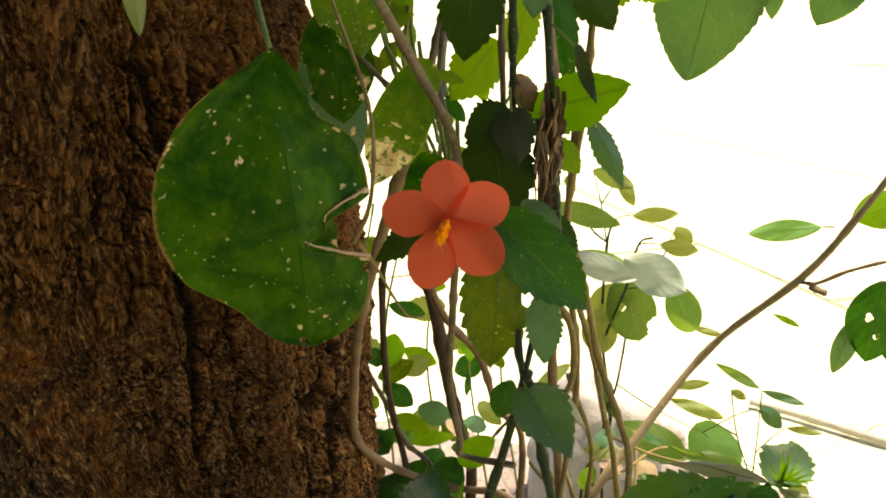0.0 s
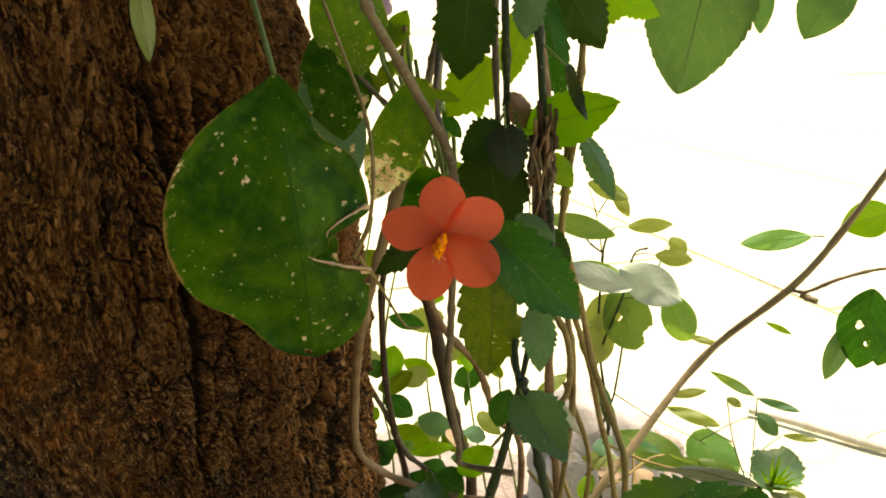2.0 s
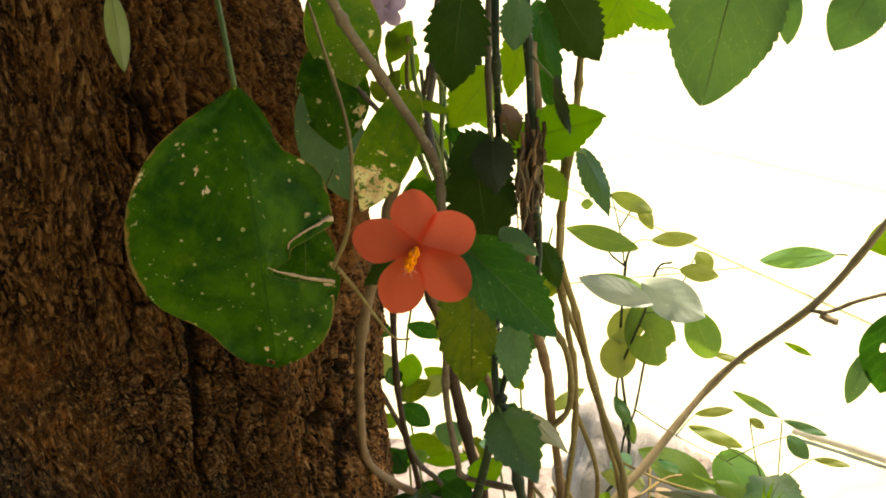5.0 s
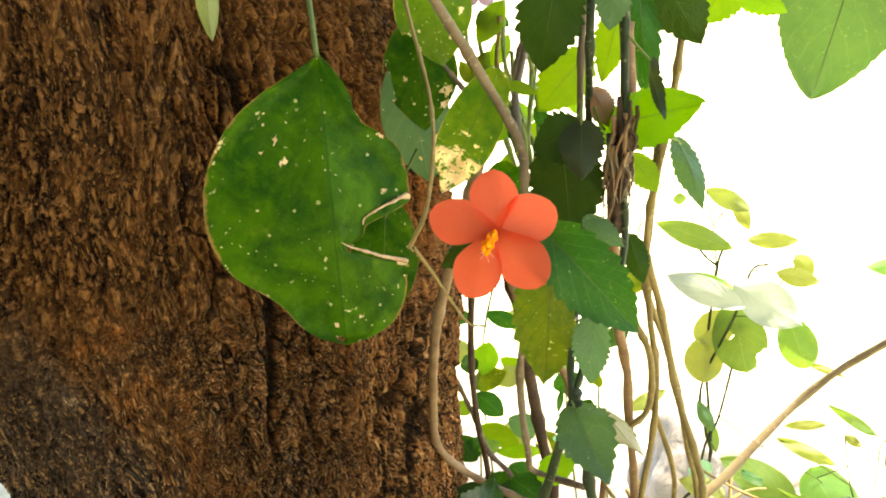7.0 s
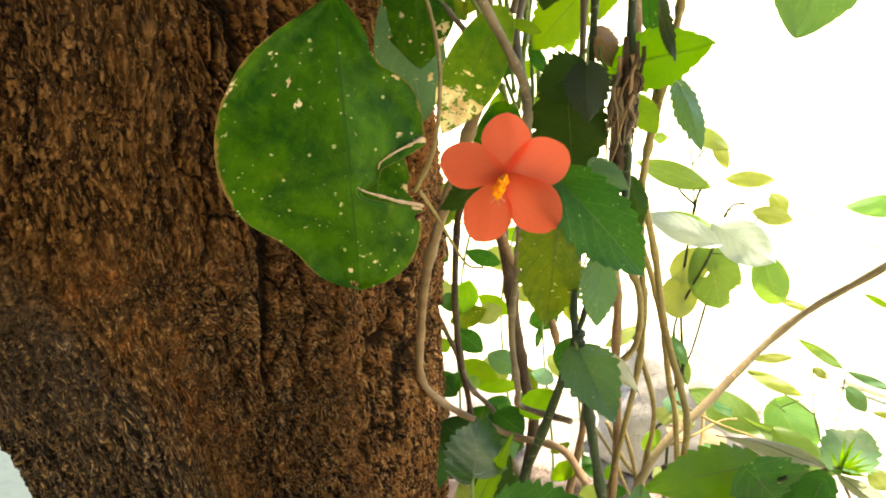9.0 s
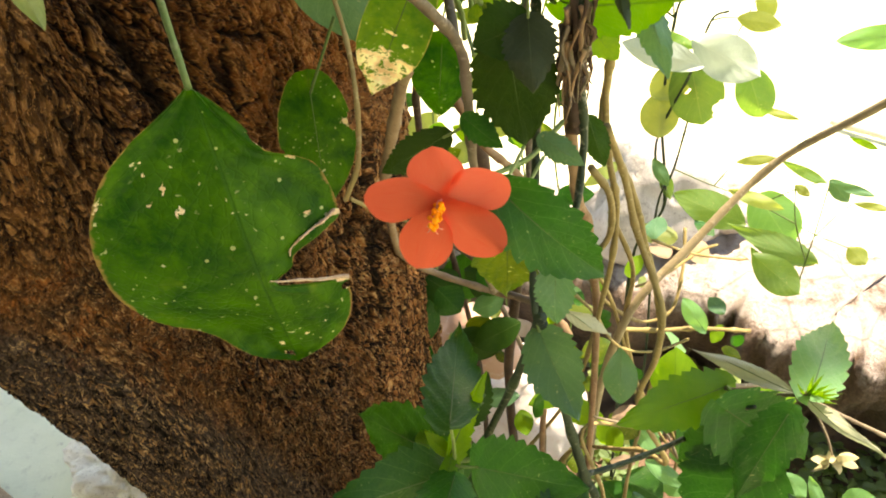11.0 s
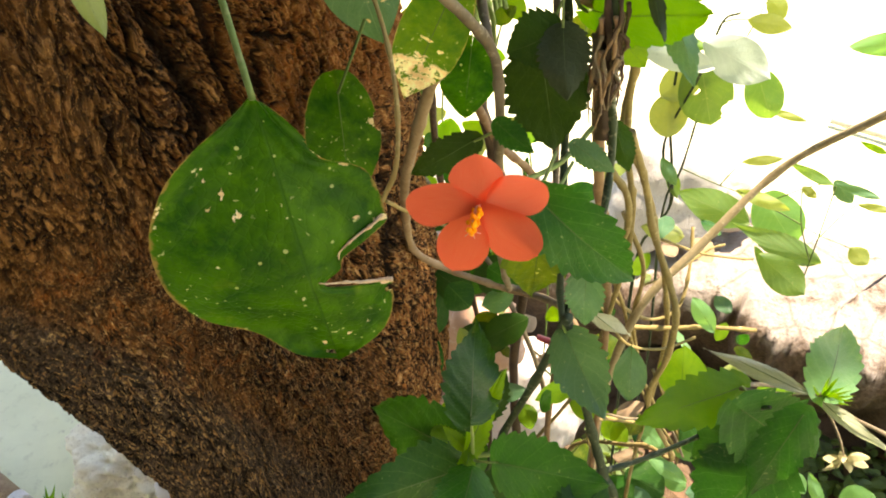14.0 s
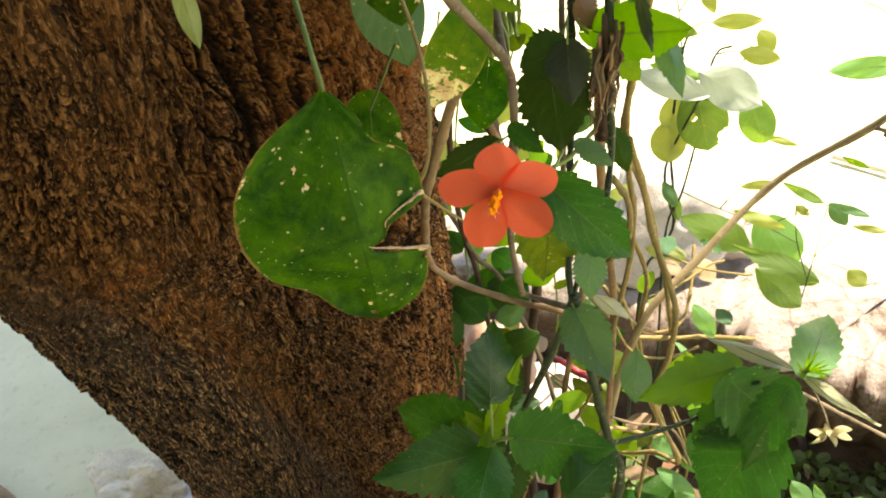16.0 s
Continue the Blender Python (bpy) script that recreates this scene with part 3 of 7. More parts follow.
def leaf(parent, shape, mat, base, tip, width, twist=0.0, fold=0.12, curl=0.12, stalk=None, stalk_mat=None, label="", rib=True, face=None, name="leaf", **more):
    """A leaf from its base to its tip, turned to be seen from the path, with its midrib and stalk."""
    LEAF_COUNT[0] += 1
    length = (Vector(tip) - Vector(base)).length
    v, f, at = blade(shape, length, width, fold, curl, LEAF_COUNT[0], **more)
    m = leaf_frame(base, tip, twist, face)
    ob = mesh_part(name, v, f, mat, None, label, True, at)
    ob.parent = parent
    ob.matrix_parent_inverse = Matrix.Translation(-parent.location)
    ob.matrix_basis = m
    smat = stalk_mat or STEM_LIGHT
    if rib:
        mid = [q for q, a in zip(v, at[0][2]) if a[0] == 0]
        mid = mid[::max(1, len(mid) // 9)]
        rv, rf = tube([(x, y, z - 0.003 * length) for x, y, z in mid], 0.0055 * length, 0.002 * length, 6, 3, 0.05)
        mesh_part("midrib", rv, rf, STEM_OLIVE if smat == STEM_LIGHT else smat, ob)
    if stalk:
        inv = m.inverted()
        e = inv @ Vector(stalk)
        midp = e * 0.5 + Vector((0, 0, 0.06 * e.length))
        sv, sf = tube([(0, length * 0.01, -0.0002), tuple(midp), tuple(e)], 0.005 * length + 0.0003, 0.0065 * length + 0.0003, 7, 6, 0.08)
        mesh_part("leaf_stalk", sv, sf, smat, ob)
    return ob


def lattice(ix, iy, seed):
    h = (ix * 374761393 + iy * 668265263 + seed * 1274126177) & 0x7FFFFFFF
    h = ((h ^ (h >> 13)) * 1103515245) & 0x7FFFFFFF
    return ((h ^ (h >> 16)) & 0xFFFF) / 65535.0


def vnoise(x, y, seed=0, wrap=None):
    xi, yi = np.floor(x).astype(np.int64), np.floor(y).astype(np.int64)
    fx, fy = x - xi, y - yi
    fx, fy = fx * fx * (3 - 2 * fx), fy * fy * (3 - 2 * fy)
    x1 = xi + 1
    if wrap:
        xi, x1 = xi % wrap, x1 % wrap
    a, b = lattice(xi, yi, seed), lattice(x1, yi, seed)
    c, d = lattice(xi, yi + 1, seed), lattice(x1, yi + 1, seed)
    return (a * (1 - fx) + b * fx) * (1 - fy) + (c * (1 - fx) + d * fx) * fy


def grid_object(name, verts, nu, nv, mat, closed_u=False, attrs=(), parent=None, label=""):
    """A mesh from a grid of points in numpy, nv rows of nu."""
    i = np.arange(nv - 1)[:, None] * nu
    k = np.arange(nu if closed_u else nu - 1)[None, :]
    k1 = (k + 1) % nu
    quads = np.stack([i + k, i + k1, i + nu + k1, i + nu + k], -1).reshape(-1, 4)
    me = bpy.data.meshes.new(name)
    me.vertices.add(len(verts))
    me.vertices.foreach_set("co", verts.astype(np.float32).ravel())
    me.loops.add(quads.size)
    me.loops.foreach_set("vertex_index", quads.astype(np.int32).ravel())
    me.polygons.add(len(quads))
    me.polygons.foreach_set("loop_start", np.arange(0, quads.size, 4, dtype=np.int32))
    me.polygons.foreach_set("loop_total", np.full(len(quads), 4, dtype=np.int32))
    me.polygons.foreach_set("use_smooth", np.ones(len(quads), dtype=bool))
    me.materials.append(mat)
    for key, values in attrs:
        a = me.attributes.new(key, "FLOAT_VECTOR", "POINT")
        a.data.foreach_set("vector", values.astype(np.float32).ravel())
    me.update(calc_edges=True)
    me.validate()
    ob = new(name, me)
    if parent:
        ob.parent = parent
        ob.matrix_parent_inverse = Matrix.Translation(-parent.location)
    return tagged(ob, label)


def lump(name, at, size, mat, seed, parent=None, label="", detail=4, rough=0.22, flat=0.0):
    """An uneven stone."""
    bm = bmesh.new()
    bmesh.ops.create_icosphere(bm, subdivisions=detail, radius=1)
    for v in bm.verts:
        c = v.co.copy()
        d = noise.noise(c * 1.3 + Vector((seed, 0, 0))) * rough * 2 + noise.noise(c * 3.7 + Vector((0, seed, 0))) * rough * 0.7 + noise.noise(c * 11) * rough * 0.22 - max(0, noise.noise(c * 6.5 + Vector((3, seed, 1))) - 0.25) * rough * 0.9
        v.co = c * (1 + d)
        if flat and v.co.z < -flat:
            v.co.z = -flat
        v.co = Vector((v.co.x * size[0], v.co.y * size[1], v.co.z * size[2]))
    me = bpy.data.meshes.new(name)
    bm.to_mesh(me)
    bm.free()
    me.materials.append(mat)
    me.polygons.foreach_set("use_smooth", [True] * len(me.polygons))
    ob = new(name, me)
    ob.location = at
    if parent:
        ob.parent = parent
    return tagged(ob, label)

# ground, paving, bed and low wall

def sheet(name, x0, x1, y0, y1, nx, ny, height, mat, label="", kind="structure", category=""):
    xs, ys = np.meshgrid(np.linspace(x0, x1, nx), np.linspace(y0, y1, ny))
    zs = height(xs, ys)
    ob = grid_object(name, np.stack([xs, ys, zs], -1).reshape(-1, 3), nx, ny, mat)
    return tagged(ob, label, category, "", kind)


ground = mesh_part("ground", [(-400, -400, -0.03), (400, -400, -0.03), (400, 400, -0.03), (-400, 400, -0.03)], [(0, 1, 2, 3)], CONCRETE, None, "pale concrete ground reaching to the distance")
tagged(ground, "", "ground", "", "structure")


def bed_height(x, y):
    z = 0.1 + 0.05 * (vnoise(x * 9, y * 9, 3) - 0.5) + 0.03 * (vnoise(x * 31, y * 31, 4) - 0.5) + 0.012 * (vnoise(x * 95, y * 95, 5) - 0.5)
    edge = np.clip((x + 0.46) / 0.14, 0, 1) * np.clip((y + 0.5) / 0.2, 0, 1) * np.clip((1.5 - x) / 0.2, 0, 1)
    edge = edge * edge * (3 - 2 * edge)
    return z * edge - 0.03 * (1 - edge) - 0.004


sheet("soil", -0.5, 1.5, -0.5, 0.80, 260, 180, bed_height, SOIL, "dark brown uneven garden soil round the tree", "structure", "soil")

WALL_LINE = smooth_line([(-0.62, 1.0, 0), (-0.35, 0.86, 0), (0.0, 0.74, 0), (0.2, 0.70, 0), (0.28, 0.665, 0), (0.34, 0.61, 0), (0.46, 0.585, 0), (0.75, 0.56, 0), (1.5, 0.5, 0)], 24)


def low_wall():
    """Rough mud-plastered border, rounded on top, crumbling along its front edge."""
    n, m = len(WALL_LINE), 40
    pts = np.array([[p.x, p.y] for p in WALL_LINE])
    tang = np.gradient(pts, axis=0)
    tang /= np.linalg.norm(tang, axis=1)[:, None]
    back = np.stack([-tang[:, 1], tang[:, 0]], -1)
    k = np.linspace(0, 1, m)
    across = np.interp(k, [0, 0.4, 0.46, 0.52, 0.75, 0.82, 1], [0.165, 0.0, 0.008, 0.035, 0.185, 0.205, 0.215])
    up = np.interp(k, [0, 0.4, 0.46, 0.52, 0.75, 0.82, 1], [0.0, 0.285, 0.325, 0.335, 0.33, 0.3, -0.02])
    s = np.arange(n) * 0.012
    S, K = np.meshgrid(s, k, indexing="ij")
    bumpy = 0.03 * (vnoise(S * 9, K * 6, 11) - 0.5) + 0.016 * (vnoise(S * 34, K * 17, 12) - 0.5) + 0.008 * (vnoise(S * 90, K * 50, 13) - 0.5)
    crumble = 0.03 * (vnoise(S * 22, K * 0, 14) - 0.5) * np.exp(-((K - 0.45) / 0.1) ** 2)
    A = across[None, :] + bumpy + crumble
    Z = up[None, :] + bumpy * 0.7 - np.abs(crumble) * 0.8
    V = np.stack([pts[:, None, 0] + back[:, None, 0] * A, pts[:, None, 1] + back[:, None, 1] * A, Z], -1)
    return grid_object("low_wall", V.transpose(1, 0, 2)[::1].reshape(-1, 3), n, m, BORDER)


tagged(low_wall(), "rough mud-plastered low border wall with a crumbling edge", "wall", "", "structure")

# plain wall, unseen behind the path, added to cut the fill light
def box(name, lo, hi, mat, parent=None, label="", bevel=0.0):
    bm = bmesh.new()
    bmesh.ops.create_cube(bm, size=1)
    for v in bm.verts:
        v.co = Vector([(a + b) / 2 + c * (b - a) for a, b, c in zip(lo, hi, v.co)])
    if bevel:
        bmesh.ops.bevel(bm, geom=bm.edges[:], offset=bevel, segments=2, affect="EDGES")
    me = bpy.data.meshes.new(name)
    bm.to_mesh(me)
    bm.free()
    me.materials.append(mat)
    ob = new(name, me)
    if parent:
        ob.parent = parent
    return tagged(ob, label)


tagged(box("wall_south", (-5.0, -1.75, -0.03), (2.2, -1.5, 2.35), MUDWALL, None, "", 0.01), "unseen plain wall added behind the path to block light", "wall", "", "structure")

# tree
TREE_AT = (-0.17, 0.39, 0.0)
tree = thing("tree", "rough brown-barked tree trunk leaning over a garden bed", "tree", TREE_AT)


def trunk_section(z):
    """Centre and radius of the trunk at the heights z."""
    zc = np.clip(z, 0.45, 0.98)
    s = (zc - 0.72) / 0.15
    cx = -0.2046 - 0.0066 * s + 0.0082 * s * s
    cy = 0.3808 - 0.0460 * s - 0.0221 * s * s
    r = 0.1481 - 0.0022 * s - 0.0133 * s * s
    low = np.clip((0.45 - z) / 0.45, 0, 1)
    top = np.clip(z - 0.98, 0, None)
    cx = cx - 0.02 * low - 0.10 * top
    cy = cy - 0.32 * np.tanh(top * 1.3) * 0.5 + 0.0 * low
    r = r + 0.075 * low ** 2 + 0.03 * np.clip(top / 0.3, 0, 1) - 0.012 * top
    return cx, cy, r


def cells(x, y, seed):
    """Uneven plates: a value for each, the way to its edge, and its slope, by which its lower end stands proud."""
    xi, yi = np.floor(x).astype(np.int64), np.floor(y).astype(np.int64)
    best = np.full(x.shape, 9.0)
    second, val, tilt = best.copy(), np.zeros(x.shape), np.zeros(x.shape)
    for i in (-1, 0, 1):
        for j in (-1, 0, 1):
            cx, cy = xi + i, yi + j
            dx = cx + lattice(cx, cy, seed) - x
            dy = cy + lattice(cx, cy, seed + 50) - y
            d = np.hypot(dx, dy)
            near = d < best
            second = np.where(near, best, np.minimum(second, d))
            val = np.where(near, lattice(cx, cy, seed + 99), val)
            tilt = np.where(near, -dy * (0.4 + lattice(cx, cy, seed + 7)), tilt)
            best = np.where(near, d, best)
    return val, second - best, tilt


def ease(x):
    x = np.clip(x, 0, 1)
    return x * x * (3 - 2 * x)


def trunk_radius(T, Z, r):
    """The uneven section of the trunk: three-lobed, with a swelling on its right flank."""
    R = r * (1 + 0.0558 * np.cos(2 * T) + 0.0296 * np.sin(2 * T) - 0.1073 * np.cos(3 * T) + 0.0632 * np.sin(3 * T))
    swell = np.interp(Z, [0.42, 0.5, 0.6, 0.68, 0.76, 0.84, 0.92, 1.0, 1.15], [0.0, 0.009, 0.001, -0.002, 0.009, 0.0165, 0.0135, 0.011, 0.0])
    return R + swell * np.exp(-((T - 0.35) / 0.9) ** 2)


def trunk():
    z = np.concatenate([np.linspace(-0.06, 0.44, 80), np.linspace(0.441, 0.98, 690), np.linspace(0.985, 2.3, 100)])
    # finer where it faces the path, coarser behind
    th = np.concatenate([np.linspace(-2.55, 0.72, 920), np.linspace(0.75, 2 * math.pi - 2.58, 110)])
    T, Z = np.meshgrid(th, z)
    cx, cy, r = trunk_section(Z)
    R = trunk_radius(T, Z, r)
    # way round the trunk, in metres
    ring = trunk_radius(th, 0.66, 0.148)
    step = np.hypot(np.diff(ring * np.cos(th)), np.diff(ring * np.sin(th)))
    way = np.concatenate([[0], np.cumsum(step)]) - 0.285
    a = np.broadcast_to(way[None, :], T.shape)
    # the grain stands plumb above and sweeps down round the foot of the lean
    left = ease((-a - 0.06) / 0.10)
    lift = Z - 0.80
    plumb = np.where(lift > 0, lift * (0.32 + 0.30 * left) * (1 + 1.5 * lift), lift * 0.24 * (1 - left))
    sweep = np.clip(0.84 - Z, 0, 0.42) * 0.32 * ease((-a - 0.01) / 0.12)
    A0 = a - plumb - sweep
    A = A0 + 0.016 * (vnoise(A0 * 20, Z * 9, 21) - 0.5) + 0.006 * (vnoise(A0 * 70, Z * 32, 22) - 0.5) + 0.0022 * (vnoise(A0 * 240, Z * 130, 35) - 0.5)
    G = Z + 0.02 * (vnoise(A0 * 20 + 9, Z * 10, 23) - 0.5) + 0.009 * (vnoise(A0 * 90, Z * 60, 30) - 0.5) + 0.003 * (vnoise(A0 * 260, Z * 200, 36) - 0.5)
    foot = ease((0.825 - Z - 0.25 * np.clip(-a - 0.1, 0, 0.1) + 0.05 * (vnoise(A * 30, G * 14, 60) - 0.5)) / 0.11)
    flank = ease((a + 0.10) / 0.10)
    swell = vnoise(A * 9, G * 4, 29)
    deep = np.abs(2 * vnoise(A * 24, G * 3.6, 24) - 1)
    where = ease(vnoise(A * 11, G * 5, 27) * 2.4 - 0.7) * (0.35 + 0.65 * flank)
    p1, e1, t1 = cells(A * 88, G * 27, 31)
    p2, e2, t2 = cells(A * 235, G * 92, 32)
    p3, e3, t3 = cells(A * 660, G * 260, 33)
    r1 = np.abs(2 * vnoise(A * 105, G * 230, 51) - 1)
    r2 = np.abs(2 * vnoise(A * 290, G * 400, 52) - 1)
    v1 = np.clip((vnoise(A * 190, G * 250, 53) - 0.5) * 1.7 + 0.5, 0, 1)
    v2 = np.clip((vnoise(A * 520, G * 600, 54) - 0.5) * 1.9 + 0.5, 0, 1)
    # the flanks of the foot have long plates whose lower ends stand proud
    outer = foot * np.maximum(ease((-a - 0.045) / 0.045), ease((a - 0.005) / 0.035))
    p4, e4, t4 = cells(A * 165, G * 62, 61)
    p5, e5, t5 = cells(A * 420, G * 170, 62)
    groove = np.exp(-(np.abs(2 * vnoise(A * 62, G * 9, 63) - 1) / 0.10) ** 2) * np.clip(vnoise(A * 35, G * 12, 64) * 3 - 0.9, 0, 1) * outer
    fold = vnoise(A * 42, G * 6, 41)
    rough = np.clip(vnoise(A * 14, G * 9, 34) * 1.7, 0.5, 1)
    h = 0.007 * (swell - 0.5) - 0.0075 * where * np.exp(-(deep / 0.055) ** 2)
    h += where * (0.0036 * (p1 - 0.5) - 0.0034 * np.exp(-(e1 / 0.07) ** 2) - 0.0010 * t1)
    h += 0.007 * (fold - 0.5) * (0.25 + 0.75 * foot)
    fine = 0.0011 * (p2 - 0.5) - 0.0006 * np.exp(-(e2 / 0.12) ** 2) - 0.0006 * t2 + 0.0026 * (p3 - 0.5) - 0.0014 * np.exp(-(e3 / 0.18) ** 2) - 0.0013 * t3
    coarse = 0.0022 * (v1 - 0.5) + 0.0011 * (v2 - 0.5) - 0.0030 * np.exp(-(r1 / 0.09) ** 2) - 0.0015 * np.exp(-(r2 / 0.12) ** 2)
    shingle = 0.0016 * (p4 - 0.5) - 0.0026 * t4 - 0.0026 * np.exp(-(e4 / 0.08) ** 2) + 0.0010 * (p5 - 0.5) - 0.0012 * t5 - 0.0010 * np.exp(-(e5 / 0.12) ** 2)
    h += rough * (1.2 * fine * (1 - 0.75 * foot) + 1.5 * coarse * (0.1 + 0.9 * foot) * (1 - outer) + 1.2 * shingle * outer)
    h -= 0.0045 * groove
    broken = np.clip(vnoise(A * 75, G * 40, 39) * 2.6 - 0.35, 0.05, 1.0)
    joint_shade = np.exp(-(e3 / 0.16) ** 2) * (1 - foot) * broken
    joint_shade = np.maximum(joint_shade, foot * np.maximum(np.exp(-(r1 / 0.08) ** 2) * np.clip(vnoise(A * 40, G * 30, 40) * 3.0 - 0.8, 0, 1), 0.8 * np.exp(-(r2 / 0.13) ** 2) * broken))
    joint_shade = joint_shade * (1 - outer) + 0.9 * groove * outer + (1 - groove) * outer * np.maximum(np.exp(-(e4 / 0.06) ** 2), 0.8 * np.exp(-(e5 / 0.09) ** 2)) * broken
    joint_shade = np.maximum(joint_shade, where * np.maximum(np.exp(-(e1 / 0.06) ** 2), np.exp(-(deep / 0.05) ** 2)))
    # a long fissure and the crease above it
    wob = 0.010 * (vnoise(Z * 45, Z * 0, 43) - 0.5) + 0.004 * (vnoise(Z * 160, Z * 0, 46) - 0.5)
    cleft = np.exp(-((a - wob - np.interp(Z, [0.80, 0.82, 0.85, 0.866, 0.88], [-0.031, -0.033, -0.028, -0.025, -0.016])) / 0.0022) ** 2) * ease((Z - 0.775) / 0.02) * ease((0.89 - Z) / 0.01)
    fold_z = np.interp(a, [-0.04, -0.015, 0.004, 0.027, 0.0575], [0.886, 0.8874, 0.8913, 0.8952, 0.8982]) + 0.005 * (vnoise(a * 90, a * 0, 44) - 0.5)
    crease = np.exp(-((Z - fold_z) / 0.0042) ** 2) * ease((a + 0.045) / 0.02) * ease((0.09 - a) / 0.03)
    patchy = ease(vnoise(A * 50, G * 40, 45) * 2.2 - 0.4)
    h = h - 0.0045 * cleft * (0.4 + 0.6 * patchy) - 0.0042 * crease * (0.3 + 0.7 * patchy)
    # shade of fissure and crease goes into the colour mask as well
    joint_shade = np.maximum(joint_shade, patchy * np.maximum(0.5 * cleft, 0.5 * crease))
    R = R + h
    V = np.stack([cx + R * np.cos(T), cy + R * np.sin(T), Z], -1).reshape(-1, 3)
    Gm = 0.75 * G - 1.5 * np.clip(0.79 - G, 0, None)
    grain = np.stack([A * 1.9, Gm, 0 * A], -1).reshape(-1, 3)
    strand = np.stack([A * 1.7, G * 0.5, outer], -1).reshape(-1, 3)
    flake = np.stack([p2 * (1 - foot) + (v1 * (1 - outer) + p4 * outer) * foot, p3 * (1 - foot) + (v2 * (1 - outer) + p5 * outer) * foot, joint_shade], -1).reshape(-1, 3)
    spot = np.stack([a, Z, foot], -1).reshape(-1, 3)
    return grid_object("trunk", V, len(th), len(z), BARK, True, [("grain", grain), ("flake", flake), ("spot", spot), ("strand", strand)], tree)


trunk()
for k, pts in enumerate([[(-0.35, 0.10, 2.2), (-0.7, -0.1, 2.7), (-1.2, -0.2, 3.1)], [(-0.33, 0.12, 2.2), (-0.1, 0.6, 2.7), (0.2, 1.1, 3.0)], [(-0.33, 0.10, 2.2), (0.1, -0.1, 2.7), (0.6, -0.2, 3.0)]]):
    v, f = tube(pts, 0.085, 0.03, 12, 10, 0.1, 0, 90 + k)
    mesh_part("limb", v, f, STEM_DARK, tree)


def crown():
    """Many leaves in clumps on the tree's boughs, high above the path; unseen, laid out to cast the shade."""
    rnd = random.Random(5)
    verts, faces = [], []
    centre, radii = Vector((-0.55, -0.10, 2.75)), Vector((1.15, 2.10, 0.35))
    clumps = []
    while len(clumps) < 1500:
        q = Vector([rnd.uniform(-1, 1) for _ in range(3)])
        if q.x ** 4 + q.y ** 4 + q.z ** 2 < 1:
            clumps.append(centre + Vector([a * b for a, b in zip(q, radii)]))
    for c in clumps:
        for _ in range(20):
            p = c + Vector([rnd.gauss(0, 0.07), rnd.gauss(0, 0.07), rnd.gauss(0, 0.05)])
            turn = Euler((rnd.gauss(0, 0.6), rnd.gauss(0, 0.6), rnd.random() * 6.28)).to_matrix()
            size = rnd.uniform(0.055, 0.095)
            i = len(verts)
            for x, y, z in ((0, 0, 0), (0.32, 0.4, 0.06), (0, 1, -0.04), (-0.32, 0.4, 0.06), (0, 0.45, 0)):
                verts.append(p + turn @ Vector((x, y, z)) * size * 1.5)
            faces += [(i, i + 1, i + 4), (i + 1, i + 2, i + 4), (i + 2, i + 3, i + 4), (i + 3, i, i + 4)]
    ob = mesh_part("crown", verts, faces, LEAF_SHADED, tree, "", False)
    ob["kind"] = "stuff"
    return ob


crown()


# flowering shrub
shrub = thing("hibiscus_shrub", "green hibiscus shrub with serrated leaves beside the trunk", "shrub", (0.03, 0.30, 0.10))
stem(shrub, STEM_GREEN, 0.0015, 0.0011, (0.0287, 0.2620, 0.9365), (0.0297, 0.2550, 0.9036), (0.0309, 0.2640, 0.8741), (0.0318, 0.2540, 0.8407), (0.0320, 0.2220, 0.8137), (0.0319, 0.2120, 0.8019), (0.0331, 0.2055, 0.7928))
stem(shrub, STEM_GREY, 0.0014, 0.0009, (0.0266, 0.2750, 0.9268), (0.0263, 0.2700, 0.9036), (0.0276, 0.2680, 0.8726), (0.0288, 0.2600, 0.8392), (0.0304, 0.2380, 0.8074), (0.0315, 0.2220, 0.7973), (0.0333, 0.2065, 0.7923))
stem(shrub, STEM_GREEN, 0.0016, 0.0017, (0.0345, 0.2055, 0.7948), (0.0255, 0.2190, 0.7463), (0.0127, 0.2360, 0.6873), (-0.0037, 0.2550, 0.6067), (-0.0315, 0.3018, 0.5000), (-0.0100, 0.3100, 0.1000))
stem(shrub, STEM_GREEN, 0.0016, 0.0018, (0.0347, 0.2065, 0.7911), (0.0405, 0.2040, 0.7643), (0.0463, 0.2025, 0.7392), (0.0516, 0.2000, 0.7187), (0.0579, 0.2000, 0.6876), (0.0543, 0.2442, 0.5200), (0.0500, 0.2800, 0.1000))
stem(shrub, STEM_GREEN, 0.0011, 0.0008, (0.0516, 0.2000, 0.7187), (0.0631, 0.2060, 0.7162), (0.0814, 0.2210, 0.7065), (0.1004, 0.2350, 0.7012), (0.1052, 0.2250, 0.7277), (0.1099, 0.2160, 0.7421))
stem(shrub, STEM_GREEN, 0.0016, 0.0009, (0.0396, 0.2520, 0.9249), (0.0420, 0.2480, 0.8930), (0.0446, 0.2440, 0.8559), (0.0464, 0.2400, 0.8352), (0.0440, 0.2260, 0.8174), (0.0384, 0.2160, 0.8088), (0.0335, 0.2060, 0.7920))
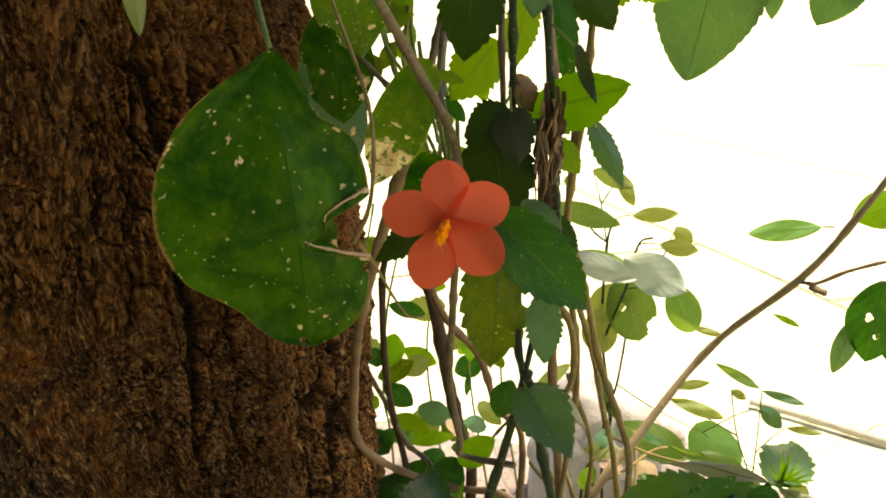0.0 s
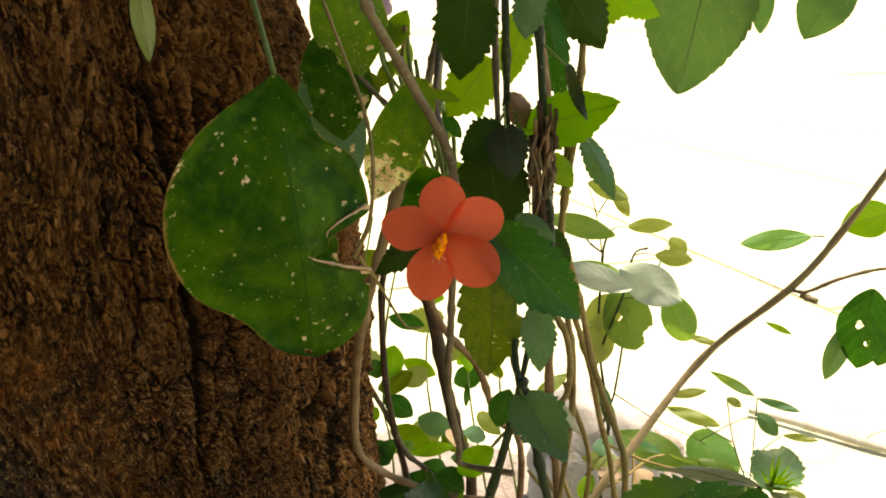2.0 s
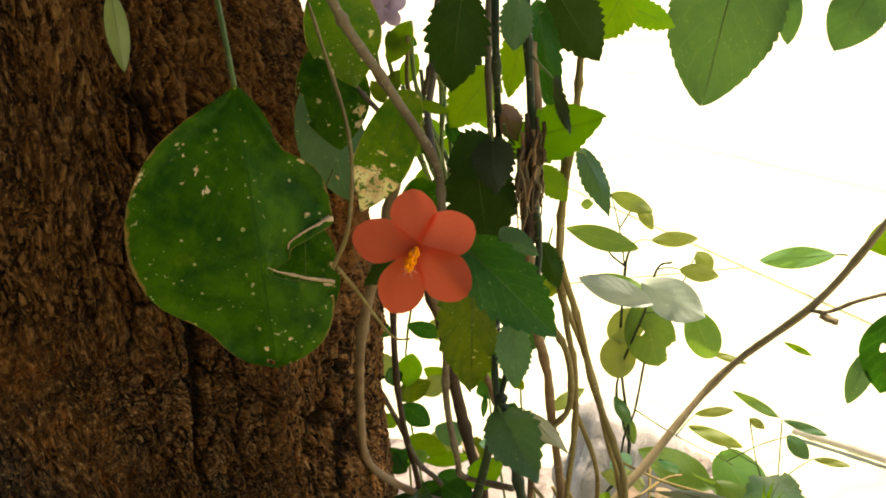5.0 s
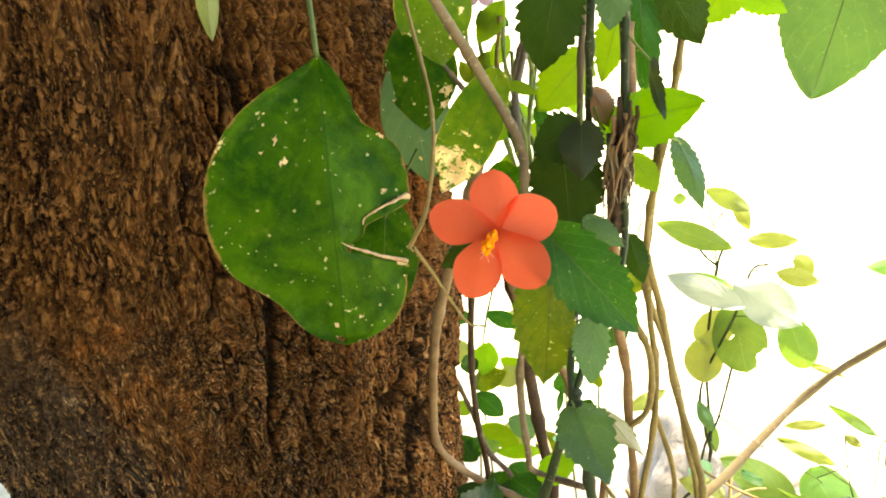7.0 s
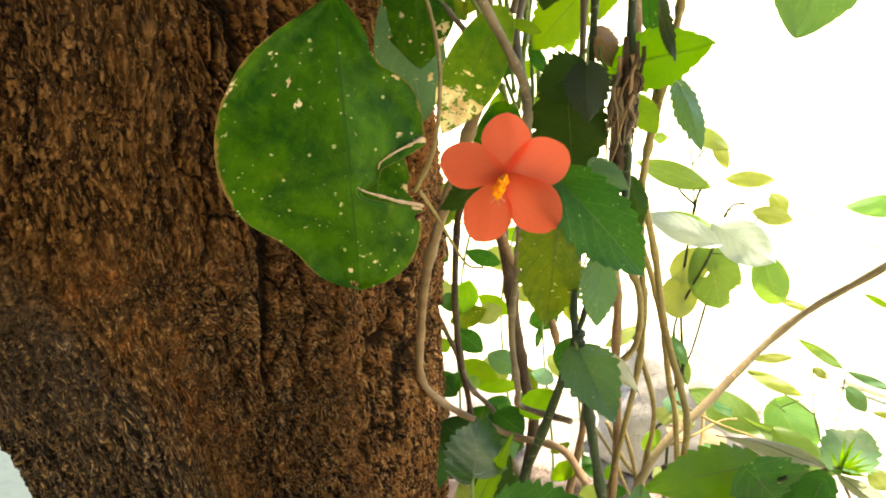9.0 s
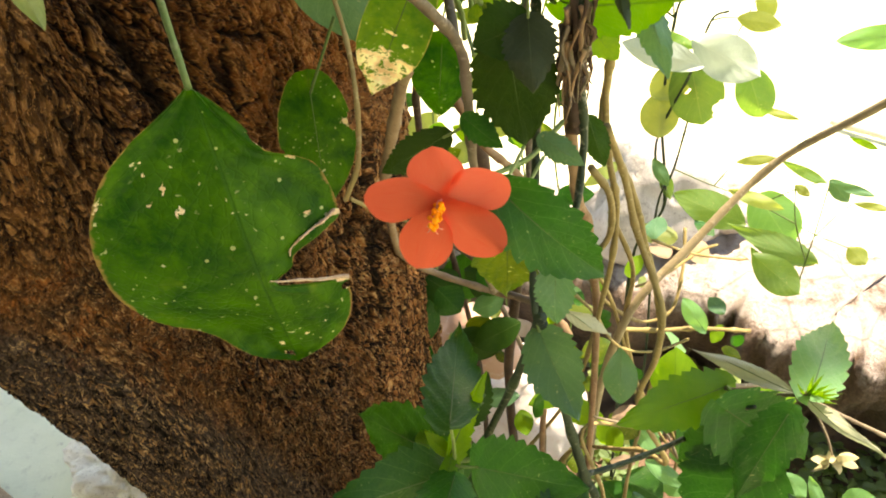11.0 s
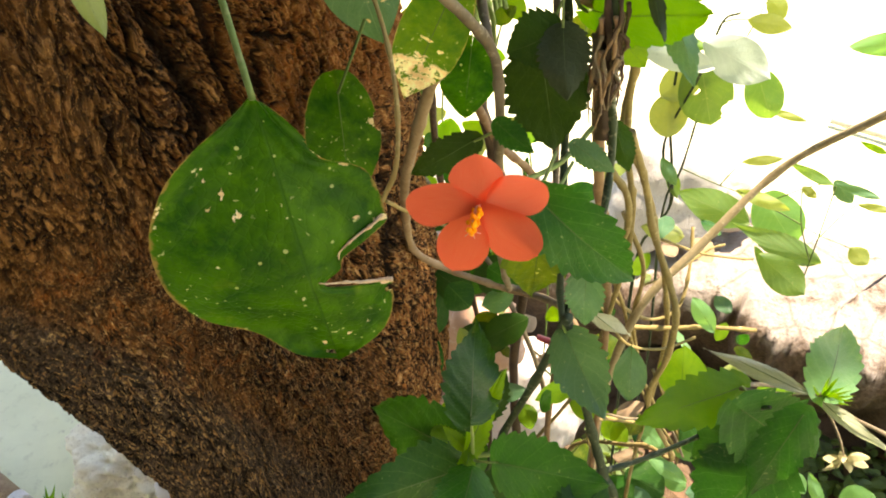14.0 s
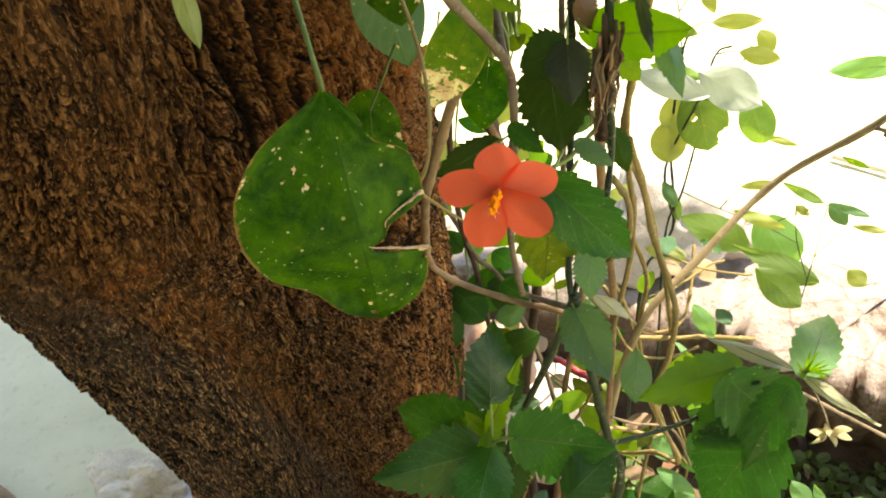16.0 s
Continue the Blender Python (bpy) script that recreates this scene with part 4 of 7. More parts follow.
stem(shrub, STEM_BROWN, 0.0020, 0.0021, (0.0421, 0.2620, 0.9075), (0.0447, 0.2560, 0.8814), (0.0411, 0.2500, 0.8664), (0.0425, 0.2500, 0.8384), (0.0466, 0.2620, 0.7998), (0.0520, 0.2850, 0.7711), (0.0570, 0.3200, 0.7321), (0.0720, 0.3720, 0.5700), (0.0780, 0.3850, 0.1000))
leaf(shrub, 'hib', LEAF_GREEN, (0.0228, 0.1970, 0.8484), (0.0524, 0.1918, 0.8213), 0.0200, fold=-0.3, curl=0.16, label='pointed serrated green leaf', stalk=(0.0286, 0.2250, 0.8437))
leaf(shrub, 'hib', LEAF_YELLOW, (0.0247, 0.2070, 0.8355), (0.0234, 0.2170, 0.7874), 0.0233, fold=0.12, label='yellowing serrated leaf with a brown nick', bites=((-0.85, 0.36, 0.16, 0.05),), stalk=(0.0343, 0.2350, 0.8337))
leaf(shrub, 'hib', LEAF_GREY, (0.0380, 0.1960, 0.8243), (0.0384, 0.1930, 0.8025), 0.0110, fold=-0.15, twist=8, stalk=(0.0410, 0.2250, 0.8215))
leaf(shrub, 'hib', LEAF_GREY, (0.0341, 0.2040, 0.7897), (0.0452, 0.1760, 0.7833), 0.0176, fold=-0.2, stalk=(0.0331, 0.2055, 0.7928))
leaf(shrub, 'hib', LEAF_GREY, (0.0647, 0.2840, 0.8647), (0.0740, 0.2650, 0.8444), 0.0105, fold=0.25, twist=-20, stalk=(0.0465, 0.2550, 0.8709))
leaf(shrub, 'ovate', LEAF_MID, (0.0364, 0.2620, 0.8706), (0.0615, 0.2260, 0.8838), 0.0194, fold=0.22, stalk=(0.0329, 0.2520, 0.8794))
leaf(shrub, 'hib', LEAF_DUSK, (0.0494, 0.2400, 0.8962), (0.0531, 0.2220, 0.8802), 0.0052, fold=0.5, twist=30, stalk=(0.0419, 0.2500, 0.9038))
leaf(shrub, 'hib', LEAF_SHADED, (0.0230, 0.2480, 0.8670), (0.0288, 0.2380, 0.8341), 0.0258, fold=0.06, stalk=(0.0290, 0.2500, 0.8791))
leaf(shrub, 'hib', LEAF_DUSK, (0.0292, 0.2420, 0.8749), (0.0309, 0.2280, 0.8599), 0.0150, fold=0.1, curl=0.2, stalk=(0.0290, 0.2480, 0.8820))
leaf(shrub, 'hib', LEAF_SHADED, (0.0286, 0.2450, 0.8718), (0.0130, 0.2440, 0.8654), 0.0180, fold=0.1)
leaf(shrub, 'hib', LEAF_SHADED, (0.0031, 0.2420, 0.8362), (-0.0213, 0.2460, 0.8182), 0.0122, fold=0.1, stalk=(0.0114, 0.2400, 0.8425))
leaf(shrub, 'hib', LEAF_GREEN, (0.0102, 0.2385, 0.8453), (0.0221, 0.2320, 0.8385), 0.0084, fold=0.1)
leaf(shrub, 'hib', LEAF_GREY, (0.0334, 0.2260, 0.8462), (0.0461, 0.2220, 0.8388), 0.0076, fold=0.15)
leaf(shrub, 'hib', LEAF_SHADED, (0.0168, 0.2620, 0.9231), (0.0128, 0.2620, 0.8894), 0.0234, fold=0.12, stalk=(0.0274, 0.2580, 0.9255))
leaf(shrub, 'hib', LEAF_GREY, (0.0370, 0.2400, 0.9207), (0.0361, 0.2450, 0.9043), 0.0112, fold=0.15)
leaf(shrub, 'hib', LEAF_SHADED, (0.0519, 0.2700, 0.9244), (0.0688, 0.2750, 0.8995), 0.0206, fold=0.12)
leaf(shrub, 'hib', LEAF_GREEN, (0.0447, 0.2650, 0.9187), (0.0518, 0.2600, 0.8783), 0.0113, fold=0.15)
leaf(shrub, 'hib', LEAF_LIT, (0.0252, 0.3300, 0.8939), (0.0051, 0.3300, 0.8686), 0.0232, fold=0.1)
leaf(shrub, 'hib', LEAF_LIT, (0.0392, 0.3200, 0.9138), (0.0335, 0.3200, 0.8836), 0.0148, fold=0.1)
leaf(shrub, 'hib', LEAF_LIT, (0.0477, 0.2700, 0.8596), (0.0579, 0.2700, 0.8474), 0.0105, fold=0.1)
leaf(shrub, 'hib', LEAF_SHADED, (0.0488, 0.2600, 0.8320), (0.0551, 0.2550, 0.8155), 0.0091, fold=0.2)
leaf(shrub, 'hib', LEAF_LIT, (0.0855, 0.3600, 0.9284), (0.0755, 0.3600, 0.9084), 0.0230, fold=0.1)
leaf(shrub, 'hib', LEAF_LIT, (0.0937, 0.4000, 0.9257), (0.1200, 0.4000, 0.9146), 0.0140, fold=0.1)
leaf(shrub, 'hib', LEAF_BROWN, (0.0319, 0.2620, 0.8844), (0.0383, 0.2580, 0.8731), 0.0104, fold=0.6, curl=0.5, wave=0.09, label='curled dry brown leaf')
leaf(shrub, 'hib', LEAF_GREEN, (0.0011, 0.2140, 0.7252), (-0.0035, 0.2820, 0.7038), 0.0249, fold=0.1, curl=-0.1, stalk=(0.0002, 0.2220, 0.6864))
leaf(shrub, 'hib', LEAF_LIT, (-0.0039, 0.2220, 0.6851), (0.0109, 0.2320, 0.7329), 0.0103, fold=0.6, twist=-30)
leaf(shrub, 'hib', LEAF_SHADED, (0.0016, 0.2450, 0.6851), (0.0122, 0.2550, 0.7065), 0.0163, fold=0.15)
leaf(shrub, 'hib', LEAF_GREEN, (-0.0028, 0.2350, 0.6696), (-0.0707, 0.2880, 0.6310), 0.0332, fold=0.15)
leaf(shrub, 'hib', LEAF_GREEN, (-0.0001, 0.2240, 0.6782), (-0.0445, 0.1860, 0.7033), 0.0301, fold=0.15)
leaf(shrub, 'hib', LEAF_GREEN, (0.0121, 0.2010, 0.7179), (0.0488, 0.1800, 0.7407), 0.0270, fold=-0.2, stalk=(0.0002, 0.2220, 0.6864))
leaf(shrub, 'hib', LEAF_GREEN, (0.0348, 0.1700, 0.7259), (0.0522, 0.1860, 0.7327), 0.0186, fold=0.12)
leaf(shrub, 'hib', LEAF_GREEN, (0.0008, 0.2150, 0.6898), (-0.0037, 0.1700, 0.6981), 0.0260, fold=0.12)
leaf(shrub, 'hib', LEAF_SHADED, (0.0114, 0.2350, 0.6572), (0.0058, 0.2200, 0.6359), 0.0176, fold=0.12)
leaf(shrub, 'hib', LEAF_LIT, (-0.0055, 0.2360, 0.6738), (-0.0345, 0.2620, 0.6492), 0.0130, fold=0.15)
leaf(shrub, 'hib', LEAF_LIT, (-0.0026, 0.2260, 0.6868), (-0.0117, 0.2260, 0.7025), 0.0065, fold=0.3)
leaf(shrub, 'hib', LEAF_LIT, (-0.0009, 0.2200, 0.6942), (-0.0048, 0.2100, 0.6776), 0.0075, fold=0.3)
stem(shrub, STEM_LIGHT, 0.0012, 0.0011, (0.0167, 0.2320, 0.6847), (0.0081, 0.2260, 0.6858), (-0.0016, 0.2250, 0.6836), (-0.0043, 0.2240, 0.6786))
leaf(shrub, 'hib', LEAF_MID, (0.1046, 0.2310, 0.7350), (0.0649, 0.2110, 0.7349), 0.0199, fold=0.12, stalk=(0.1074, 0.2220, 0.7351))
leaf(shrub, 'hib', LEAF_GREEN, (0.1010, 0.2150, 0.7399), (0.1413, 0.2220, 0.6975), 0.0336, fold=0.1)
leaf(shrub, 'hib', LEAF_GREEN, (0.1106, 0.2220, 0.7194), (0.0898, 0.2260, 0.6902), 0.0217, fold=0.12)
leaf(shrub, 'hib', LEAF_GREEN, (0.1166, 0.2160, 0.7113), (0.0973, 0.2060, 0.6633), 0.0402, fold=0.1)
leaf(shrub, 'hib', LEAF_GREEN, (0.1192, 0.2110, 0.7449), (0.1076, 0.2040, 0.6959), 0.0174, fold=0.2)
stem(shrub, STEM_GREY, 0.0008, 0.0007, (0.1029, 0.2310, 0.7335), (0.1183, 0.2260, 0.7373), (0.1253, 0.2200, 0.7451), (0.1290, 0.2200, 0.7480))
leaf(shrub, 'hib', LEAF_PALE, (0.1288, 0.2200, 0.7473), (0.1525, 0.2690, 0.7374), 0.0190, fold=0.1)
leaf(shrub, 'lance', LEAF_SAGE, (0.1268, 0.2200, 0.7426), (0.1480, 0.1960, 0.7410), 0.0056, fold=0.35, twist=30)
leaf(shrub, 'lance', LEAF_SAGE, (0.1234, 0.2200, 0.7462), (0.0911, 0.2520, 0.7353), 0.0066, fold=0.3, twist=25)
leaf(shrub, 'lance', LEAF_SAGE, (0.0422, 0.2210, 0.7819), (0.0613, 0.2320, 0.7552), 0.0067, fold=0.4, twist=20)
leaf(shrub, 'lance', LEAF_LIT, (0.1276, 0.2200, 0.7440), (0.1303, 0.2140, 0.7577), 0.0012, fold=0.3, rib=False)
leaf(shrub, 'lance', LEAF_LIT, (0.1276, 0.2200, 0.7440), (0.1272, 0.2140, 0.7624), 0.0012, fold=0.3, rib=False)
leaf(shrub, 'lance', LEAF_LIT, (0.1276, 0.2200, 0.7440), (0.1345, 0.2140, 0.7531), 0.0012, fold=0.3, rib=False)
leaf(shrub, 'lance', LEAF_LIT, (0.1276, 0.2200, 0.7440), (0.1243, 0.2140, 0.7615), 0.0012, fold=0.3, rib=False)
leaf(shrub, 'lance', LEAF_LIT, (0.1276, 0.2200, 0.7440), (0.1349, 0.2140, 0.7480), 0.0013, fold=0.3, rib=False)
leaf(shrub, 'lance', LEAF_LIT, (0.1276, 0.2200, 0.7440), (0.1207, 0.2140, 0.7563), 0.0012, fold=0.3, rib=False)
leaf(shrub, 'lance', LEAF_LIT, (0.1276, 0.2200, 0.7440), (0.1321, 0.2140, 0.7554), 0.0012, fold=0.3, rib=False)
leaf(shrub, 'lance', LEAF_LIT, (0.1276, 0.2200, 0.7440), (0.1346, 0.2140, 0.7506), 0.0013, fold=0.3, rib=False)
leaf(shrub, 'lance', LEAF_LIT, (0.1276, 0.2200, 0.7440), (0.1265, 0.2140, 0.7605), 0.0012, fold=0.3, rib=False)
leaf(shrub, 'lance', LEAF_LIT, (0.1276, 0.2200, 0.7440), (0.1319, 0.2140, 0.7491), 0.0013, fold=0.3, rib=False)
leaf(shrub, 'hib', LEAF_YELLOW, (0.1175, 0.2800, 0.7019), (0.1264, 0.2800, 0.6937), 0.0049, fold=0.2, rib=False)

# climbing vine
vine = thing("climbing_vine", "woody climbing vine with chewed heart-shaped leaves on the trunk", "vine", (0.02, 0.38, 0.10))
BIG_RIGHT = ((0, 0.0), (0.026, 0.10), (0.05, 0.20), (0.097, 0.41), (0.167, 0.64), (0.232, 0.77), (0.326, 0.90), (0.433, 0.968), (0.532, 0.974), (0.623, 0.925), (0.70, 0.84), (0.75, 0.72), (0.794, 0.59), (0.839, 0.48), (0.90, 0.38), (0.95, 0.27), (0.98, 0.15), (1, 0.0))
BIG_LEFT = ((0, 0.0), (0.016, 0.05), (0.059, 0.13), (0.121, 0.21), (0.18, 0.26), (0.215, 0.30), (0.259, 0.45), (0.303, 0.55), (0.385, 0.605), (0.455, 0.615), (0.49, 0.60), (0.525, 0.42), (0.55, 0.26), (0.59, 0.21), (0.615, 0.10), (0.64, 0.10), (0.675, 0.30), (0.71, 0.545), (0.76, 0.54), (0.81, 0.535), (0.90, 0.46), (0.96, 0.33), (0.99, 0.15), (1, 0.0))
big_leaf = leaf(vine, "plain", LEAF_VINE, (-0.0305, 0.1590, 0.8988), (-0.0235, 0.1550, 0.8244), 0.0650, fold=0.16, curl=0.08, stalk=(-0.0462, 0.1893, 0.9285), stalk_mat=STEM_OLIVE, label="large dark green leaf with pale flecks and a chewed edge", left=BIG_LEFT, right=BIG_RIGHT, bites=((-1.05, 0.17, 0.10, 0.03), (-0.98, 0.74, 0.08, 0.012), (0.3, 0.985, 0.2, 0.008)), blots=((0.36, 0.335, 0.05, 0.019), (0.70, 0.175, 0.05, 0.010), (0.98, 0.245, 0.05, 0.026), (0.46, 0.25, 0.02, 0.022), (0.62, 0.205, 0.03, 0.014), (0.17, 0.93, 0.07, 0.011), (-0.95, 0.475, 0.16, 0.012), (-1.0, 0.705, 0.16, 0.012), (-0.95, 0.26, 0.07, 0.012), (-0.97, 0.17, 0.10, 0.03), (-0.66, 0.445, 0.07, 0.008), (-0.34, 0.90, 0.08, 0.009), (0.55, 0.29, 0.03, 0.010), (-0.6, 0.86, 0.05, 0.010)), rim=0.15, cols=48, rows=130, wave=0.022, ripple=0.0026, rib=False)


def dried_lip(ob, places, r0, r1, seed):
    """A shrivelled strip of dead leaf along a chewed edge; places are (across, along) on the blade, in metres."""
    line = []
    for x, y in places:
        near = min(ob.data.vertices, key=lambda q: (q.co.x - x) ** 2 + (q.co.y - y) ** 2).co
        line.append((x, y, near.z + 0.0004))
    v, f = tube(line, r0, r1, 7, 6, 0.5, 0.6, seed)
    mesh_part("dried_lip", v, f, DRIED, ob, "shrivelled tan strip of dead leaf")


dried_lip(big_leaf, [(-0.0016, 0.0462), (-0.0038, 0.0478), (-0.0075, 0.0494), (-0.0120, 0.0514), (-0.0165, 0.0528), (-0.0180, 0.0535)], 0.00015, 0.0005, 5)
dried_lip(big_leaf, [(-0.0072, 0.0425), (-0.0080, 0.0408), (-0.0120, 0.0388), (-0.0165, 0.0372), (-0.0192, 0.0360)], 0.00015, 0.0004, 6)
leaf(vine, 'heart', LEAF_VINE, (-0.0550, 0.2920, 0.8253), (-0.0534, 0.2800, 0.7771), 0.0307, fold=0.12, bites=((1.05, 0.55, 0.16, 0.08), (-0.98, 0.3, 0.1, 0.06)), blots=((0.85, 0.6, 0.2, 0.08), (0.8, 0.85, 0.16, 0.05), (-0.85, 0.3, 0.16, 0.05), (0.5, 0.7, 0.08, 0.03)), label='smaller spotted leaf lying near the bark', stalk=(-0.0400, 0.2900, 0.8560), stalk_mat=STEM_OLIVE)
leaf(vine, 'heart', LEAF_VINE_LIGHT, (-0.0320, 0.2700, 0.9271), (-0.0245, 0.2700, 0.8906), 0.0295, fold=0.1, bites=((0.9, 0.7, 0.15, 0.08),), blots=((-0.5, 0.7, 0.16, 0.05), (-0.2, 0.45, 0.1, 0.03), (0.5, 0.6, 0.06, 0.03), (-0.7, 0.5, 0.1, 0.06)))
leaf(vine, 'heart', LEAF_VINE, (-0.0389, 0.2850, 0.9032), (-0.0354, 0.2850, 0.8635), 0.0306, fold=0.1, bites=((0.9, 0.5, 0.1, 0.15),), blots=((-0.75, 0.6, 0.22, 0.07), (-0.85, 0.75, 0.2, 0.06), (0.4, 0.45, 0.08, 0.03), (0.3, 0.7, 0.06, 0.02)))
leaf(vine, 'heart', LEAF_GREY, (-0.0466, 0.2980, 0.8854), (-0.0369, 0.3020, 0.8384), 0.0299, fold=0.08, blots=((0.2, 0.75, 0.1, 0.03), (-0.5, 0.6, 0.14, 0.04)))
leaf(vine, 'heart', LEAF_VINE_LIGHT, (-0.0020, 0.2430, 0.8852), (-0.0203, 0.2470, 0.8463), 0.0207, fold=0.1, drytip=0.5, bites=((1.0, 0.9, 0.2, 0.10),), blots=((0.1, 0.42, 0.22, 0.02), (-0.4, 0.47, 0.14, 0.02)), label='pale green leaf with a dried papery tip')
leaf(vine, 'oval', LEAF_LIT, (-0.0116, 0.3300, 0.9173), (-0.0225, 0.3300, 0.8984), 0.0116)
leaf(vine, 'oval', LEAF_LIT, (0.0022, 0.2500, 0.8871), (0.0135, 0.2500, 0.8836), 0.0043)
leaf(vine, 'oval', LEAF_BACK, (-0.0684, 0.1760, 0.9224), (-0.0682, 0.1780, 0.9002), 0.0060, fold=0.4, label='pale green leaf hanging by the bark')
leaf(vine, 'heart', LEAF_VINE, (-0.0008, 0.2800, 0.8495), (-0.0052, 0.2850, 0.8163), 0.0207, fold=0.15)
leaf(vine, 'oval', LEAF_GREEN, (-0.0491, 0.4250, 0.5361), (-0.0756, 0.4150, 0.4729), 0.0309)
leaf(vine, 'oval', LEAF_GREEN, (-0.0487, 0.4250, 0.5414), (-0.0531, 0.4350, 0.5771), 0.0240)
leaf(vine, 'oval', LEAF_SHADED, (-0.0501, 0.4500, 0.5836), (-0.0241, 0.4400, 0.5702), 0.0322)
leaf(vine, 'oval', LEAF_SHADED, (0.0207, 0.4400, 0.5481), (-0.0146, 0.4300, 0.5305), 0.0253)
leaf(vine, 'oval', LEAF_SHADED, (-0.0325, 0.4400, 0.5318), (0.0043, 0.4300, 0.5237), 0.0269)
leaf(vine, 'oval', LEAF_GREY, (0.0803, 0.3300, 0.6442), (0.0819, 0.3200, 0.6029), 0.0195)
leaf(vine, 'oval', LEAF_LIT, (0.1210, 0.3500, 0.5688), (0.1177, 0.3600, 0.6110), 0.0308)
leaf(vine, 'oval', LEAF_PALE, (0.1329, 0.3600, 0.6275), (0.1171, 0.3600, 0.6529), 0.0117)
leaf(vine, 'oval', LEAF_SHADED, (0.0125, 0.4600, 0.5634), (-0.0219, 0.4600, 0.5827), 0.0334)
leaf(vine, 'oval', LEAF_GREEN, (-0.0335, 0.4700, 0.5414), (-0.0112, 0.4700, 0.5881), 0.0393)
leaf(vine, 'oval', LEAF_GREEN, (-0.0642, 0.4700, 0.5519), (-0.0334, 0.4700, 0.5476), 0.0194)
leaf(vine, 'oval', LEAF_GREEN, (0.0387, 0.3600, 0.7123), (0.0319, 0.3600, 0.6885), 0.0167)
stem(vine, STEM_GREY, 0.0016, 0.0017, (-0.0150, 0.1950, 0.9208), (-0.0113, 0.2030, 0.9109), (-0.0025, 0.2250, 0.8913), (0.0086, 0.2450, 0.8667), (0.0110, 0.2440, 0.8500), (0.0098, 0.2600, 0.8179), (0.0080, 0.2900, 0.7799), (0.0062, 0.3050, 0.7422), (0.0112, 0.3100, 0.7067), (0.0125, 0.3400, 0.6772), (0.0392, 0.3200, 0.6847), label='grey-brown woody stem')
stem(vine, STEM_GREY, 0.0015, 0.0013, (0.0080, 0.2460, 0.8675), (0.0032, 0.2700, 0.8809), (0.0048, 0.2900, 0.9033), (0.0043, 0.3000, 0.9247))
stem(vine, STEM_LIGHT, 0.0009, 0.0009, (-0.0023, 0.2600, 0.8856), (0.0065, 0.2700, 0.8684), (0.0071, 0.2800, 0.8515))
stem(vine, STEM_LIGHT, 0.0008, 0.0008, (-0.0214, 0.2900, 0.9157), (-0.0194, 0.3000, 0.8939), (-0.0032, 0.3000, 0.8714), (0.0022, 0.2900, 0.8565))
stem(vine, STEM_LIGHT, 0.0011, 0.0011, (-0.0131, 0.3400, 0.9177), (-0.0107, 0.3400, 0.8878), (-0.0003, 0.3400, 0.8595), (0.0050, 0.3400, 0.8327))
stem(vine, STEM_TAN, 0.0006, 0.0007, (-0.0349, 0.2450, 0.9212), (-0.0258, 0.2330, 0.9012), (-0.0182, 0.2220, 0.8841), (-0.0144, 0.2120, 0.8695), (-0.0154, 0.2075, 0.8506), (-0.0209, 0.2070, 0.8374), label='thin tan tendril')
stem(vine, STEM_TAN, 0.0006, 0.0004, (-0.0194, 0.2070, 0.8379), (-0.0154, 0.2160, 0.8270), (-0.0119, 0.2320, 0.8110), (-0.0079, 0.2450, 0.7980), (-0.0021, 0.2470, 0.7968))
stem(vine, STEM_BARKY, 0.0024, 0.0024, (-0.0077, 0.2600, 0.8598), (-0.0164, 0.2800, 0.8344), (-0.0270, 0.2980, 0.8009), (-0.0396, 0.3260, 0.7574), (-0.0540, 0.3840, 0.6815), (-0.0555, 0.4090, 0.6400), (-0.0350, 0.4160, 0.6185), (0.0058, 0.4100, 0.6080), (0.0377, 0.3900, 0.6168), (0.0550, 0.3800, 0.6000), label='grey woody runner bent round the trunk')
stem(vine, STEM_DARK, 0.0021, 0.0023, (-0.0352, 0.4200, 0.7705), (-0.0404, 0.4300, 0.7445), (-0.0426, 0.4500, 0.6789), (-0.0382, 0.4600, 0.6290), (-0.0294, 0.4700, 0.5700), (-0.0145, 0.4826, 0.4000), (-0.0200, 0.5000, 0.1000))
stem(vine, STEM_DARK, 0.0040, 0.0043, (-0.0178, 0.4000, 0.7803), (-0.0071, 0.4200, 0.7333), (-0.0005, 0.4400, 0.6802), (0.0094, 0.4500, 0.6267), (0.0180, 0.4600, 0.5780), (0.0086, 0.4935, 0.4000), (0.0300, 0.4800, 0.1000))
stem(vine, STEM_BROWN, 0.0023, 0.0024, (-0.0122, 0.3900, 0.7696), (0.0007, 0.4000, 0.7338), (0.0219, 0.4100, 0.7031), (0.0338, 0.4200, 0.6618), (0.0517, 0.4200, 0.6281), (0.0394, 0.4094, 0.4500), (0.0500, 0.4200, 0.1000))
stem(vine, STEM_GREY, 0.0020, 0.0020, (-0.0558, 0.4600, 0.6651), (-0.0421, 0.4600, 0.6382), (-0.0302, 0.4600, 0.6105), (-0.0007, 0.4500, 0.5748), (0.0418, 0.4488, 0.4000), (0.0200, 0.4500, 0.1000))
stem(vine, STEM_GREY, 0.0011, 0.0011, (0.0156, 0.4200, 0.6141), (0.0306, 0.4200, 0.6385), (0.0434, 0.4200, 0.6536), (0.0554, 0.4100, 0.6637))
stem(vine, STEM_TAN, 0.0015, 0.0017, (0.0571, 0.2850, 0.8642), (0.0578, 0.3000, 0.8268), (0.0583, 0.3100, 0.7985), (0.0710, 0.3300, 0.7645), (0.0817, 0.3450, 0.7317), (0.0907, 0.3600, 0.6953), (0.1026, 0.3750, 0.6502), (0.1228, 0.4261, 0.5300), (0.1121, 0.4080, 0.3600), (0.1390, 0.4470, 0.1000))
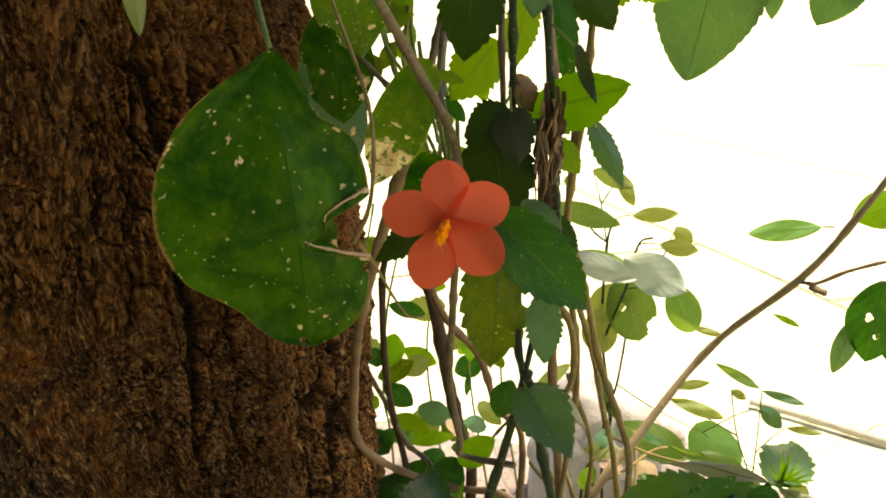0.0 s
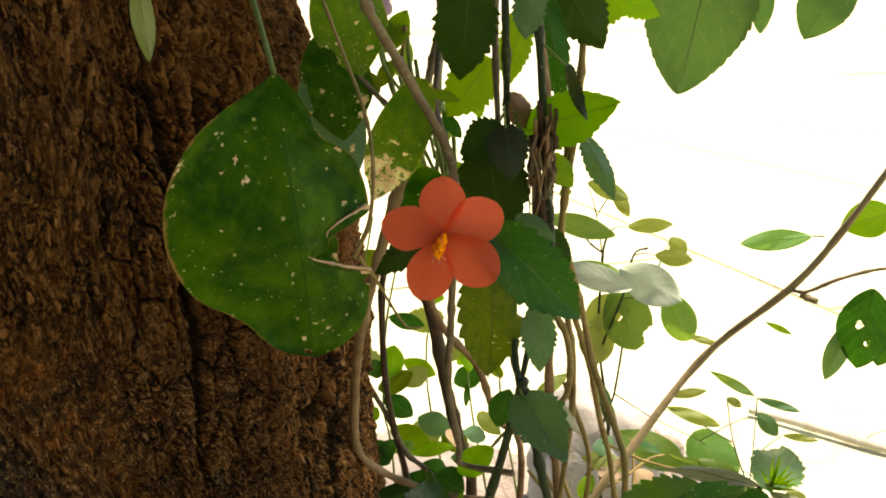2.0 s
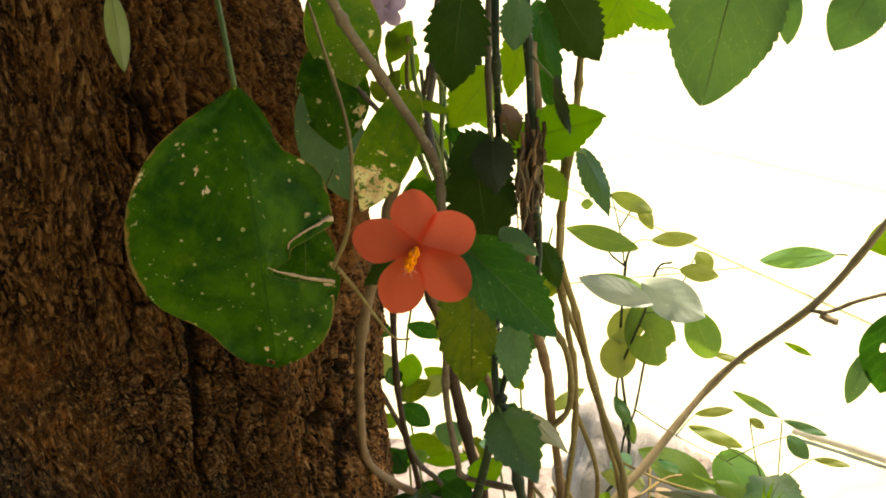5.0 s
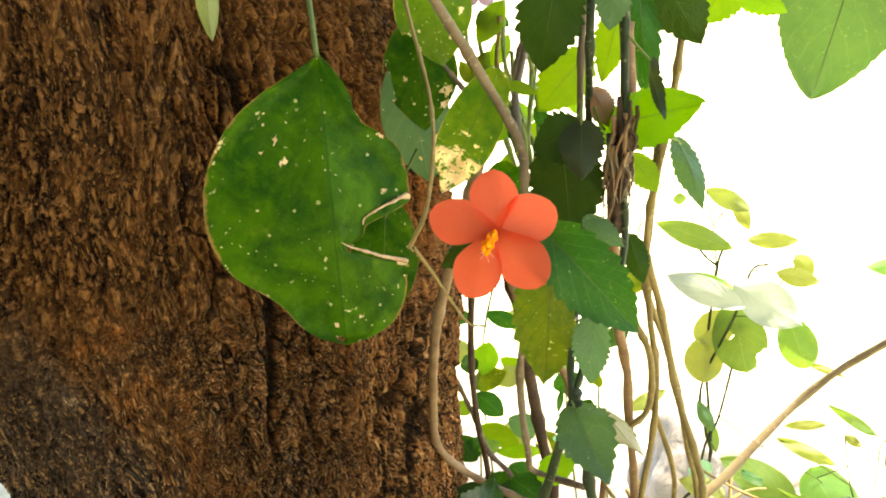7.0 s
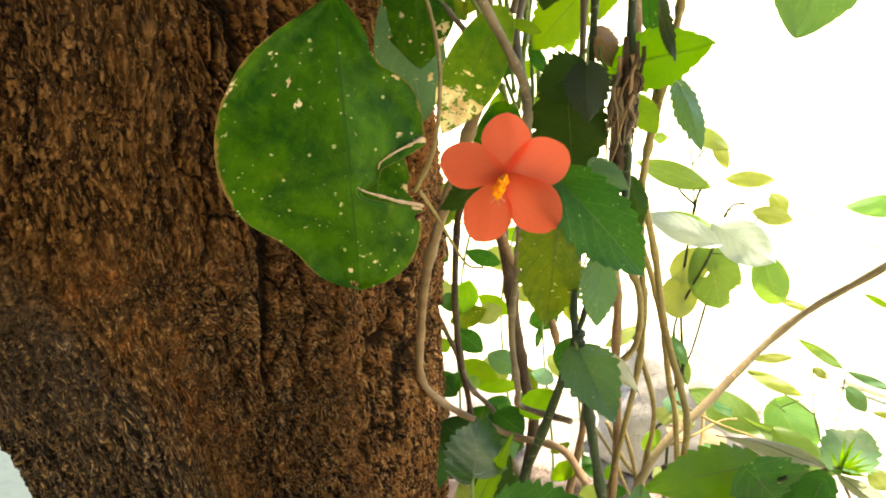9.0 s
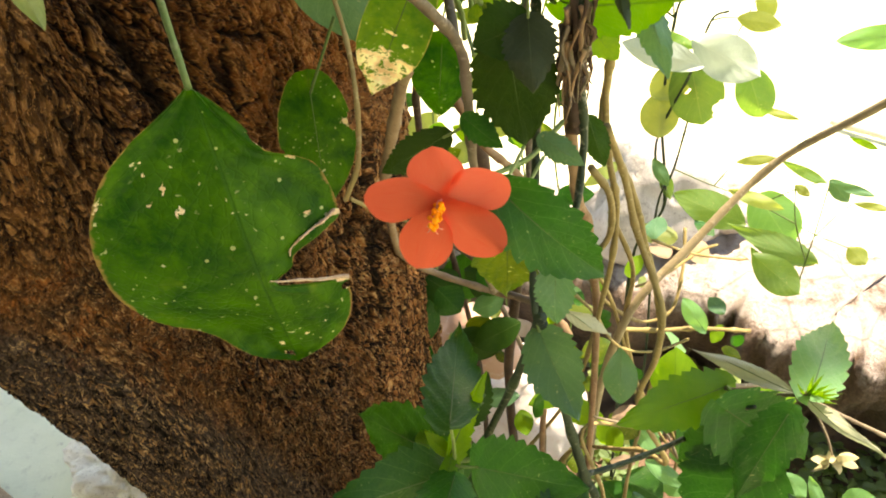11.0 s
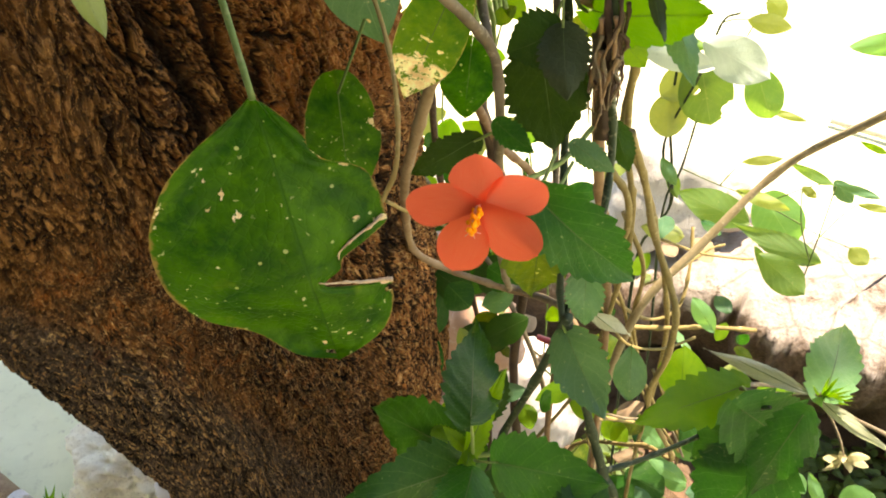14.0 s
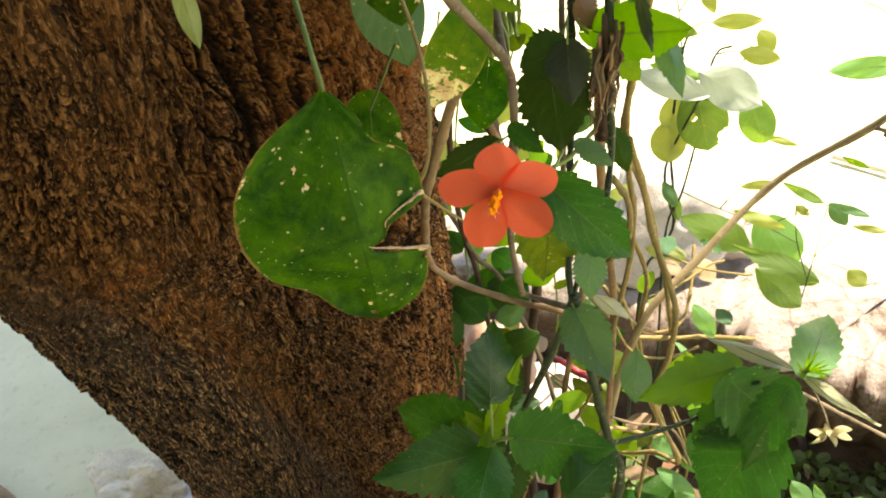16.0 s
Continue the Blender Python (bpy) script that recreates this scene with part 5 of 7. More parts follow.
stem(vine, STEM_TAN, 0.0014, 0.0015, (0.0626, 0.2900, 0.9080), (0.0609, 0.2850, 0.8794), (0.0580, 0.2830, 0.8536), (0.0565, 0.2900, 0.8245), (0.0621, 0.3100, 0.7829), (0.0693, 0.3250, 0.7431), (0.0694, 0.3400, 0.6806), (0.0609, 0.4127, 0.5000), (0.0070, 0.4137, 0.3500), (0.0120, 0.4180, 0.1000))
stem(vine, STEM_TAN, 0.0015, 0.0017, (0.0560, 0.2720, 0.8220), (0.0660, 0.2880, 0.7900), (0.0750, 0.2970, 0.7550), (0.0860, 0.2970, 0.7250), (0.0910, 0.2930, 0.7070), (0.0927, 0.3000, 0.6698), (0.0904, 0.3100, 0.6194), (0.1177, 0.3300, 0.5369), (0.1015, 0.3646, 0.5000), (0.0594, 0.4356, 0.3600), (0.1320, 0.4020, 0.1000))
stem(vine, STEM_TAN, 0.0017, 0.0014, (0.0538, 0.3000, 0.7859), (0.0638, 0.3100, 0.7638), (0.0663, 0.3200, 0.7333), (0.0574, 0.3200, 0.7199), (0.0453, 0.3400, 0.6937))
stem(vine, STEM_TAN, 0.0014, 0.0015, (0.0702, 0.3600, 0.7168), (0.0894, 0.3800, 0.6582), (0.0919, 0.4000, 0.5932), (0.1051, 0.4100, 0.5288), (0.1259, 0.4200, 0.4544), (0.0673, 0.3722, 0.5100), (0.0921, 0.3789, 0.3800), (0.0630, 0.4110, 0.1000))
stem(vine, STEM_TAN, 0.0012, 0.0013, (0.0651, 0.3800, 0.6618), (0.0797, 0.3900, 0.6239), (0.0935, 0.4000, 0.5703), (0.1102, 0.4100, 0.5023), (0.1554, 0.4200, 0.4094), (0.1226, 0.4442, 0.4900), (0.1644, 0.4578, 0.3400), (0.0970, 0.4490, 0.1000))
stem(vine, STEM_TAN, 0.0013, 0.0012, (0.0647, 0.4000, 0.6342), (0.0830, 0.4200, 0.5896), (0.1090, 0.4300, 0.5636), (0.1303, 0.4400, 0.5668), (0.1377, 0.4600, 0.5892), (0.1390, 0.4800, 0.6114))
stem(vine, STEM_TAN, 0.0017, 0.0014, (0.0880, 0.4000, 0.5862), (0.1149, 0.4000, 0.5867), (0.1411, 0.4000, 0.5895), (0.1732, 0.4000, 0.5887), label='cut dry tan stick')
stem(vine, STEM_TAN, 0.0010, 0.0010, (0.0508, 0.3600, 0.6606), (0.0670, 0.3700, 0.6325), (0.0860, 0.3800, 0.5914), (0.1114, 0.3900, 0.5765), (0.1353, 0.4000, 0.5789))
stem(vine, STEM_TAN, 0.0009, 0.0009, (0.1093, 0.4400, 0.6322), (0.1408, 0.4500, 0.6120), (0.1761, 0.4700, 0.5907), (0.1878, 0.4800, 0.5825))
stem(vine, STEM_TAN, 0.0010, 0.0009, (0.1008, 0.4300, 0.5979), (0.1214, 0.4400, 0.6008), (0.1472, 0.4600, 0.6064), (0.1613, 0.4700, 0.6040))
stem(vine, STEM_GREY, 0.0012, 0.0012, (0.1305, 0.3000, 0.6523), (0.1667, 0.3200, 0.6278), (0.2095, 0.3300, 0.5939), (0.2570, 0.3400, 0.5562))
stem(vine, STEM_GREY, 0.0009, 0.0009, (0.0710, 0.3400, 0.5682), (0.0881, 0.3500, 0.5506), (0.1177, 0.3600, 0.5338), (0.1385, 0.3700, 0.4807))

# young shrub with a long bare branch
young = thing("young_shrub", "young shrub with a long bare grey branch and oval leaves", "shrub", (0.08, 0.39, 0.10))
stem(young, STEM_ASH, 0.0031, 0.0018, (0.0800, 0.3900, 0.1000), (0.0774, 0.4000, 0.4500), (0.0890, 0.3900, 0.6000), (0.1250, 0.4050, 0.6550), (0.1680, 0.4200, 0.7080), (0.2050, 0.3950, 0.7620), (0.2220, 0.3800, 0.8000), (0.2500, 0.3700, 0.8600), name='branch', label='bare grey-brown diagonal branch')
stem(young, STEM_GREY, 0.0012, 0.0008, (0.2037, 0.3920, 0.7612), (0.2125, 0.3900, 0.7613), (0.2278, 0.3850, 0.7708), (0.2488, 0.3800, 0.7783), (0.2705, 0.3750, 0.7779), name='branch')
leaf(young, 'oval', LEAF_PALE, (0.2279, 0.4240, 0.7852), (0.1839, 0.4240, 0.7804), 0.0131, fold=0.1, stalk=(0.2271, 0.4100, 0.7887))
leaf(young, 'oval', LEAF_LIT, (0.2624, 0.4000, 0.8068), (0.2318, 0.4000, 0.7972), 0.0219, fold=0.1)
leaf(young, 'oval', LEAF_GREEN, (0.2499, 0.3900, 0.7625), (0.2461, 0.3900, 0.7109), 0.0303, fold=0.15, bites=((0.2, 0.45, 0.1, 0.04), (-0.2, 0.65, 0.08, 0.03)))
leaf(young, 'oval', LEAF_GREY, (0.2448, 0.4000, 0.7393), (0.2337, 0.4000, 0.6986), 0.0130, fold=0.3)
leaf(young, 'oval', LEAF_GREEN, (0.2686, 0.4000, 0.7450), (0.2649, 0.4000, 0.7082), 0.0203, fold=0.15)
leaf(young, 'broad', LEAF_MATT, (0.1779, 0.5000, 0.9704), (0.1610, 0.5050, 0.8658), 0.0732, fold=0.1, stalk=(0.1886, 0.5000, 0.9931))
leaf(young, 'broad', LEAF_MATT, (0.2609, 0.5000, 0.9433), (0.2402, 0.5000, 0.9007), 0.0350, fold=0.1)
leaf(young, 'broad', LEAF_MATT, (0.2099, 0.5000, 0.9366), (0.2110, 0.5000, 0.9050), 0.0148, fold=0.1)
stem(young, STEM_ASH, 0.0021, 0.0017, (0.2099, 0.3920, 0.7585), (0.2135, 0.3880, 0.7572), (0.2171, 0.3860, 0.7566), name='stub')
leaf(young, 'oval', LEAF_LIT, (0.1947, 0.4000, 0.7382), (0.2127, 0.4000, 0.7297), 0.0038, rib=False)

# shrub by the border wall
back_shrub = thing("round_leaved_shrub", "round-leaved shrub in bright light by the border wall", "shrub", (0.13, 0.58, 0.10))
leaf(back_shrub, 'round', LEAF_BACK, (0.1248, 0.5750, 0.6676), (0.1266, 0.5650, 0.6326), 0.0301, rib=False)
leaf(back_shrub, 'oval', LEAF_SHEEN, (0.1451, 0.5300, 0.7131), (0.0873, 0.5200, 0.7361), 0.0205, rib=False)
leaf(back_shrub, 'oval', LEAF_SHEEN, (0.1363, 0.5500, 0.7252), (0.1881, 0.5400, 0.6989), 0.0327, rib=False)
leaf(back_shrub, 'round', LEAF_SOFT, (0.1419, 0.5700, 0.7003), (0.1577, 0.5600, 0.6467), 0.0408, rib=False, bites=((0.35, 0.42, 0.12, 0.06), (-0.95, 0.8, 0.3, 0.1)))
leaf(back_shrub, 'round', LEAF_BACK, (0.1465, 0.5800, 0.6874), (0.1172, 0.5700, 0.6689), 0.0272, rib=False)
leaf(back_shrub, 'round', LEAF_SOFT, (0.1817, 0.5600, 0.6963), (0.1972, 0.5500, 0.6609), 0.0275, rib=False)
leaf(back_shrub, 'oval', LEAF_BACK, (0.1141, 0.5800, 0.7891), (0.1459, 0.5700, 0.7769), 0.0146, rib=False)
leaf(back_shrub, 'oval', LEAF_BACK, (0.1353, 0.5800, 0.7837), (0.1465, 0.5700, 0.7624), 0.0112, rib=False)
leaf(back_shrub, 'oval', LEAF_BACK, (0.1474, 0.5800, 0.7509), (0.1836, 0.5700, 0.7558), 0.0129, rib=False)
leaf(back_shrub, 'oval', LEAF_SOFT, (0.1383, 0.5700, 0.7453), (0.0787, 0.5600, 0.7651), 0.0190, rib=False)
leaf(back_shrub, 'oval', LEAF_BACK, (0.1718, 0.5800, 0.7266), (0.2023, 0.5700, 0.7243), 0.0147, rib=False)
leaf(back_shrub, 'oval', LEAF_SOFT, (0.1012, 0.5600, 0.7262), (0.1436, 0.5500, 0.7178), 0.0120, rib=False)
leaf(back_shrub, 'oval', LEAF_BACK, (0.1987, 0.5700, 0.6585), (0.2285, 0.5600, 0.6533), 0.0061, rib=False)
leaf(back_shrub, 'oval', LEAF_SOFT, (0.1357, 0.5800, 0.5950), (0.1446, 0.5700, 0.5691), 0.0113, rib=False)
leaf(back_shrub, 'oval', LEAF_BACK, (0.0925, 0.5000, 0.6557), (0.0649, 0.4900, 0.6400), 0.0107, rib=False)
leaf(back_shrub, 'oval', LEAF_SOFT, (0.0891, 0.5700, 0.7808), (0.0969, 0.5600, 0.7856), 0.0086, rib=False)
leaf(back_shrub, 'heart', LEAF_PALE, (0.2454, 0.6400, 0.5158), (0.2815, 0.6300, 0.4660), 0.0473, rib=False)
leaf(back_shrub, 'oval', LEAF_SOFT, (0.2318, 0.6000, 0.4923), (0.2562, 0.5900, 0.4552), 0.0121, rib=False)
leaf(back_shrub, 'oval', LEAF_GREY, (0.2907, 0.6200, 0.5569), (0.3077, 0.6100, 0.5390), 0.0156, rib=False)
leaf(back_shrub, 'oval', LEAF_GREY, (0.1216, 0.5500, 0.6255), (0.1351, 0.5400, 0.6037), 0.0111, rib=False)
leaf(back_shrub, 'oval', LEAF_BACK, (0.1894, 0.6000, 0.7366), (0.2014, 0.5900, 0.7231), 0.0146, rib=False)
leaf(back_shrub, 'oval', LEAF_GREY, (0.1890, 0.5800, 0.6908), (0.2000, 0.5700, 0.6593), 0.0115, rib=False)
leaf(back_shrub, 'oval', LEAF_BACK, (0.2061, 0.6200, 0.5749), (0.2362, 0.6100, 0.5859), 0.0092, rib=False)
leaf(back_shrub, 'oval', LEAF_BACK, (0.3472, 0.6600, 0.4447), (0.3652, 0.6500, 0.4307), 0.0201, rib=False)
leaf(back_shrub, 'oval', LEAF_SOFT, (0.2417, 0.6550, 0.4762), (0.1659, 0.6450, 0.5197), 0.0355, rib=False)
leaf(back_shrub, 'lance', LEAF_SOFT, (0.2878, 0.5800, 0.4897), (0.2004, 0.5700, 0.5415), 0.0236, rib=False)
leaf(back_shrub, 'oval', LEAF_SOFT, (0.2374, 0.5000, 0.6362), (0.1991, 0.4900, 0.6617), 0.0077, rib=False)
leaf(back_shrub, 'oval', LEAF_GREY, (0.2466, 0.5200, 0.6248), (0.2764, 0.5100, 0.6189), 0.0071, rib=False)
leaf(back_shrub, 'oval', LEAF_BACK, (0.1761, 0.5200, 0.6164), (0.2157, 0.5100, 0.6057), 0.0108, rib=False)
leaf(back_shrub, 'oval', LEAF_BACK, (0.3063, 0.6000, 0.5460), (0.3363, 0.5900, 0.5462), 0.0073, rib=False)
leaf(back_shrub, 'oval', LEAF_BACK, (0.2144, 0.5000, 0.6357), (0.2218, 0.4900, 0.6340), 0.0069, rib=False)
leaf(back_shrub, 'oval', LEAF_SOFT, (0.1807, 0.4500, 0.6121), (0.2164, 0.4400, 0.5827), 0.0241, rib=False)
stem(back_shrub, STEM_GREEN, 0.0017, 0.0009, (0.1300, 0.5800, 0.1000), (0.1226, 0.5974, 0.4500), (0.1318, 0.5750, 0.5323), (0.1410, 0.5750, 0.5666), (0.1286, 0.5750, 0.6482), (0.1279, 0.5750, 0.7255), (0.1324, 0.5750, 0.7488))
stem(back_shrub, STEM_GREEN, 0.0011, 0.0008, (0.1410, 0.5750, 0.5666), (0.1269, 0.5750, 0.6226), (0.1437, 0.5650, 0.6929), (0.1525, 0.5700, 0.7291), (0.1650, 0.5750, 0.7341))
stem(back_shrub, STEM_GREEN, 0.0009, 0.0006, (0.1274, 0.5750, 0.7301), (0.1168, 0.5750, 0.7385), (0.1070, 0.5750, 0.7515))
stem(back_shrub, STEM_GREEN, 0.0012, 0.0008, (0.1300, 0.5800, 0.1200), (0.1417, 0.5539, 0.3500), (0.1320, 0.5600, 0.5536), (0.1410, 0.5600, 0.6081), (0.1484, 0.5700, 0.6561), (0.1500, 0.5700, 0.6861))

# low plants behind the stems
low_plant = thing("low_plant", "small leafy plant in the bed behind the stems", "plant", (0.0, 0.56, 0.10))
leaf(low_plant, 'oval', LEAF_LIT, (-0.0475, 0.5600, 0.6525), (-0.0518, 0.5500, 0.6256), 0.0221, rib=False)
leaf(low_plant, 'oval', LEAF_GREEN, (-0.0724, 0.5600, 0.6258), (-0.0563, 0.5500, 0.6386), 0.0164, rib=False)
leaf(low_plant, 'oval', LEAF_YELLOW, (-0.0630, 0.5600, 0.6098), (-0.0326, 0.5500, 0.6312), 0.0193, rib=False)
leaf(low_plant, 'oval', LEAF_GREEN, (-0.0582, 0.5600, 0.6045), (-0.0321, 0.5500, 0.5913), 0.0195, rib=False)
leaf(low_plant, 'oval', LEAF_GREEN, (-0.0518, 0.5600, 0.6781), (-0.0217, 0.5500, 0.6750), 0.0141, rib=False)
leaf(low_plant, 'oval', LEAF_GREEN, (-0.0664, 0.5600, 0.6677), (-0.0741, 0.5500, 0.6817), 0.0123, rib=False)
leaf(low_plant, 'oval', LEAF_LIT, (-0.0540, 0.5600, 0.5714), (-0.0186, 0.5500, 0.5669), 0.0198, rib=False)
leaf(low_plant, 'oval', LEAF_GREEN, (-0.0744, 0.5600, 0.5598), (-0.0535, 0.5500, 0.5437), 0.0230, rib=False)
leaf(low_plant, 'oval', LEAF_LIT, (-0.0393, 0.5600, 0.5491), (0.0011, 0.5500, 0.5617), 0.0129, rib=False)
leaf(low_plant, 'oval', LEAF_GREY, (-0.0289, 0.5600, 0.5831), (0.0010, 0.5500, 0.5783), 0.0216, rib=False)
leaf(low_plant, 'oval', LEAF_GREEN, (0.0152, 0.5600, 0.6166), (0.0135, 0.5500, 0.6003), 0.0058, rib=False)
leaf(low_plant, 'oval', LEAF_GREEN, (-0.0268, 0.5600, 0.5380), (-0.0038, 0.5500, 0.5277), 0.0251, rib=False)
leaf(low_plant, 'oval', LEAF_GREEN, (-0.0700, 0.5600, 0.5370), (-0.0481, 0.5500, 0.5662), 0.0170, rib=False)
leaf(low_plant, 'oval', LEAF_LIT, (-0.0634, 0.5600, 0.5934), (-0.0722, 0.5500, 0.5878), 0.0147, rib=False)
leaf(low_plant, 'oval', LEAF_LIT, (0.0078, 0.4200, 0.6188), (0.0307, 0.4100, 0.6440), 0.0195, rib=False)
leaf(low_plant, 'oval', LEAF_GREEN, (-0.0082, 0.4200, 0.6180), (0.0122, 0.4100, 0.6120), 0.0239, rib=False)
leaf(low_plant, 'oval', LEAF_GREY, (-0.0129, 0.4200, 0.5784), (0.0083, 0.4100, 0.6008), 0.0165, rib=False)
leaf(low_plant, 'oval', LEAF_YELLOW, (0.0483, 0.4200, 0.5195), (0.0670, 0.4100, 0.4986), 0.0134, rib=False)
leaf(low_plant, 'oval', LEAF_LIT, (0.0546, 0.4200, 0.4852), (0.0831, 0.4100, 0.4637), 0.0203, rib=False)
leaf(low_plant, 'oval', LEAF_YELLOW, (0.0925, 0.4200, 0.4665), (0.1161, 0.4100, 0.4517), 0.0233, rib=False)
leaf(low_plant, 'oval', LEAF_PALE, (0.1122, 0.4200, 0.4531), (0.1372, 0.4100, 0.4302), 0.0161, rib=False)
leaf(low_plant, 'oval', LEAF_LIT, (0.0968, 0.4200, 0.4198), (0.0818, 0.4100, 0.4784), 0.0142, rib=False)
leaf(low_plant, 'oval', LEAF_PALE, (0.1271, 0.4200, 0.4063), (0.1630, 0.4100, 0.3824), 0.0148, rib=False)
leaf(low_plant, 'oval', LEAF_GREEN, (0.1107, 0.4200, 0.3784), (0.1464, 0.4100, 0.3622), 0.0406, rib=False)
leaf(low_plant, 'oval', LEAF_GREEN, (0.1484, 0.4200, 0.4566), (0.1747, 0.4100, 0.4262), 0.0282, rib=False)
leaf(low_plant, 'oval', LEAF_PALE, (0.1449, 0.4200, 0.4166), (0.1688, 0.4100, 0.4336), 0.0191, rib=False)
leaf(low_plant, 'oval', LEAF_GREEN, (0.0916, 0.4200, 0.3671), (0.1251, 0.4100, 0.3308), 0.0364, rib=False)
leaf(low_plant, 'oval', LEAF_PALE, (0.2423, 0.4200, 0.3981), (0.2614, 0.4100, 0.3769), 0.0166, rib=False)
leaf(low_plant, 'oval', LEAF_PALE, (0.2614, 0.4200, 0.3961), (0.2818, 0.4100, 0.3522), 0.0109, rib=False)
leaf(low_plant, 'oval', LEAF_PALE, (0.2966, 0.4200, 0.3514), (0.3126, 0.4100, 0.3835), 0.0247, rib=False)
leaf(low_plant, 'oval', LEAF_LIT, (0.0333, 0.4200, 0.5692), (0.0486, 0.4100, 0.5918), 0.0124, rib=False)
leaf(low_plant, 'oval', LEAF_GREEN, (0.1703, 0.4200, 0.5538), (0.1730, 0.4100, 0.5707), 0.0082, rib=False)
leaf(low_plant, 'oval', LEAF_GREEN, (-0.0373, 0.4200, 0.6001), (-0.0203, 0.4100, 0.5878), 0.0247, rib=False)
stem(low_plant, STEM_LIGHT, 0.0011, 0.0008, (-0.0400, 0.5600, 0.1000), (-0.0502, 0.5600, 0.5082), (-0.0585, 0.5600, 0.5935), (-0.0524, 0.5600, 0.6472))
stem(low_plant, STEM_LIGHT, 0.0009, 0.0008, (0.0600, 0.4600, 0.1000), (0.0440, 0.4387, 0.3000), (0.0773, 0.4300, 0.4284), (0.0546, 0.4200, 0.4852), (0.0307, 0.4200, 0.5181))
stem(low_plant, STEM_TAN, 0.0011, 0.0011, (0.0266, 0.5000, 0.4418), (0.0544, 0.5000, 0.4115), (0.0834, 0.4800, 0.3702), (0.1326, 0.4600, 0.3484))
leaf(low_plant, 'oval', LEAF_PALE, (0.1538, 0.4252, 0.4177), (0.1771, 0.4396, 0.4153), 0.0184, face=(0.19, -0.8, 0.6), rib=False, cols=5, rows=20)
leaf(low_plant, 'oval', LEAF_BACK, (-0.0294, 0.4160, 0.5605), (-0.0232, 0.3998, 0.5506), 0.0138, face=(-0.46, -0.8, 0.6), rib=False, cols=5, rows=20)
leaf(low_plant, 'heart', LEAF_DRY, (0.0967, 0.4121, 0.4727), (0.1151, 0.4183, 0.4797), 0.0135, face=(-0.51, -0.8, 0.6), rib=False, cols=5, rows=20)
leaf(low_plant, 'oval', LEAF_DRY, (0.1631, 0.5564, 0.5375), (0.1784, 0.5415, 0.5233), 0.0203, face=(0.34, -0.8, 0.6), rib=False, cols=5, rows=20)
leaf(low_plant, 'oval', LEAF_LIT, (0.1938, 0.4144, 0.5105), (0.2254, 0.4108, 0.5036), 0.0209, face=(0.54, -0.8, 0.6), rib=False, cols=5, rows=20)
leaf(low_plant, 'oval', LEAF_LIT, (0.0921, 0.4038, 0.4733), (0.0955, 0.3834, 0.4681), 0.0171, face=(-0.55, -0.8, 0.6), rib=False, cols=5, rows=20)
leaf(low_plant, 'heart', LEAF_LIT, (0.0524, 0.5579, 0.3883), (0.0799, 0.5447, 0.3936), 0.0192, face=(0.23, -0.8, 0.6), rib=False, cols=5, rows=20)
leaf(low_plant, 'heart', LEAF_BACK, (-0.0081, 0.4196, 0.3820), (0.0167, 0.4094, 0.3948), 0.0142, face=(0.35, -0.8, 0.6), rib=False, cols=5, rows=20)
leaf(low_plant, 'oval', LEAF_DRY, (0.0037, 0.5257, 0.5772), (0.0055, 0.5460, 0.5810), 0.0195, face=(0.57, -0.8, 0.6), rib=False, cols=5, rows=20)
leaf(low_plant, 'oval', LEAF_YELLOW, (-0.0063, 0.5310, 0.4175), (0.0039, 0.5194, 0.4087), 0.0099, face=(0.44, -0.8, 0.6), rib=False, cols=5, rows=20)
leaf(low_plant, 'heart', LEAF_GREY, (0.1242, 0.5139, 0.5921), (0.1211, 0.4952, 0.5882), 0.0180, face=(-0.48, -0.8, 0.6), rib=False, cols=5, rows=20)
leaf(low_plant, 'oval', LEAF_GREEN, (0.1130, 0.4190, 0.4263), (0.1224, 0.4354, 0.4276), 0.0115, face=(-0.43, -0.8, 0.6), rib=False, cols=5, rows=20)
leaf(low_plant, 'oval', LEAF_BACK, (-0.0093, 0.5356, 0.4825), (-0.0046, 0.5175, 0.4708), 0.0163, face=(-0.01, -0.8, 0.6), rib=False, cols=5, rows=20)
leaf(low_plant, 'heart', LEAF_GREEN, (0.1299, 0.5137, 0.4066), (0.1033, 0.5228, 0.3966), 0.0166, face=(0.50, -0.8, 0.6), rib=False, cols=5, rows=20)
leaf(low_plant, 'heart', LEAF_BACK, (0.1485, 0.5540, 0.5412), (0.1156, 0.5573, 0.5487), 0.0198, face=(0.56, -0.8, 0.6), rib=False, cols=5, rows=20)
leaf(low_plant, 'heart', LEAF_GREY, (0.0286, 0.5541, 0.5701), (0.0130, 0.5372, 0.5829), 0.0150, face=(-0.43, -0.8, 0.6), rib=False, cols=5, rows=20)
leaf(low_plant, 'heart', LEAF_LIT, (0.1838, 0.4992, 0.4109), (0.1615, 0.4840, 0.4130), 0.0142, face=(0.26, -0.8, 0.6), rib=False, cols=5, rows=20)
leaf(low_plant, 'heart', LEAF_LIT, (0.1049, 0.4879, 0.5576), (0.1155, 0.4997, 0.5676), 0.0129, face=(0.15, -0.8, 0.6), rib=False, cols=5, rows=20)
leaf(low_plant, 'oval', LEAF_LIT, (0.1897, 0.3773, 0.5286), (0.1713, 0.3812, 0.5301), 0.0108, face=(0.41, -0.8, 0.6), rib=False, cols=5, rows=20)
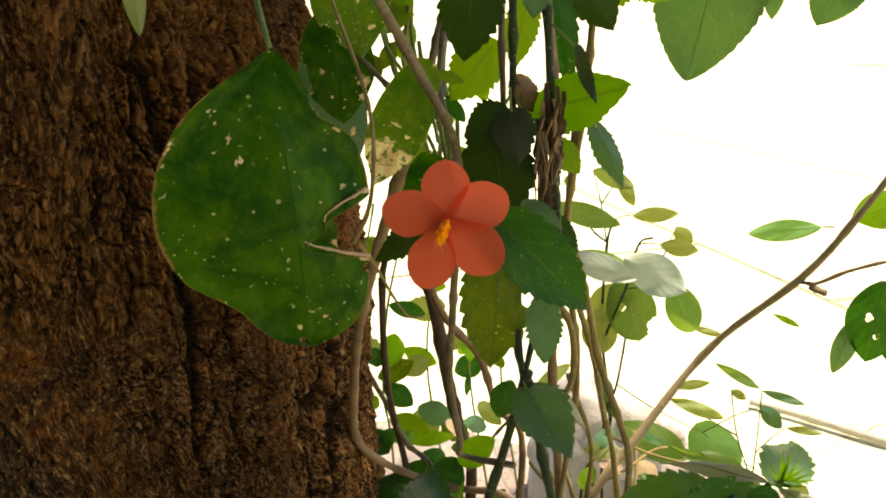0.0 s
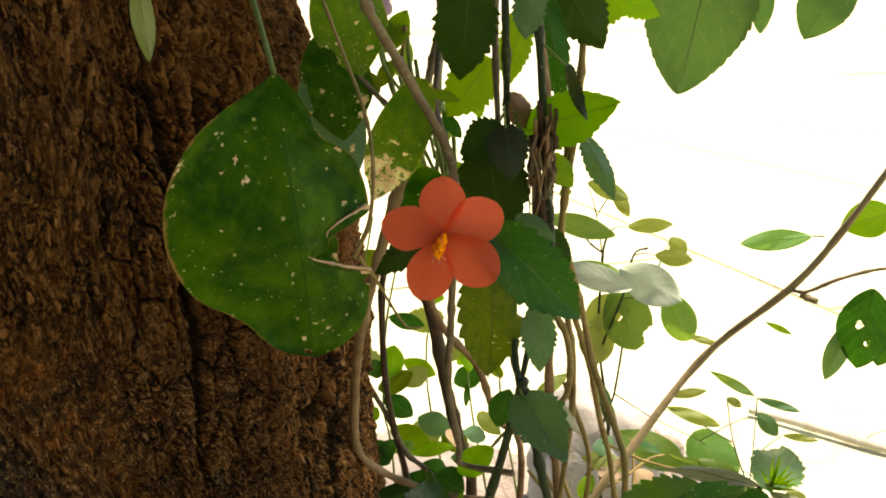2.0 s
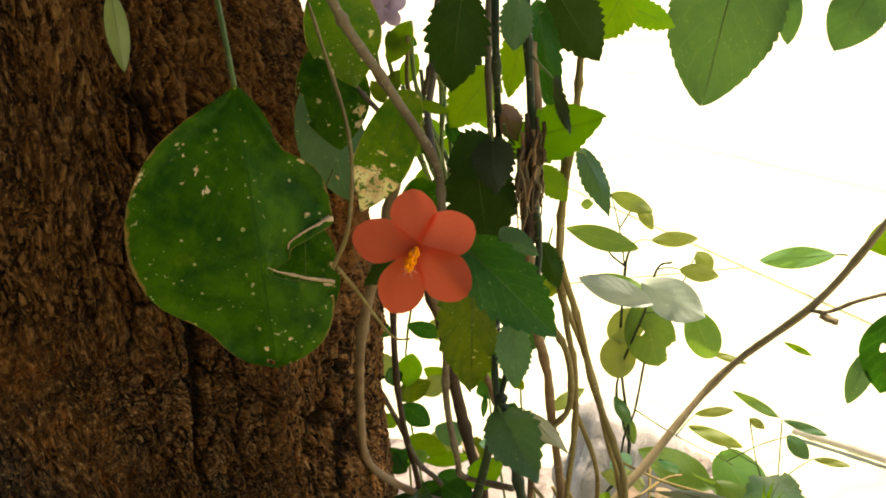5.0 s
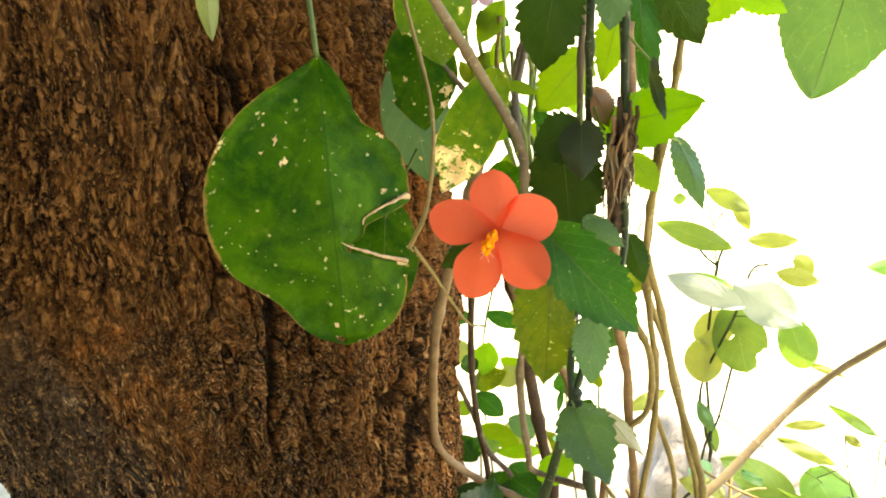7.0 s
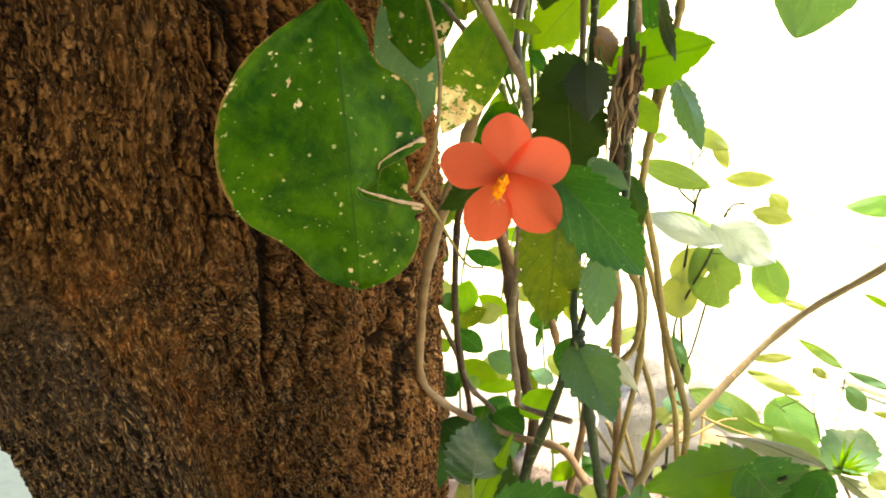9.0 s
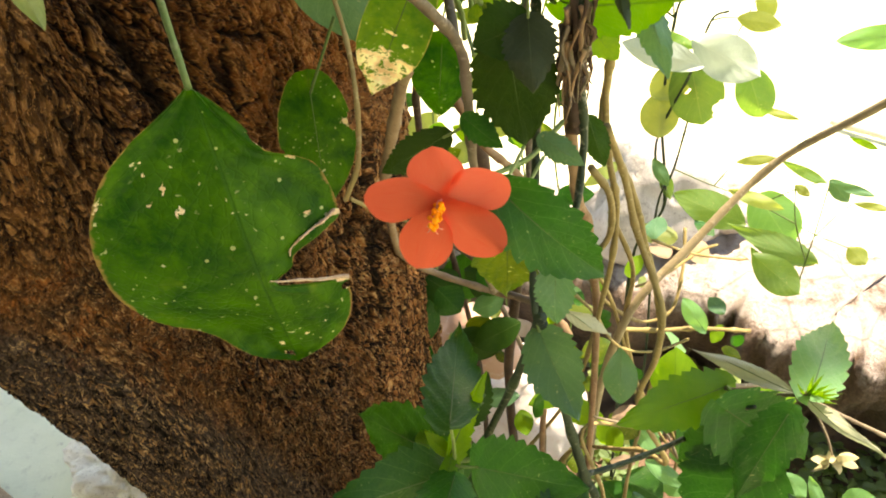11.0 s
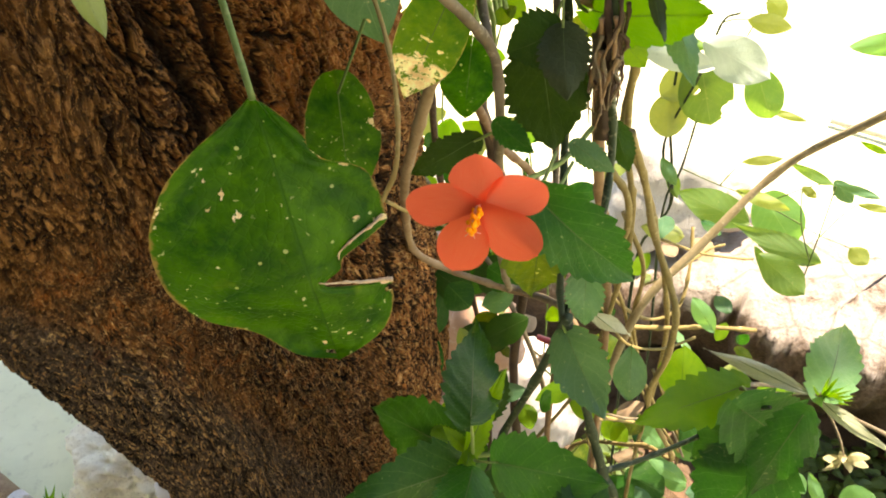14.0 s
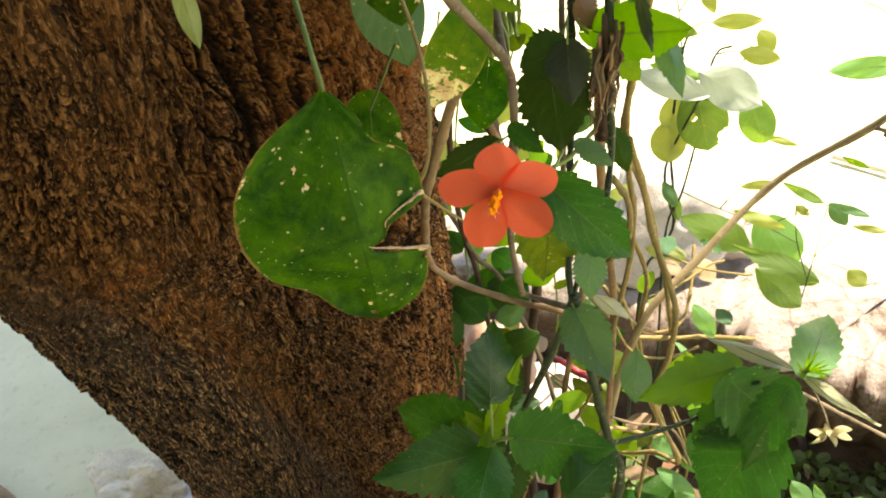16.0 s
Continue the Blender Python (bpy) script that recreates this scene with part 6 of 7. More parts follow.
leaf(low_plant, 'oval', LEAF_BACK, (0.0840, 0.5177, 0.4879), (0.0590, 0.5259, 0.4736), 0.0143, face=(0.34, -0.8, 0.6), rib=False, cols=5, rows=20)
leaf(low_plant, 'oval', LEAF_GREEN, (0.1557, 0.5235, 0.5848), (0.1684, 0.5060, 0.5847), 0.0130, face=(0.60, -0.8, 0.6), rib=False, cols=5, rows=20)
leaf(low_plant, 'oval', LEAF_GREEN, (0.1378, 0.4623, 0.3772), (0.1463, 0.4823, 0.3779), 0.0169, face=(-0.37, -0.8, 0.6), rib=False, cols=5, rows=20)
leaf(low_plant, 'oval', LEAF_GREEN, (0.1028, 0.5480, 0.4528), (0.0780, 0.5415, 0.4421), 0.0185, face=(0.19, -0.8, 0.6), rib=False, cols=5, rows=20)
leaf(low_plant, 'heart', LEAF_GREEN, (0.1189, 0.4887, 0.4394), (0.0887, 0.4988, 0.4378), 0.0168, face=(-0.17, -0.8, 0.6), rib=False, cols=5, rows=20)
leaf(low_plant, 'oval', LEAF_GREY, (0.0219, 0.3916, 0.5208), (-0.0088, 0.3880, 0.5175), 0.0160, face=(0.53, -0.8, 0.6), rib=False, cols=5, rows=20)
leaf(low_plant, 'oval', LEAF_BACK, (0.0804, 0.4964, 0.4270), (0.1003, 0.4972, 0.4213), 0.0121, face=(0.14, -0.8, 0.6), rib=False, cols=5, rows=20)
leaf(low_plant, 'oval', LEAF_DRY, (0.1290, 0.5353, 0.5525), (0.1387, 0.5162, 0.5524), 0.0197, face=(0.47, -0.8, 0.6), rib=False, cols=5, rows=20)
leaf(low_plant, 'oval', LEAF_GREY, (0.0588, 0.5335, 0.4631), (0.0884, 0.5366, 0.4647), 0.0174, face=(-0.07, -0.8, 0.6), rib=False, cols=5, rows=20)
leaf(low_plant, 'oval', LEAF_GREEN, (0.1005, 0.4753, 0.4532), (0.0789, 0.4908, 0.4433), 0.0175, face=(-0.45, -0.8, 0.6), rib=False, cols=5, rows=20)
leaf(low_plant, 'oval', LEAF_GREY, (0.1307, 0.3888, 0.3715), (0.1171, 0.4031, 0.3832), 0.0134, face=(-0.09, -0.8, 0.6), rib=False, cols=5, rows=20)
leaf(low_plant, 'oval', LEAF_LIT, (-0.0244, 0.4777, 0.4823), (-0.0168, 0.4942, 0.4849), 0.0119, face=(0.60, -0.8, 0.6), rib=False, cols=5, rows=20)
leaf(low_plant, 'oval', LEAF_GREEN, (0.1786, 0.3782, 0.3739), (0.1557, 0.3815, 0.3703), 0.0137, face=(0.02, -0.8, 0.6), rib=False, cols=5, rows=20)
leaf(low_plant, 'oval', LEAF_YELLOW, (0.1044, 0.5347, 0.3676), (0.0794, 0.5257, 0.3729), 0.0188, face=(0.35, -0.8, 0.6), rib=False, cols=5, rows=20)
leaf(low_plant, 'heart', LEAF_DRY, (0.0338, 0.5496, 0.3726), (0.0549, 0.5585, 0.3624), 0.0164, face=(0.53, -0.8, 0.6), rib=False, cols=5, rows=20)
leaf(low_plant, 'oval', LEAF_YELLOW, (-0.0037, 0.4559, 0.5357), (-0.0257, 0.4461, 0.5217), 0.0181, face=(-0.32, -0.8, 0.6), rib=False, cols=5, rows=20)
leaf(low_plant, 'oval', LEAF_GREEN, (0.1554, 0.4615, 0.4351), (0.1757, 0.4559, 0.4307), 0.0150, face=(-0.56, -0.8, 0.6), rib=False, cols=5, rows=20)
leaf(low_plant, 'oval', LEAF_GREEN, (-0.0238, 0.5508, 0.4200), (-0.0110, 0.5333, 0.4018), 0.0212, face=(0.21, -0.8, 0.6), rib=False, cols=5, rows=20)
leaf(low_plant, 'heart', LEAF_GREEN, (0.0680, 0.4804, 0.5317), (0.0582, 0.4926, 0.5406), 0.0117, face=(0.11, -0.8, 0.6), rib=False, cols=5, rows=20)
leaf(low_plant, 'oval', LEAF_LIT, (0.0843, 0.5498, 0.4761), (0.0933, 0.5649, 0.4833), 0.0111, face=(-0.16, -0.8, 0.6), rib=False, cols=5, rows=20)
leaf(low_plant, 'heart', LEAF_GREEN, (0.1551, 0.4109, 0.4723), (0.1518, 0.4231, 0.4805), 0.0134, face=(-0.04, -0.8, 0.6), rib=False, cols=5, rows=20)
leaf(low_plant, 'oval', LEAF_GREY, (0.0012, 0.4335, 0.5908), (0.0026, 0.4202, 0.5995), 0.0143, face=(-0.46, -0.8, 0.6), rib=False, cols=5, rows=20)
leaf(low_plant, 'oval', LEAF_BACK, (0.1299, 0.5525, 0.4852), (0.1254, 0.5648, 0.4831), 0.0115, face=(-0.39, -0.8, 0.6), rib=False, cols=5, rows=20)
leaf(low_plant, 'heart', LEAF_LIT, (-0.0285, 0.4916, 0.5971), (-0.0392, 0.4756, 0.6017), 0.0118, face=(0.24, -0.8, 0.6), rib=False, cols=5, rows=20)
leaf(low_plant, 'oval', LEAF_GREEN, (0.0702, 0.4373, 0.5527), (0.0870, 0.4308, 0.5585), 0.0101, face=(0.11, -0.8, 0.6), rib=False, cols=5, rows=20)
leaf(low_plant, 'oval', LEAF_LIT, (0.1780, 0.4687, 0.5235), (0.1698, 0.4586, 0.5129), 0.0104, face=(-0.47, -0.8, 0.6), rib=False, cols=5, rows=20)
leaf(low_plant, 'heart', LEAF_GREEN, (0.0333, 0.3858, 0.5237), (0.0370, 0.3683, 0.5313), 0.0167, face=(-0.33, -0.8, 0.6), rib=False, cols=5, rows=20)
leaf(low_plant, 'oval', LEAF_PALE, (0.1342, 0.4397, 0.5306), (0.1431, 0.4587, 0.5127), 0.0227, face=(-0.47, -0.8, 0.6), rib=False, cols=5, rows=20)
leaf(low_plant, 'oval', LEAF_YELLOW, (0.0964, 0.4648, 0.5008), (0.0703, 0.4508, 0.4993), 0.0227, face=(-0.06, -0.8, 0.6), rib=False, cols=5, rows=20)
leaf(low_plant, 'oval', LEAF_GREY, (0.0017, 0.3734, 0.3752), (0.0046, 0.3614, 0.3800), 0.0094, face=(0.49, -0.8, 0.6), rib=False, cols=5, rows=20)
leaf(low_plant, 'heart', LEAF_GREEN, (0.0234, 0.5401, 0.5576), (0.0001, 0.5447, 0.5538), 0.0165, face=(-0.55, -0.8, 0.6), rib=False, cols=5, rows=20)
leaf(low_plant, 'oval', LEAF_GREY, (0.1617, 0.4062, 0.3737), (0.1837, 0.4170, 0.3663), 0.0156, face=(-0.08, -0.8, 0.6), rib=False, cols=5, rows=20)
leaf(low_plant, 'oval', LEAF_GREY, (0.1624, 0.4234, 0.5805), (0.1533, 0.4377, 0.5838), 0.0119, face=(0.19, -0.8, 0.6), rib=False, cols=5, rows=20)
leaf(low_plant, 'heart', LEAF_GREEN, (0.0524, 0.5555, 0.5845), (0.0802, 0.5579, 0.5831), 0.0186, face=(0.44, -0.8, 0.6), rib=False, cols=5, rows=20)
leaf(low_plant, 'oval', LEAF_GREY, (0.1850, 0.5434, 0.3748), (0.1870, 0.5229, 0.3693), 0.0185, face=(0.44, -0.8, 0.6), rib=False, cols=5, rows=20)
leaf(low_plant, 'oval', LEAF_BACK, (0.1324, 0.4761, 0.3631), (0.1008, 0.4782, 0.3591), 0.0194, face=(-0.24, -0.8, 0.6), rib=False, cols=5, rows=20)
leaf(low_plant, 'oval', LEAF_LIT, (-0.0202, 0.3640, 0.5353), (-0.0410, 0.3633, 0.5292), 0.0119, face=(-0.05, -0.8, 0.6), rib=False, cols=5, rows=20)
leaf(low_plant, 'oval', LEAF_LIT, (0.1913, 0.4629, 0.5931), (0.2047, 0.4487, 0.5923), 0.0166, face=(0.22, -0.8, 0.6), rib=False, cols=5, rows=20)
leaf(low_plant, 'oval', LEAF_DRY, (0.1028, 0.4473, 0.3620), (0.1295, 0.4540, 0.3472), 0.0160, face=(-0.19, -0.8, 0.6), rib=False, cols=5, rows=20)
leaf(low_plant, 'oval', LEAF_LIT, (0.0205, 0.4696, 0.4027), (0.0259, 0.4468, 0.3962), 0.0186, face=(-0.09, -0.8, 0.6), rib=False, cols=5, rows=20)
leaf(low_plant, 'oval', LEAF_BACK, (0.1561, 0.3975, 0.5497), (0.1684, 0.3817, 0.5573), 0.0173, face=(0.24, -0.8, 0.6), rib=False, cols=5, rows=20)
leaf(low_plant, 'heart', LEAF_LIT, (0.1059, 0.5310, 0.3911), (0.1282, 0.5459, 0.3770), 0.0182, face=(0.17, -0.8, 0.6), rib=False, cols=5, rows=20)
leaf(low_plant, 'heart', LEAF_DRY, (0.0243, 0.3641, 0.3725), (0.0013, 0.3493, 0.3775), 0.0214, face=(-0.03, -0.8, 0.6), rib=False, cols=5, rows=20)
leaf(low_plant, 'oval', LEAF_YELLOW, (-0.0211, 0.4224, 0.4744), (-0.0062, 0.4298, 0.4749), 0.0125, face=(-0.46, -0.8, 0.6), rib=False, cols=5, rows=20)
leaf(low_plant, 'oval', LEAF_GREEN, (0.0405, 0.3787, 0.4518), (0.0280, 0.3713, 0.4440), 0.0098, face=(-0.46, -0.8, 0.6), rib=False, cols=5, rows=20)
leaf(low_plant, 'oval', LEAF_DRY, (0.0279, 0.5482, 0.4364), (0.0119, 0.5313, 0.4405), 0.0202, face=(-0.46, -0.8, 0.6), rib=False, cols=5, rows=20)
leaf(low_plant, 'heart', LEAF_PALE, (0.1627, 0.4199, 0.3619), (0.1431, 0.4285, 0.3618), 0.0161, face=(-0.24, -0.8, 0.6), rib=False, cols=5, rows=20)
leaf(low_plant, 'oval', LEAF_YELLOW, (0.0712, 0.4466, 0.3859), (0.0703, 0.4259, 0.3722), 0.0192, face=(0.03, -0.8, 0.6), rib=False, cols=5, rows=20)
leaf(low_plant, 'oval', LEAF_GREY, (0.0194, 0.3761, 0.3979), (0.0294, 0.3898, 0.4065), 0.0131, face=(-0.14, -0.8, 0.6), rib=False, cols=5, rows=20)
leaf(low_plant, 'heart', LEAF_LIT, (0.0547, 0.3957, 0.5240), (0.0278, 0.3872, 0.5134), 0.0170, face=(0.35, -0.8, 0.6), rib=False, cols=5, rows=20)
leaf(low_plant, 'oval', LEAF_LIT, (0.1568, 0.4260, 0.4491), (0.1873, 0.4338, 0.4518), 0.0161, face=(0.45, -0.8, 0.6), rib=False, cols=5, rows=20)
leaf(vine, 'oval', LEAF_LIT, (-0.0127, 0.3600, 0.9029), (-0.0197, 0.3550, 0.8870), 0.0093, rib=False)
leaf(vine, 'oval', LEAF_LIT, (0.0009, 0.3600, 0.9030), (0.0102, 0.3550, 0.9133), 0.0091, rib=False)
leaf(vine, 'oval', LEAF_LIT, (0.0015, 0.3600, 0.8613), (-0.0095, 0.3550, 0.8711), 0.0067, rib=False)
leaf(vine, 'oval', LEAF_YELLOW, (-0.0208, 0.3600, 0.8948), (-0.0294, 0.3550, 0.8814), 0.0083, rib=False)
leaf(vine, 'oval', LEAF_LIT, (-0.0023, 0.3600, 0.8513), (0.0075, 0.3550, 0.8621), 0.0084, rib=False)
leaf(vine, 'oval', LEAF_LIT, (-0.0158, 0.3600, 0.8275), (-0.0085, 0.3550, 0.8461), 0.0074, rib=False)
leaf(vine, 'oval', LEAF_YELLOW, (-0.0288, 0.3600, 0.8783), (-0.0352, 0.3550, 0.8893), 0.0078, rib=False)
leaf(vine, 'oval', LEAF_GREEN, (-0.0085, 0.3600, 0.8279), (-0.0012, 0.3550, 0.8408), 0.0074, rib=False)
leaf(vine, 'oval', LEAF_LIT, (0.0184, 0.3600, 0.8796), (0.0222, 0.3550, 0.8667), 0.0082, rib=False)
leaf(vine, 'oval', LEAF_GREEN, (-0.0241, 0.3600, 0.9132), (-0.0122, 0.3550, 0.9068), 0.0071, rib=False)
stem(vine, STEM_LIGHT, 0.0010, 0.0012, (-0.0097, 0.3500, 0.8952), (-0.0061, 0.3500, 0.8716), (0.0031, 0.3500, 0.8502), (0.0055, 0.3500, 0.8279))
stem(vine, STEM_LIGHT, 0.0010, 0.0010, (0.0008, 0.3400, 0.8931), (0.0015, 0.3400, 0.8675), (0.0005, 0.3400, 0.8407))
stem(vine, STEM_LIGHT, 0.0012, 0.0012, (-0.0280, 0.3600, 0.9027), (-0.0201, 0.3600, 0.8731), (-0.0091, 0.3600, 0.8425), (-0.0053, 0.3600, 0.8192))
stem(vine, STEM_GREY, 0.0016, 0.0018, (0.0054, 0.3000, 0.9141), (0.0015, 0.3000, 0.8988), (-0.0012, 0.3000, 0.8864))
stem(vine, STEM_GREY, 0.0012, 0.0012, (-0.0302, 0.2900, 0.8918), (-0.0243, 0.2900, 0.8853), (-0.0162, 0.2850, 0.8780))
leaf(low_plant, 'oval', LEAF_BACK, (-0.0924, 0.6804, 0.4750), (-0.1013, 0.6945, 0.4764), 0.0168, face=(-0.01, -0.9, 0.4), rib=False, cols=5, rows=20)
leaf(low_plant, 'heart', LEAF_GREEN, (0.0642, 0.6218, 0.6410), (0.0481, 0.6055, 0.6525), 0.0260, face=(-0.48, -0.9, 0.4), rib=False, cols=5, rows=20)
leaf(low_plant, 'hib', LEAF_YELLOW, (-0.0630, 0.5594, 0.7105), (-0.0864, 0.5615, 0.7012), 0.0136, face=(-0.07, -0.9, 0.4), rib=False, cols=5, rows=20)
leaf(low_plant, 'hib', LEAF_BACK, (-0.0112, 0.6293, 0.6504), (-0.0496, 0.6250, 0.6469), 0.0235, face=(-0.23, -0.9, 0.4), rib=False, cols=5, rows=20)
leaf(low_plant, 'heart', LEAF_BACK, (0.0268, 0.5689, 0.5809), (0.0442, 0.5619, 0.5665), 0.0154, face=(0.12, -0.9, 0.4), rib=False, cols=5, rows=20)
leaf(low_plant, 'heart', LEAF_BACK, (-0.0959, 0.6666, 0.5177), (-0.1186, 0.6589, 0.5296), 0.0189, face=(-0.49, -0.9, 0.4), rib=False, cols=5, rows=20)
leaf(low_plant, 'hib', LEAF_GREEN, (-0.0705, 0.5769, 0.7110), (-0.0626, 0.5672, 0.7029), 0.0134, face=(-0.40, -0.9, 0.4), rib=False, cols=5, rows=20)
leaf(low_plant, 'hib', LEAF_BACK, (-0.0343, 0.6391, 0.4701), (-0.0213, 0.6287, 0.4453), 0.0175, face=(0.15, -0.9, 0.4), rib=False, cols=5, rows=20)
leaf(low_plant, 'oval', LEAF_YELLOW, (0.0437, 0.6213, 0.6067), (0.0345, 0.6385, 0.5889), 0.0248, face=(-0.09, -0.9, 0.4), rib=False, cols=5, rows=20)
leaf(low_plant, 'hib', LEAF_BACK, (-0.0877, 0.5801, 0.7460), (-0.1014, 0.5629, 0.7545), 0.0272, face=(0.48, -0.9, 0.4), rib=False, cols=5, rows=20)
leaf(low_plant, 'heart', LEAF_BACK, (-0.0742, 0.6992, 0.5748), (-0.0961, 0.6961, 0.5688), 0.0154, face=(-0.27, -0.9, 0.4), rib=False, cols=5, rows=20)
leaf(low_plant, 'heart', LEAF_BACK, (-0.0373, 0.5988, 0.5404), (-0.0100, 0.5872, 0.5568), 0.0289, face=(-0.22, -0.9, 0.4), rib=False, cols=5, rows=20)
leaf(low_plant, 'oval', LEAF_GREEN, (0.0311, 0.6867, 0.5684), (-0.0009, 0.6877, 0.5526), 0.0256, face=(0.36, -0.9, 0.4), rib=False, cols=5, rows=20)
leaf(low_plant, 'oval', LEAF_LIT, (-0.0469, 0.6261, 0.6078), (-0.0157, 0.6206, 0.5947), 0.0179, face=(-0.45, -0.9, 0.4), rib=False, cols=5, rows=20)
leaf(low_plant, 'hib', LEAF_YELLOW, (0.0789, 0.6898, 0.6715), (0.0456, 0.6983, 0.6721), 0.0230, face=(-0.48, -0.9, 0.4), rib=False, cols=5, rows=20)
leaf(low_plant, 'oval', LEAF_BACK, (0.0600, 0.6005, 0.6801), (0.0545, 0.6141, 0.6814), 0.0182, face=(-0.46, -0.9, 0.4), rib=False, cols=5, rows=20)
leaf(low_plant, 'heart', LEAF_BACK, (-0.0369, 0.6987, 0.7484), (-0.0588, 0.7060, 0.7515), 0.0187, face=(0.12, -0.9, 0.4), rib=False, cols=5, rows=20)
leaf(low_plant, 'hib', LEAF_BACK, (-0.0849, 0.5999, 0.6291), (-0.0605, 0.6043, 0.6054), 0.0194, face=(0.27, -0.9, 0.4), rib=False, cols=5, rows=20)
leaf(low_plant, 'hib', LEAF_GREEN, (-0.0864, 0.5743, 0.4504), (-0.0980, 0.5659, 0.4422), 0.0124, face=(0.46, -0.9, 0.4), rib=False, cols=5, rows=20)
leaf(low_plant, 'heart', LEAF_BACK, (-0.0951, 0.5867, 0.4537), (-0.0906, 0.6006, 0.4502), 0.0160, face=(0.13, -0.9, 0.4), rib=False, cols=5, rows=20)
leaf(low_plant, 'heart', LEAF_BACK, (-0.0566, 0.6342, 0.5062), (-0.0479, 0.6184, 0.5195), 0.0199, face=(0.50, -0.9, 0.4), rib=False, cols=5, rows=20)
leaf(low_plant, 'hib', LEAF_LIT, (0.0166, 0.5670, 0.6469), (0.0172, 0.5564, 0.6288), 0.0170, face=(0.45, -0.9, 0.4), rib=False, cols=5, rows=20)
leaf(low_plant, 'oval', LEAF_GREEN, (-0.0983, 0.5792, 0.5471), (-0.1049, 0.5983, 0.5491), 0.0261, face=(-0.57, -0.9, 0.4), rib=False, cols=5, rows=20)
leaf(low_plant, 'oval', LEAF_LIT, (0.0202, 0.6556, 0.6041), (0.0043, 0.6562, 0.5887), 0.0154, face=(0.42, -0.9, 0.4), rib=False, cols=5, rows=20)
leaf(low_plant, 'oval', LEAF_YELLOW, (-0.0150, 0.6450, 0.4355), (-0.0487, 0.6473, 0.4132), 0.0229, face=(-0.15, -0.9, 0.4), rib=False, cols=5, rows=20)
leaf(low_plant, 'heart', LEAF_YELLOW, (-0.0211, 0.6546, 0.6993), (-0.0420, 0.6494, 0.7038), 0.0139, face=(-0.50, -0.9, 0.4), rib=False, cols=5, rows=20)
leaf(low_plant, 'hib', LEAF_BACK, (-0.0087, 0.5695, 0.6410), (0.0124, 0.5657, 0.6421), 0.0142, face=(-0.28, -0.9, 0.4), rib=False, cols=5, rows=20)
leaf(low_plant, 'oval', LEAF_LIT, (-0.0203, 0.6743, 0.7020), (-0.0291, 0.6579, 0.7006), 0.0181, face=(0.31, -0.9, 0.4), rib=False, cols=5, rows=20)
leaf(low_plant, 'hib', LEAF_YELLOW, (-0.0094, 0.6792, 0.5005), (0.0164, 0.6686, 0.4844), 0.0263, face=(-0.05, -0.9, 0.4), rib=False, cols=5, rows=20)
leaf(low_plant, 'oval', LEAF_LIT, (-0.0278, 0.6363, 0.6717), (-0.0062, 0.6351, 0.6672), 0.0143, face=(-0.08, -0.9, 0.4), rib=False, cols=5, rows=20)
leaf(low_plant, 'hib', LEAF_YELLOW, (-0.0345, 0.6350, 0.4496), (-0.0489, 0.6508, 0.4537), 0.0212, face=(-0.40, -0.9, 0.4), rib=False, cols=5, rows=20)
leaf(low_plant, 'oval', LEAF_BACK, (-0.0194, 0.5659, 0.6273), (-0.0413, 0.5561, 0.6176), 0.0185, face=(-0.30, -0.9, 0.4), rib=False, cols=5, rows=20)
leaf(low_plant, 'hib', LEAF_YELLOW, (-0.0942, 0.6337, 0.7027), (-0.0564, 0.6350, 0.7073), 0.0226, face=(0.53, -0.9, 0.4), rib=False, cols=5, rows=20)
leaf(low_plant, 'oval', LEAF_YELLOW, (0.0511, 0.5923, 0.4791), (0.0341, 0.5900, 0.4659), 0.0112, face=(0.56, -0.9, 0.4), rib=False, cols=5, rows=20)
stem(low_plant, STEM_LIGHT, 0.0012, 0.0008, (-0.080, 0.62, 0.12), (-0.070, 0.62, 0.4), (-0.095, 0.63, 0.6), (-0.070, 0.62, 0.75))
stem(low_plant, STEM_LIGHT, 0.0012, 0.0008, (-0.050, 0.62, 0.12), (-0.040, 0.62, 0.4), (-0.065, 0.63, 0.6), (-0.040, 0.62, 0.75))
stem(low_plant, STEM_LIGHT, 0.0012, 0.0008, (-0.010, 0.62, 0.12), (0.000, 0.62, 0.4), (-0.025, 0.63, 0.6), (0.000, 0.62, 0.75))
stem(low_plant, STEM_LIGHT, 0.0012, 0.0008, (0.030, 0.62, 0.12), (0.040, 0.62, 0.4), (0.015, 0.63, 0.6), (0.040, 0.62, 0.75))
stem(low_plant, STEM_LIGHT, 0.0012, 0.0008, (0.060, 0.62, 0.12), (0.070, 0.62, 0.4), (0.045, 0.63, 0.6), (0.070, 0.62, 0.75))

# light green shoots between the stems
stem(vine, STEM_LIGHT, 0.0011, 0.0009, (-0.0157, 0.3300, 0.8882), (-0.0113, 0.3500, 0.8633), (0.0003, 0.3300, 0.8424))
stem(vine, STEM_LIGHT, 0.0011, 0.0009, (0.0006, 0.3300, 0.8959), (0.0034, 0.3500, 0.8719), (0.0082, 0.3300, 0.8428))
stem(vine, STEM_LIGHT, 0.0011, 0.0009, (0.0102, 0.3300, 0.9032), (0.0080, 0.3500, 0.8773), (0.0097, 0.3300, 0.8482))
stem(vine, STEM_LIGHT, 0.0011, 0.0009, (-0.0067, 0.3300, 0.8527), (-0.0016, 0.3500, 0.8303), (0.0052, 0.3300, 0.8211))
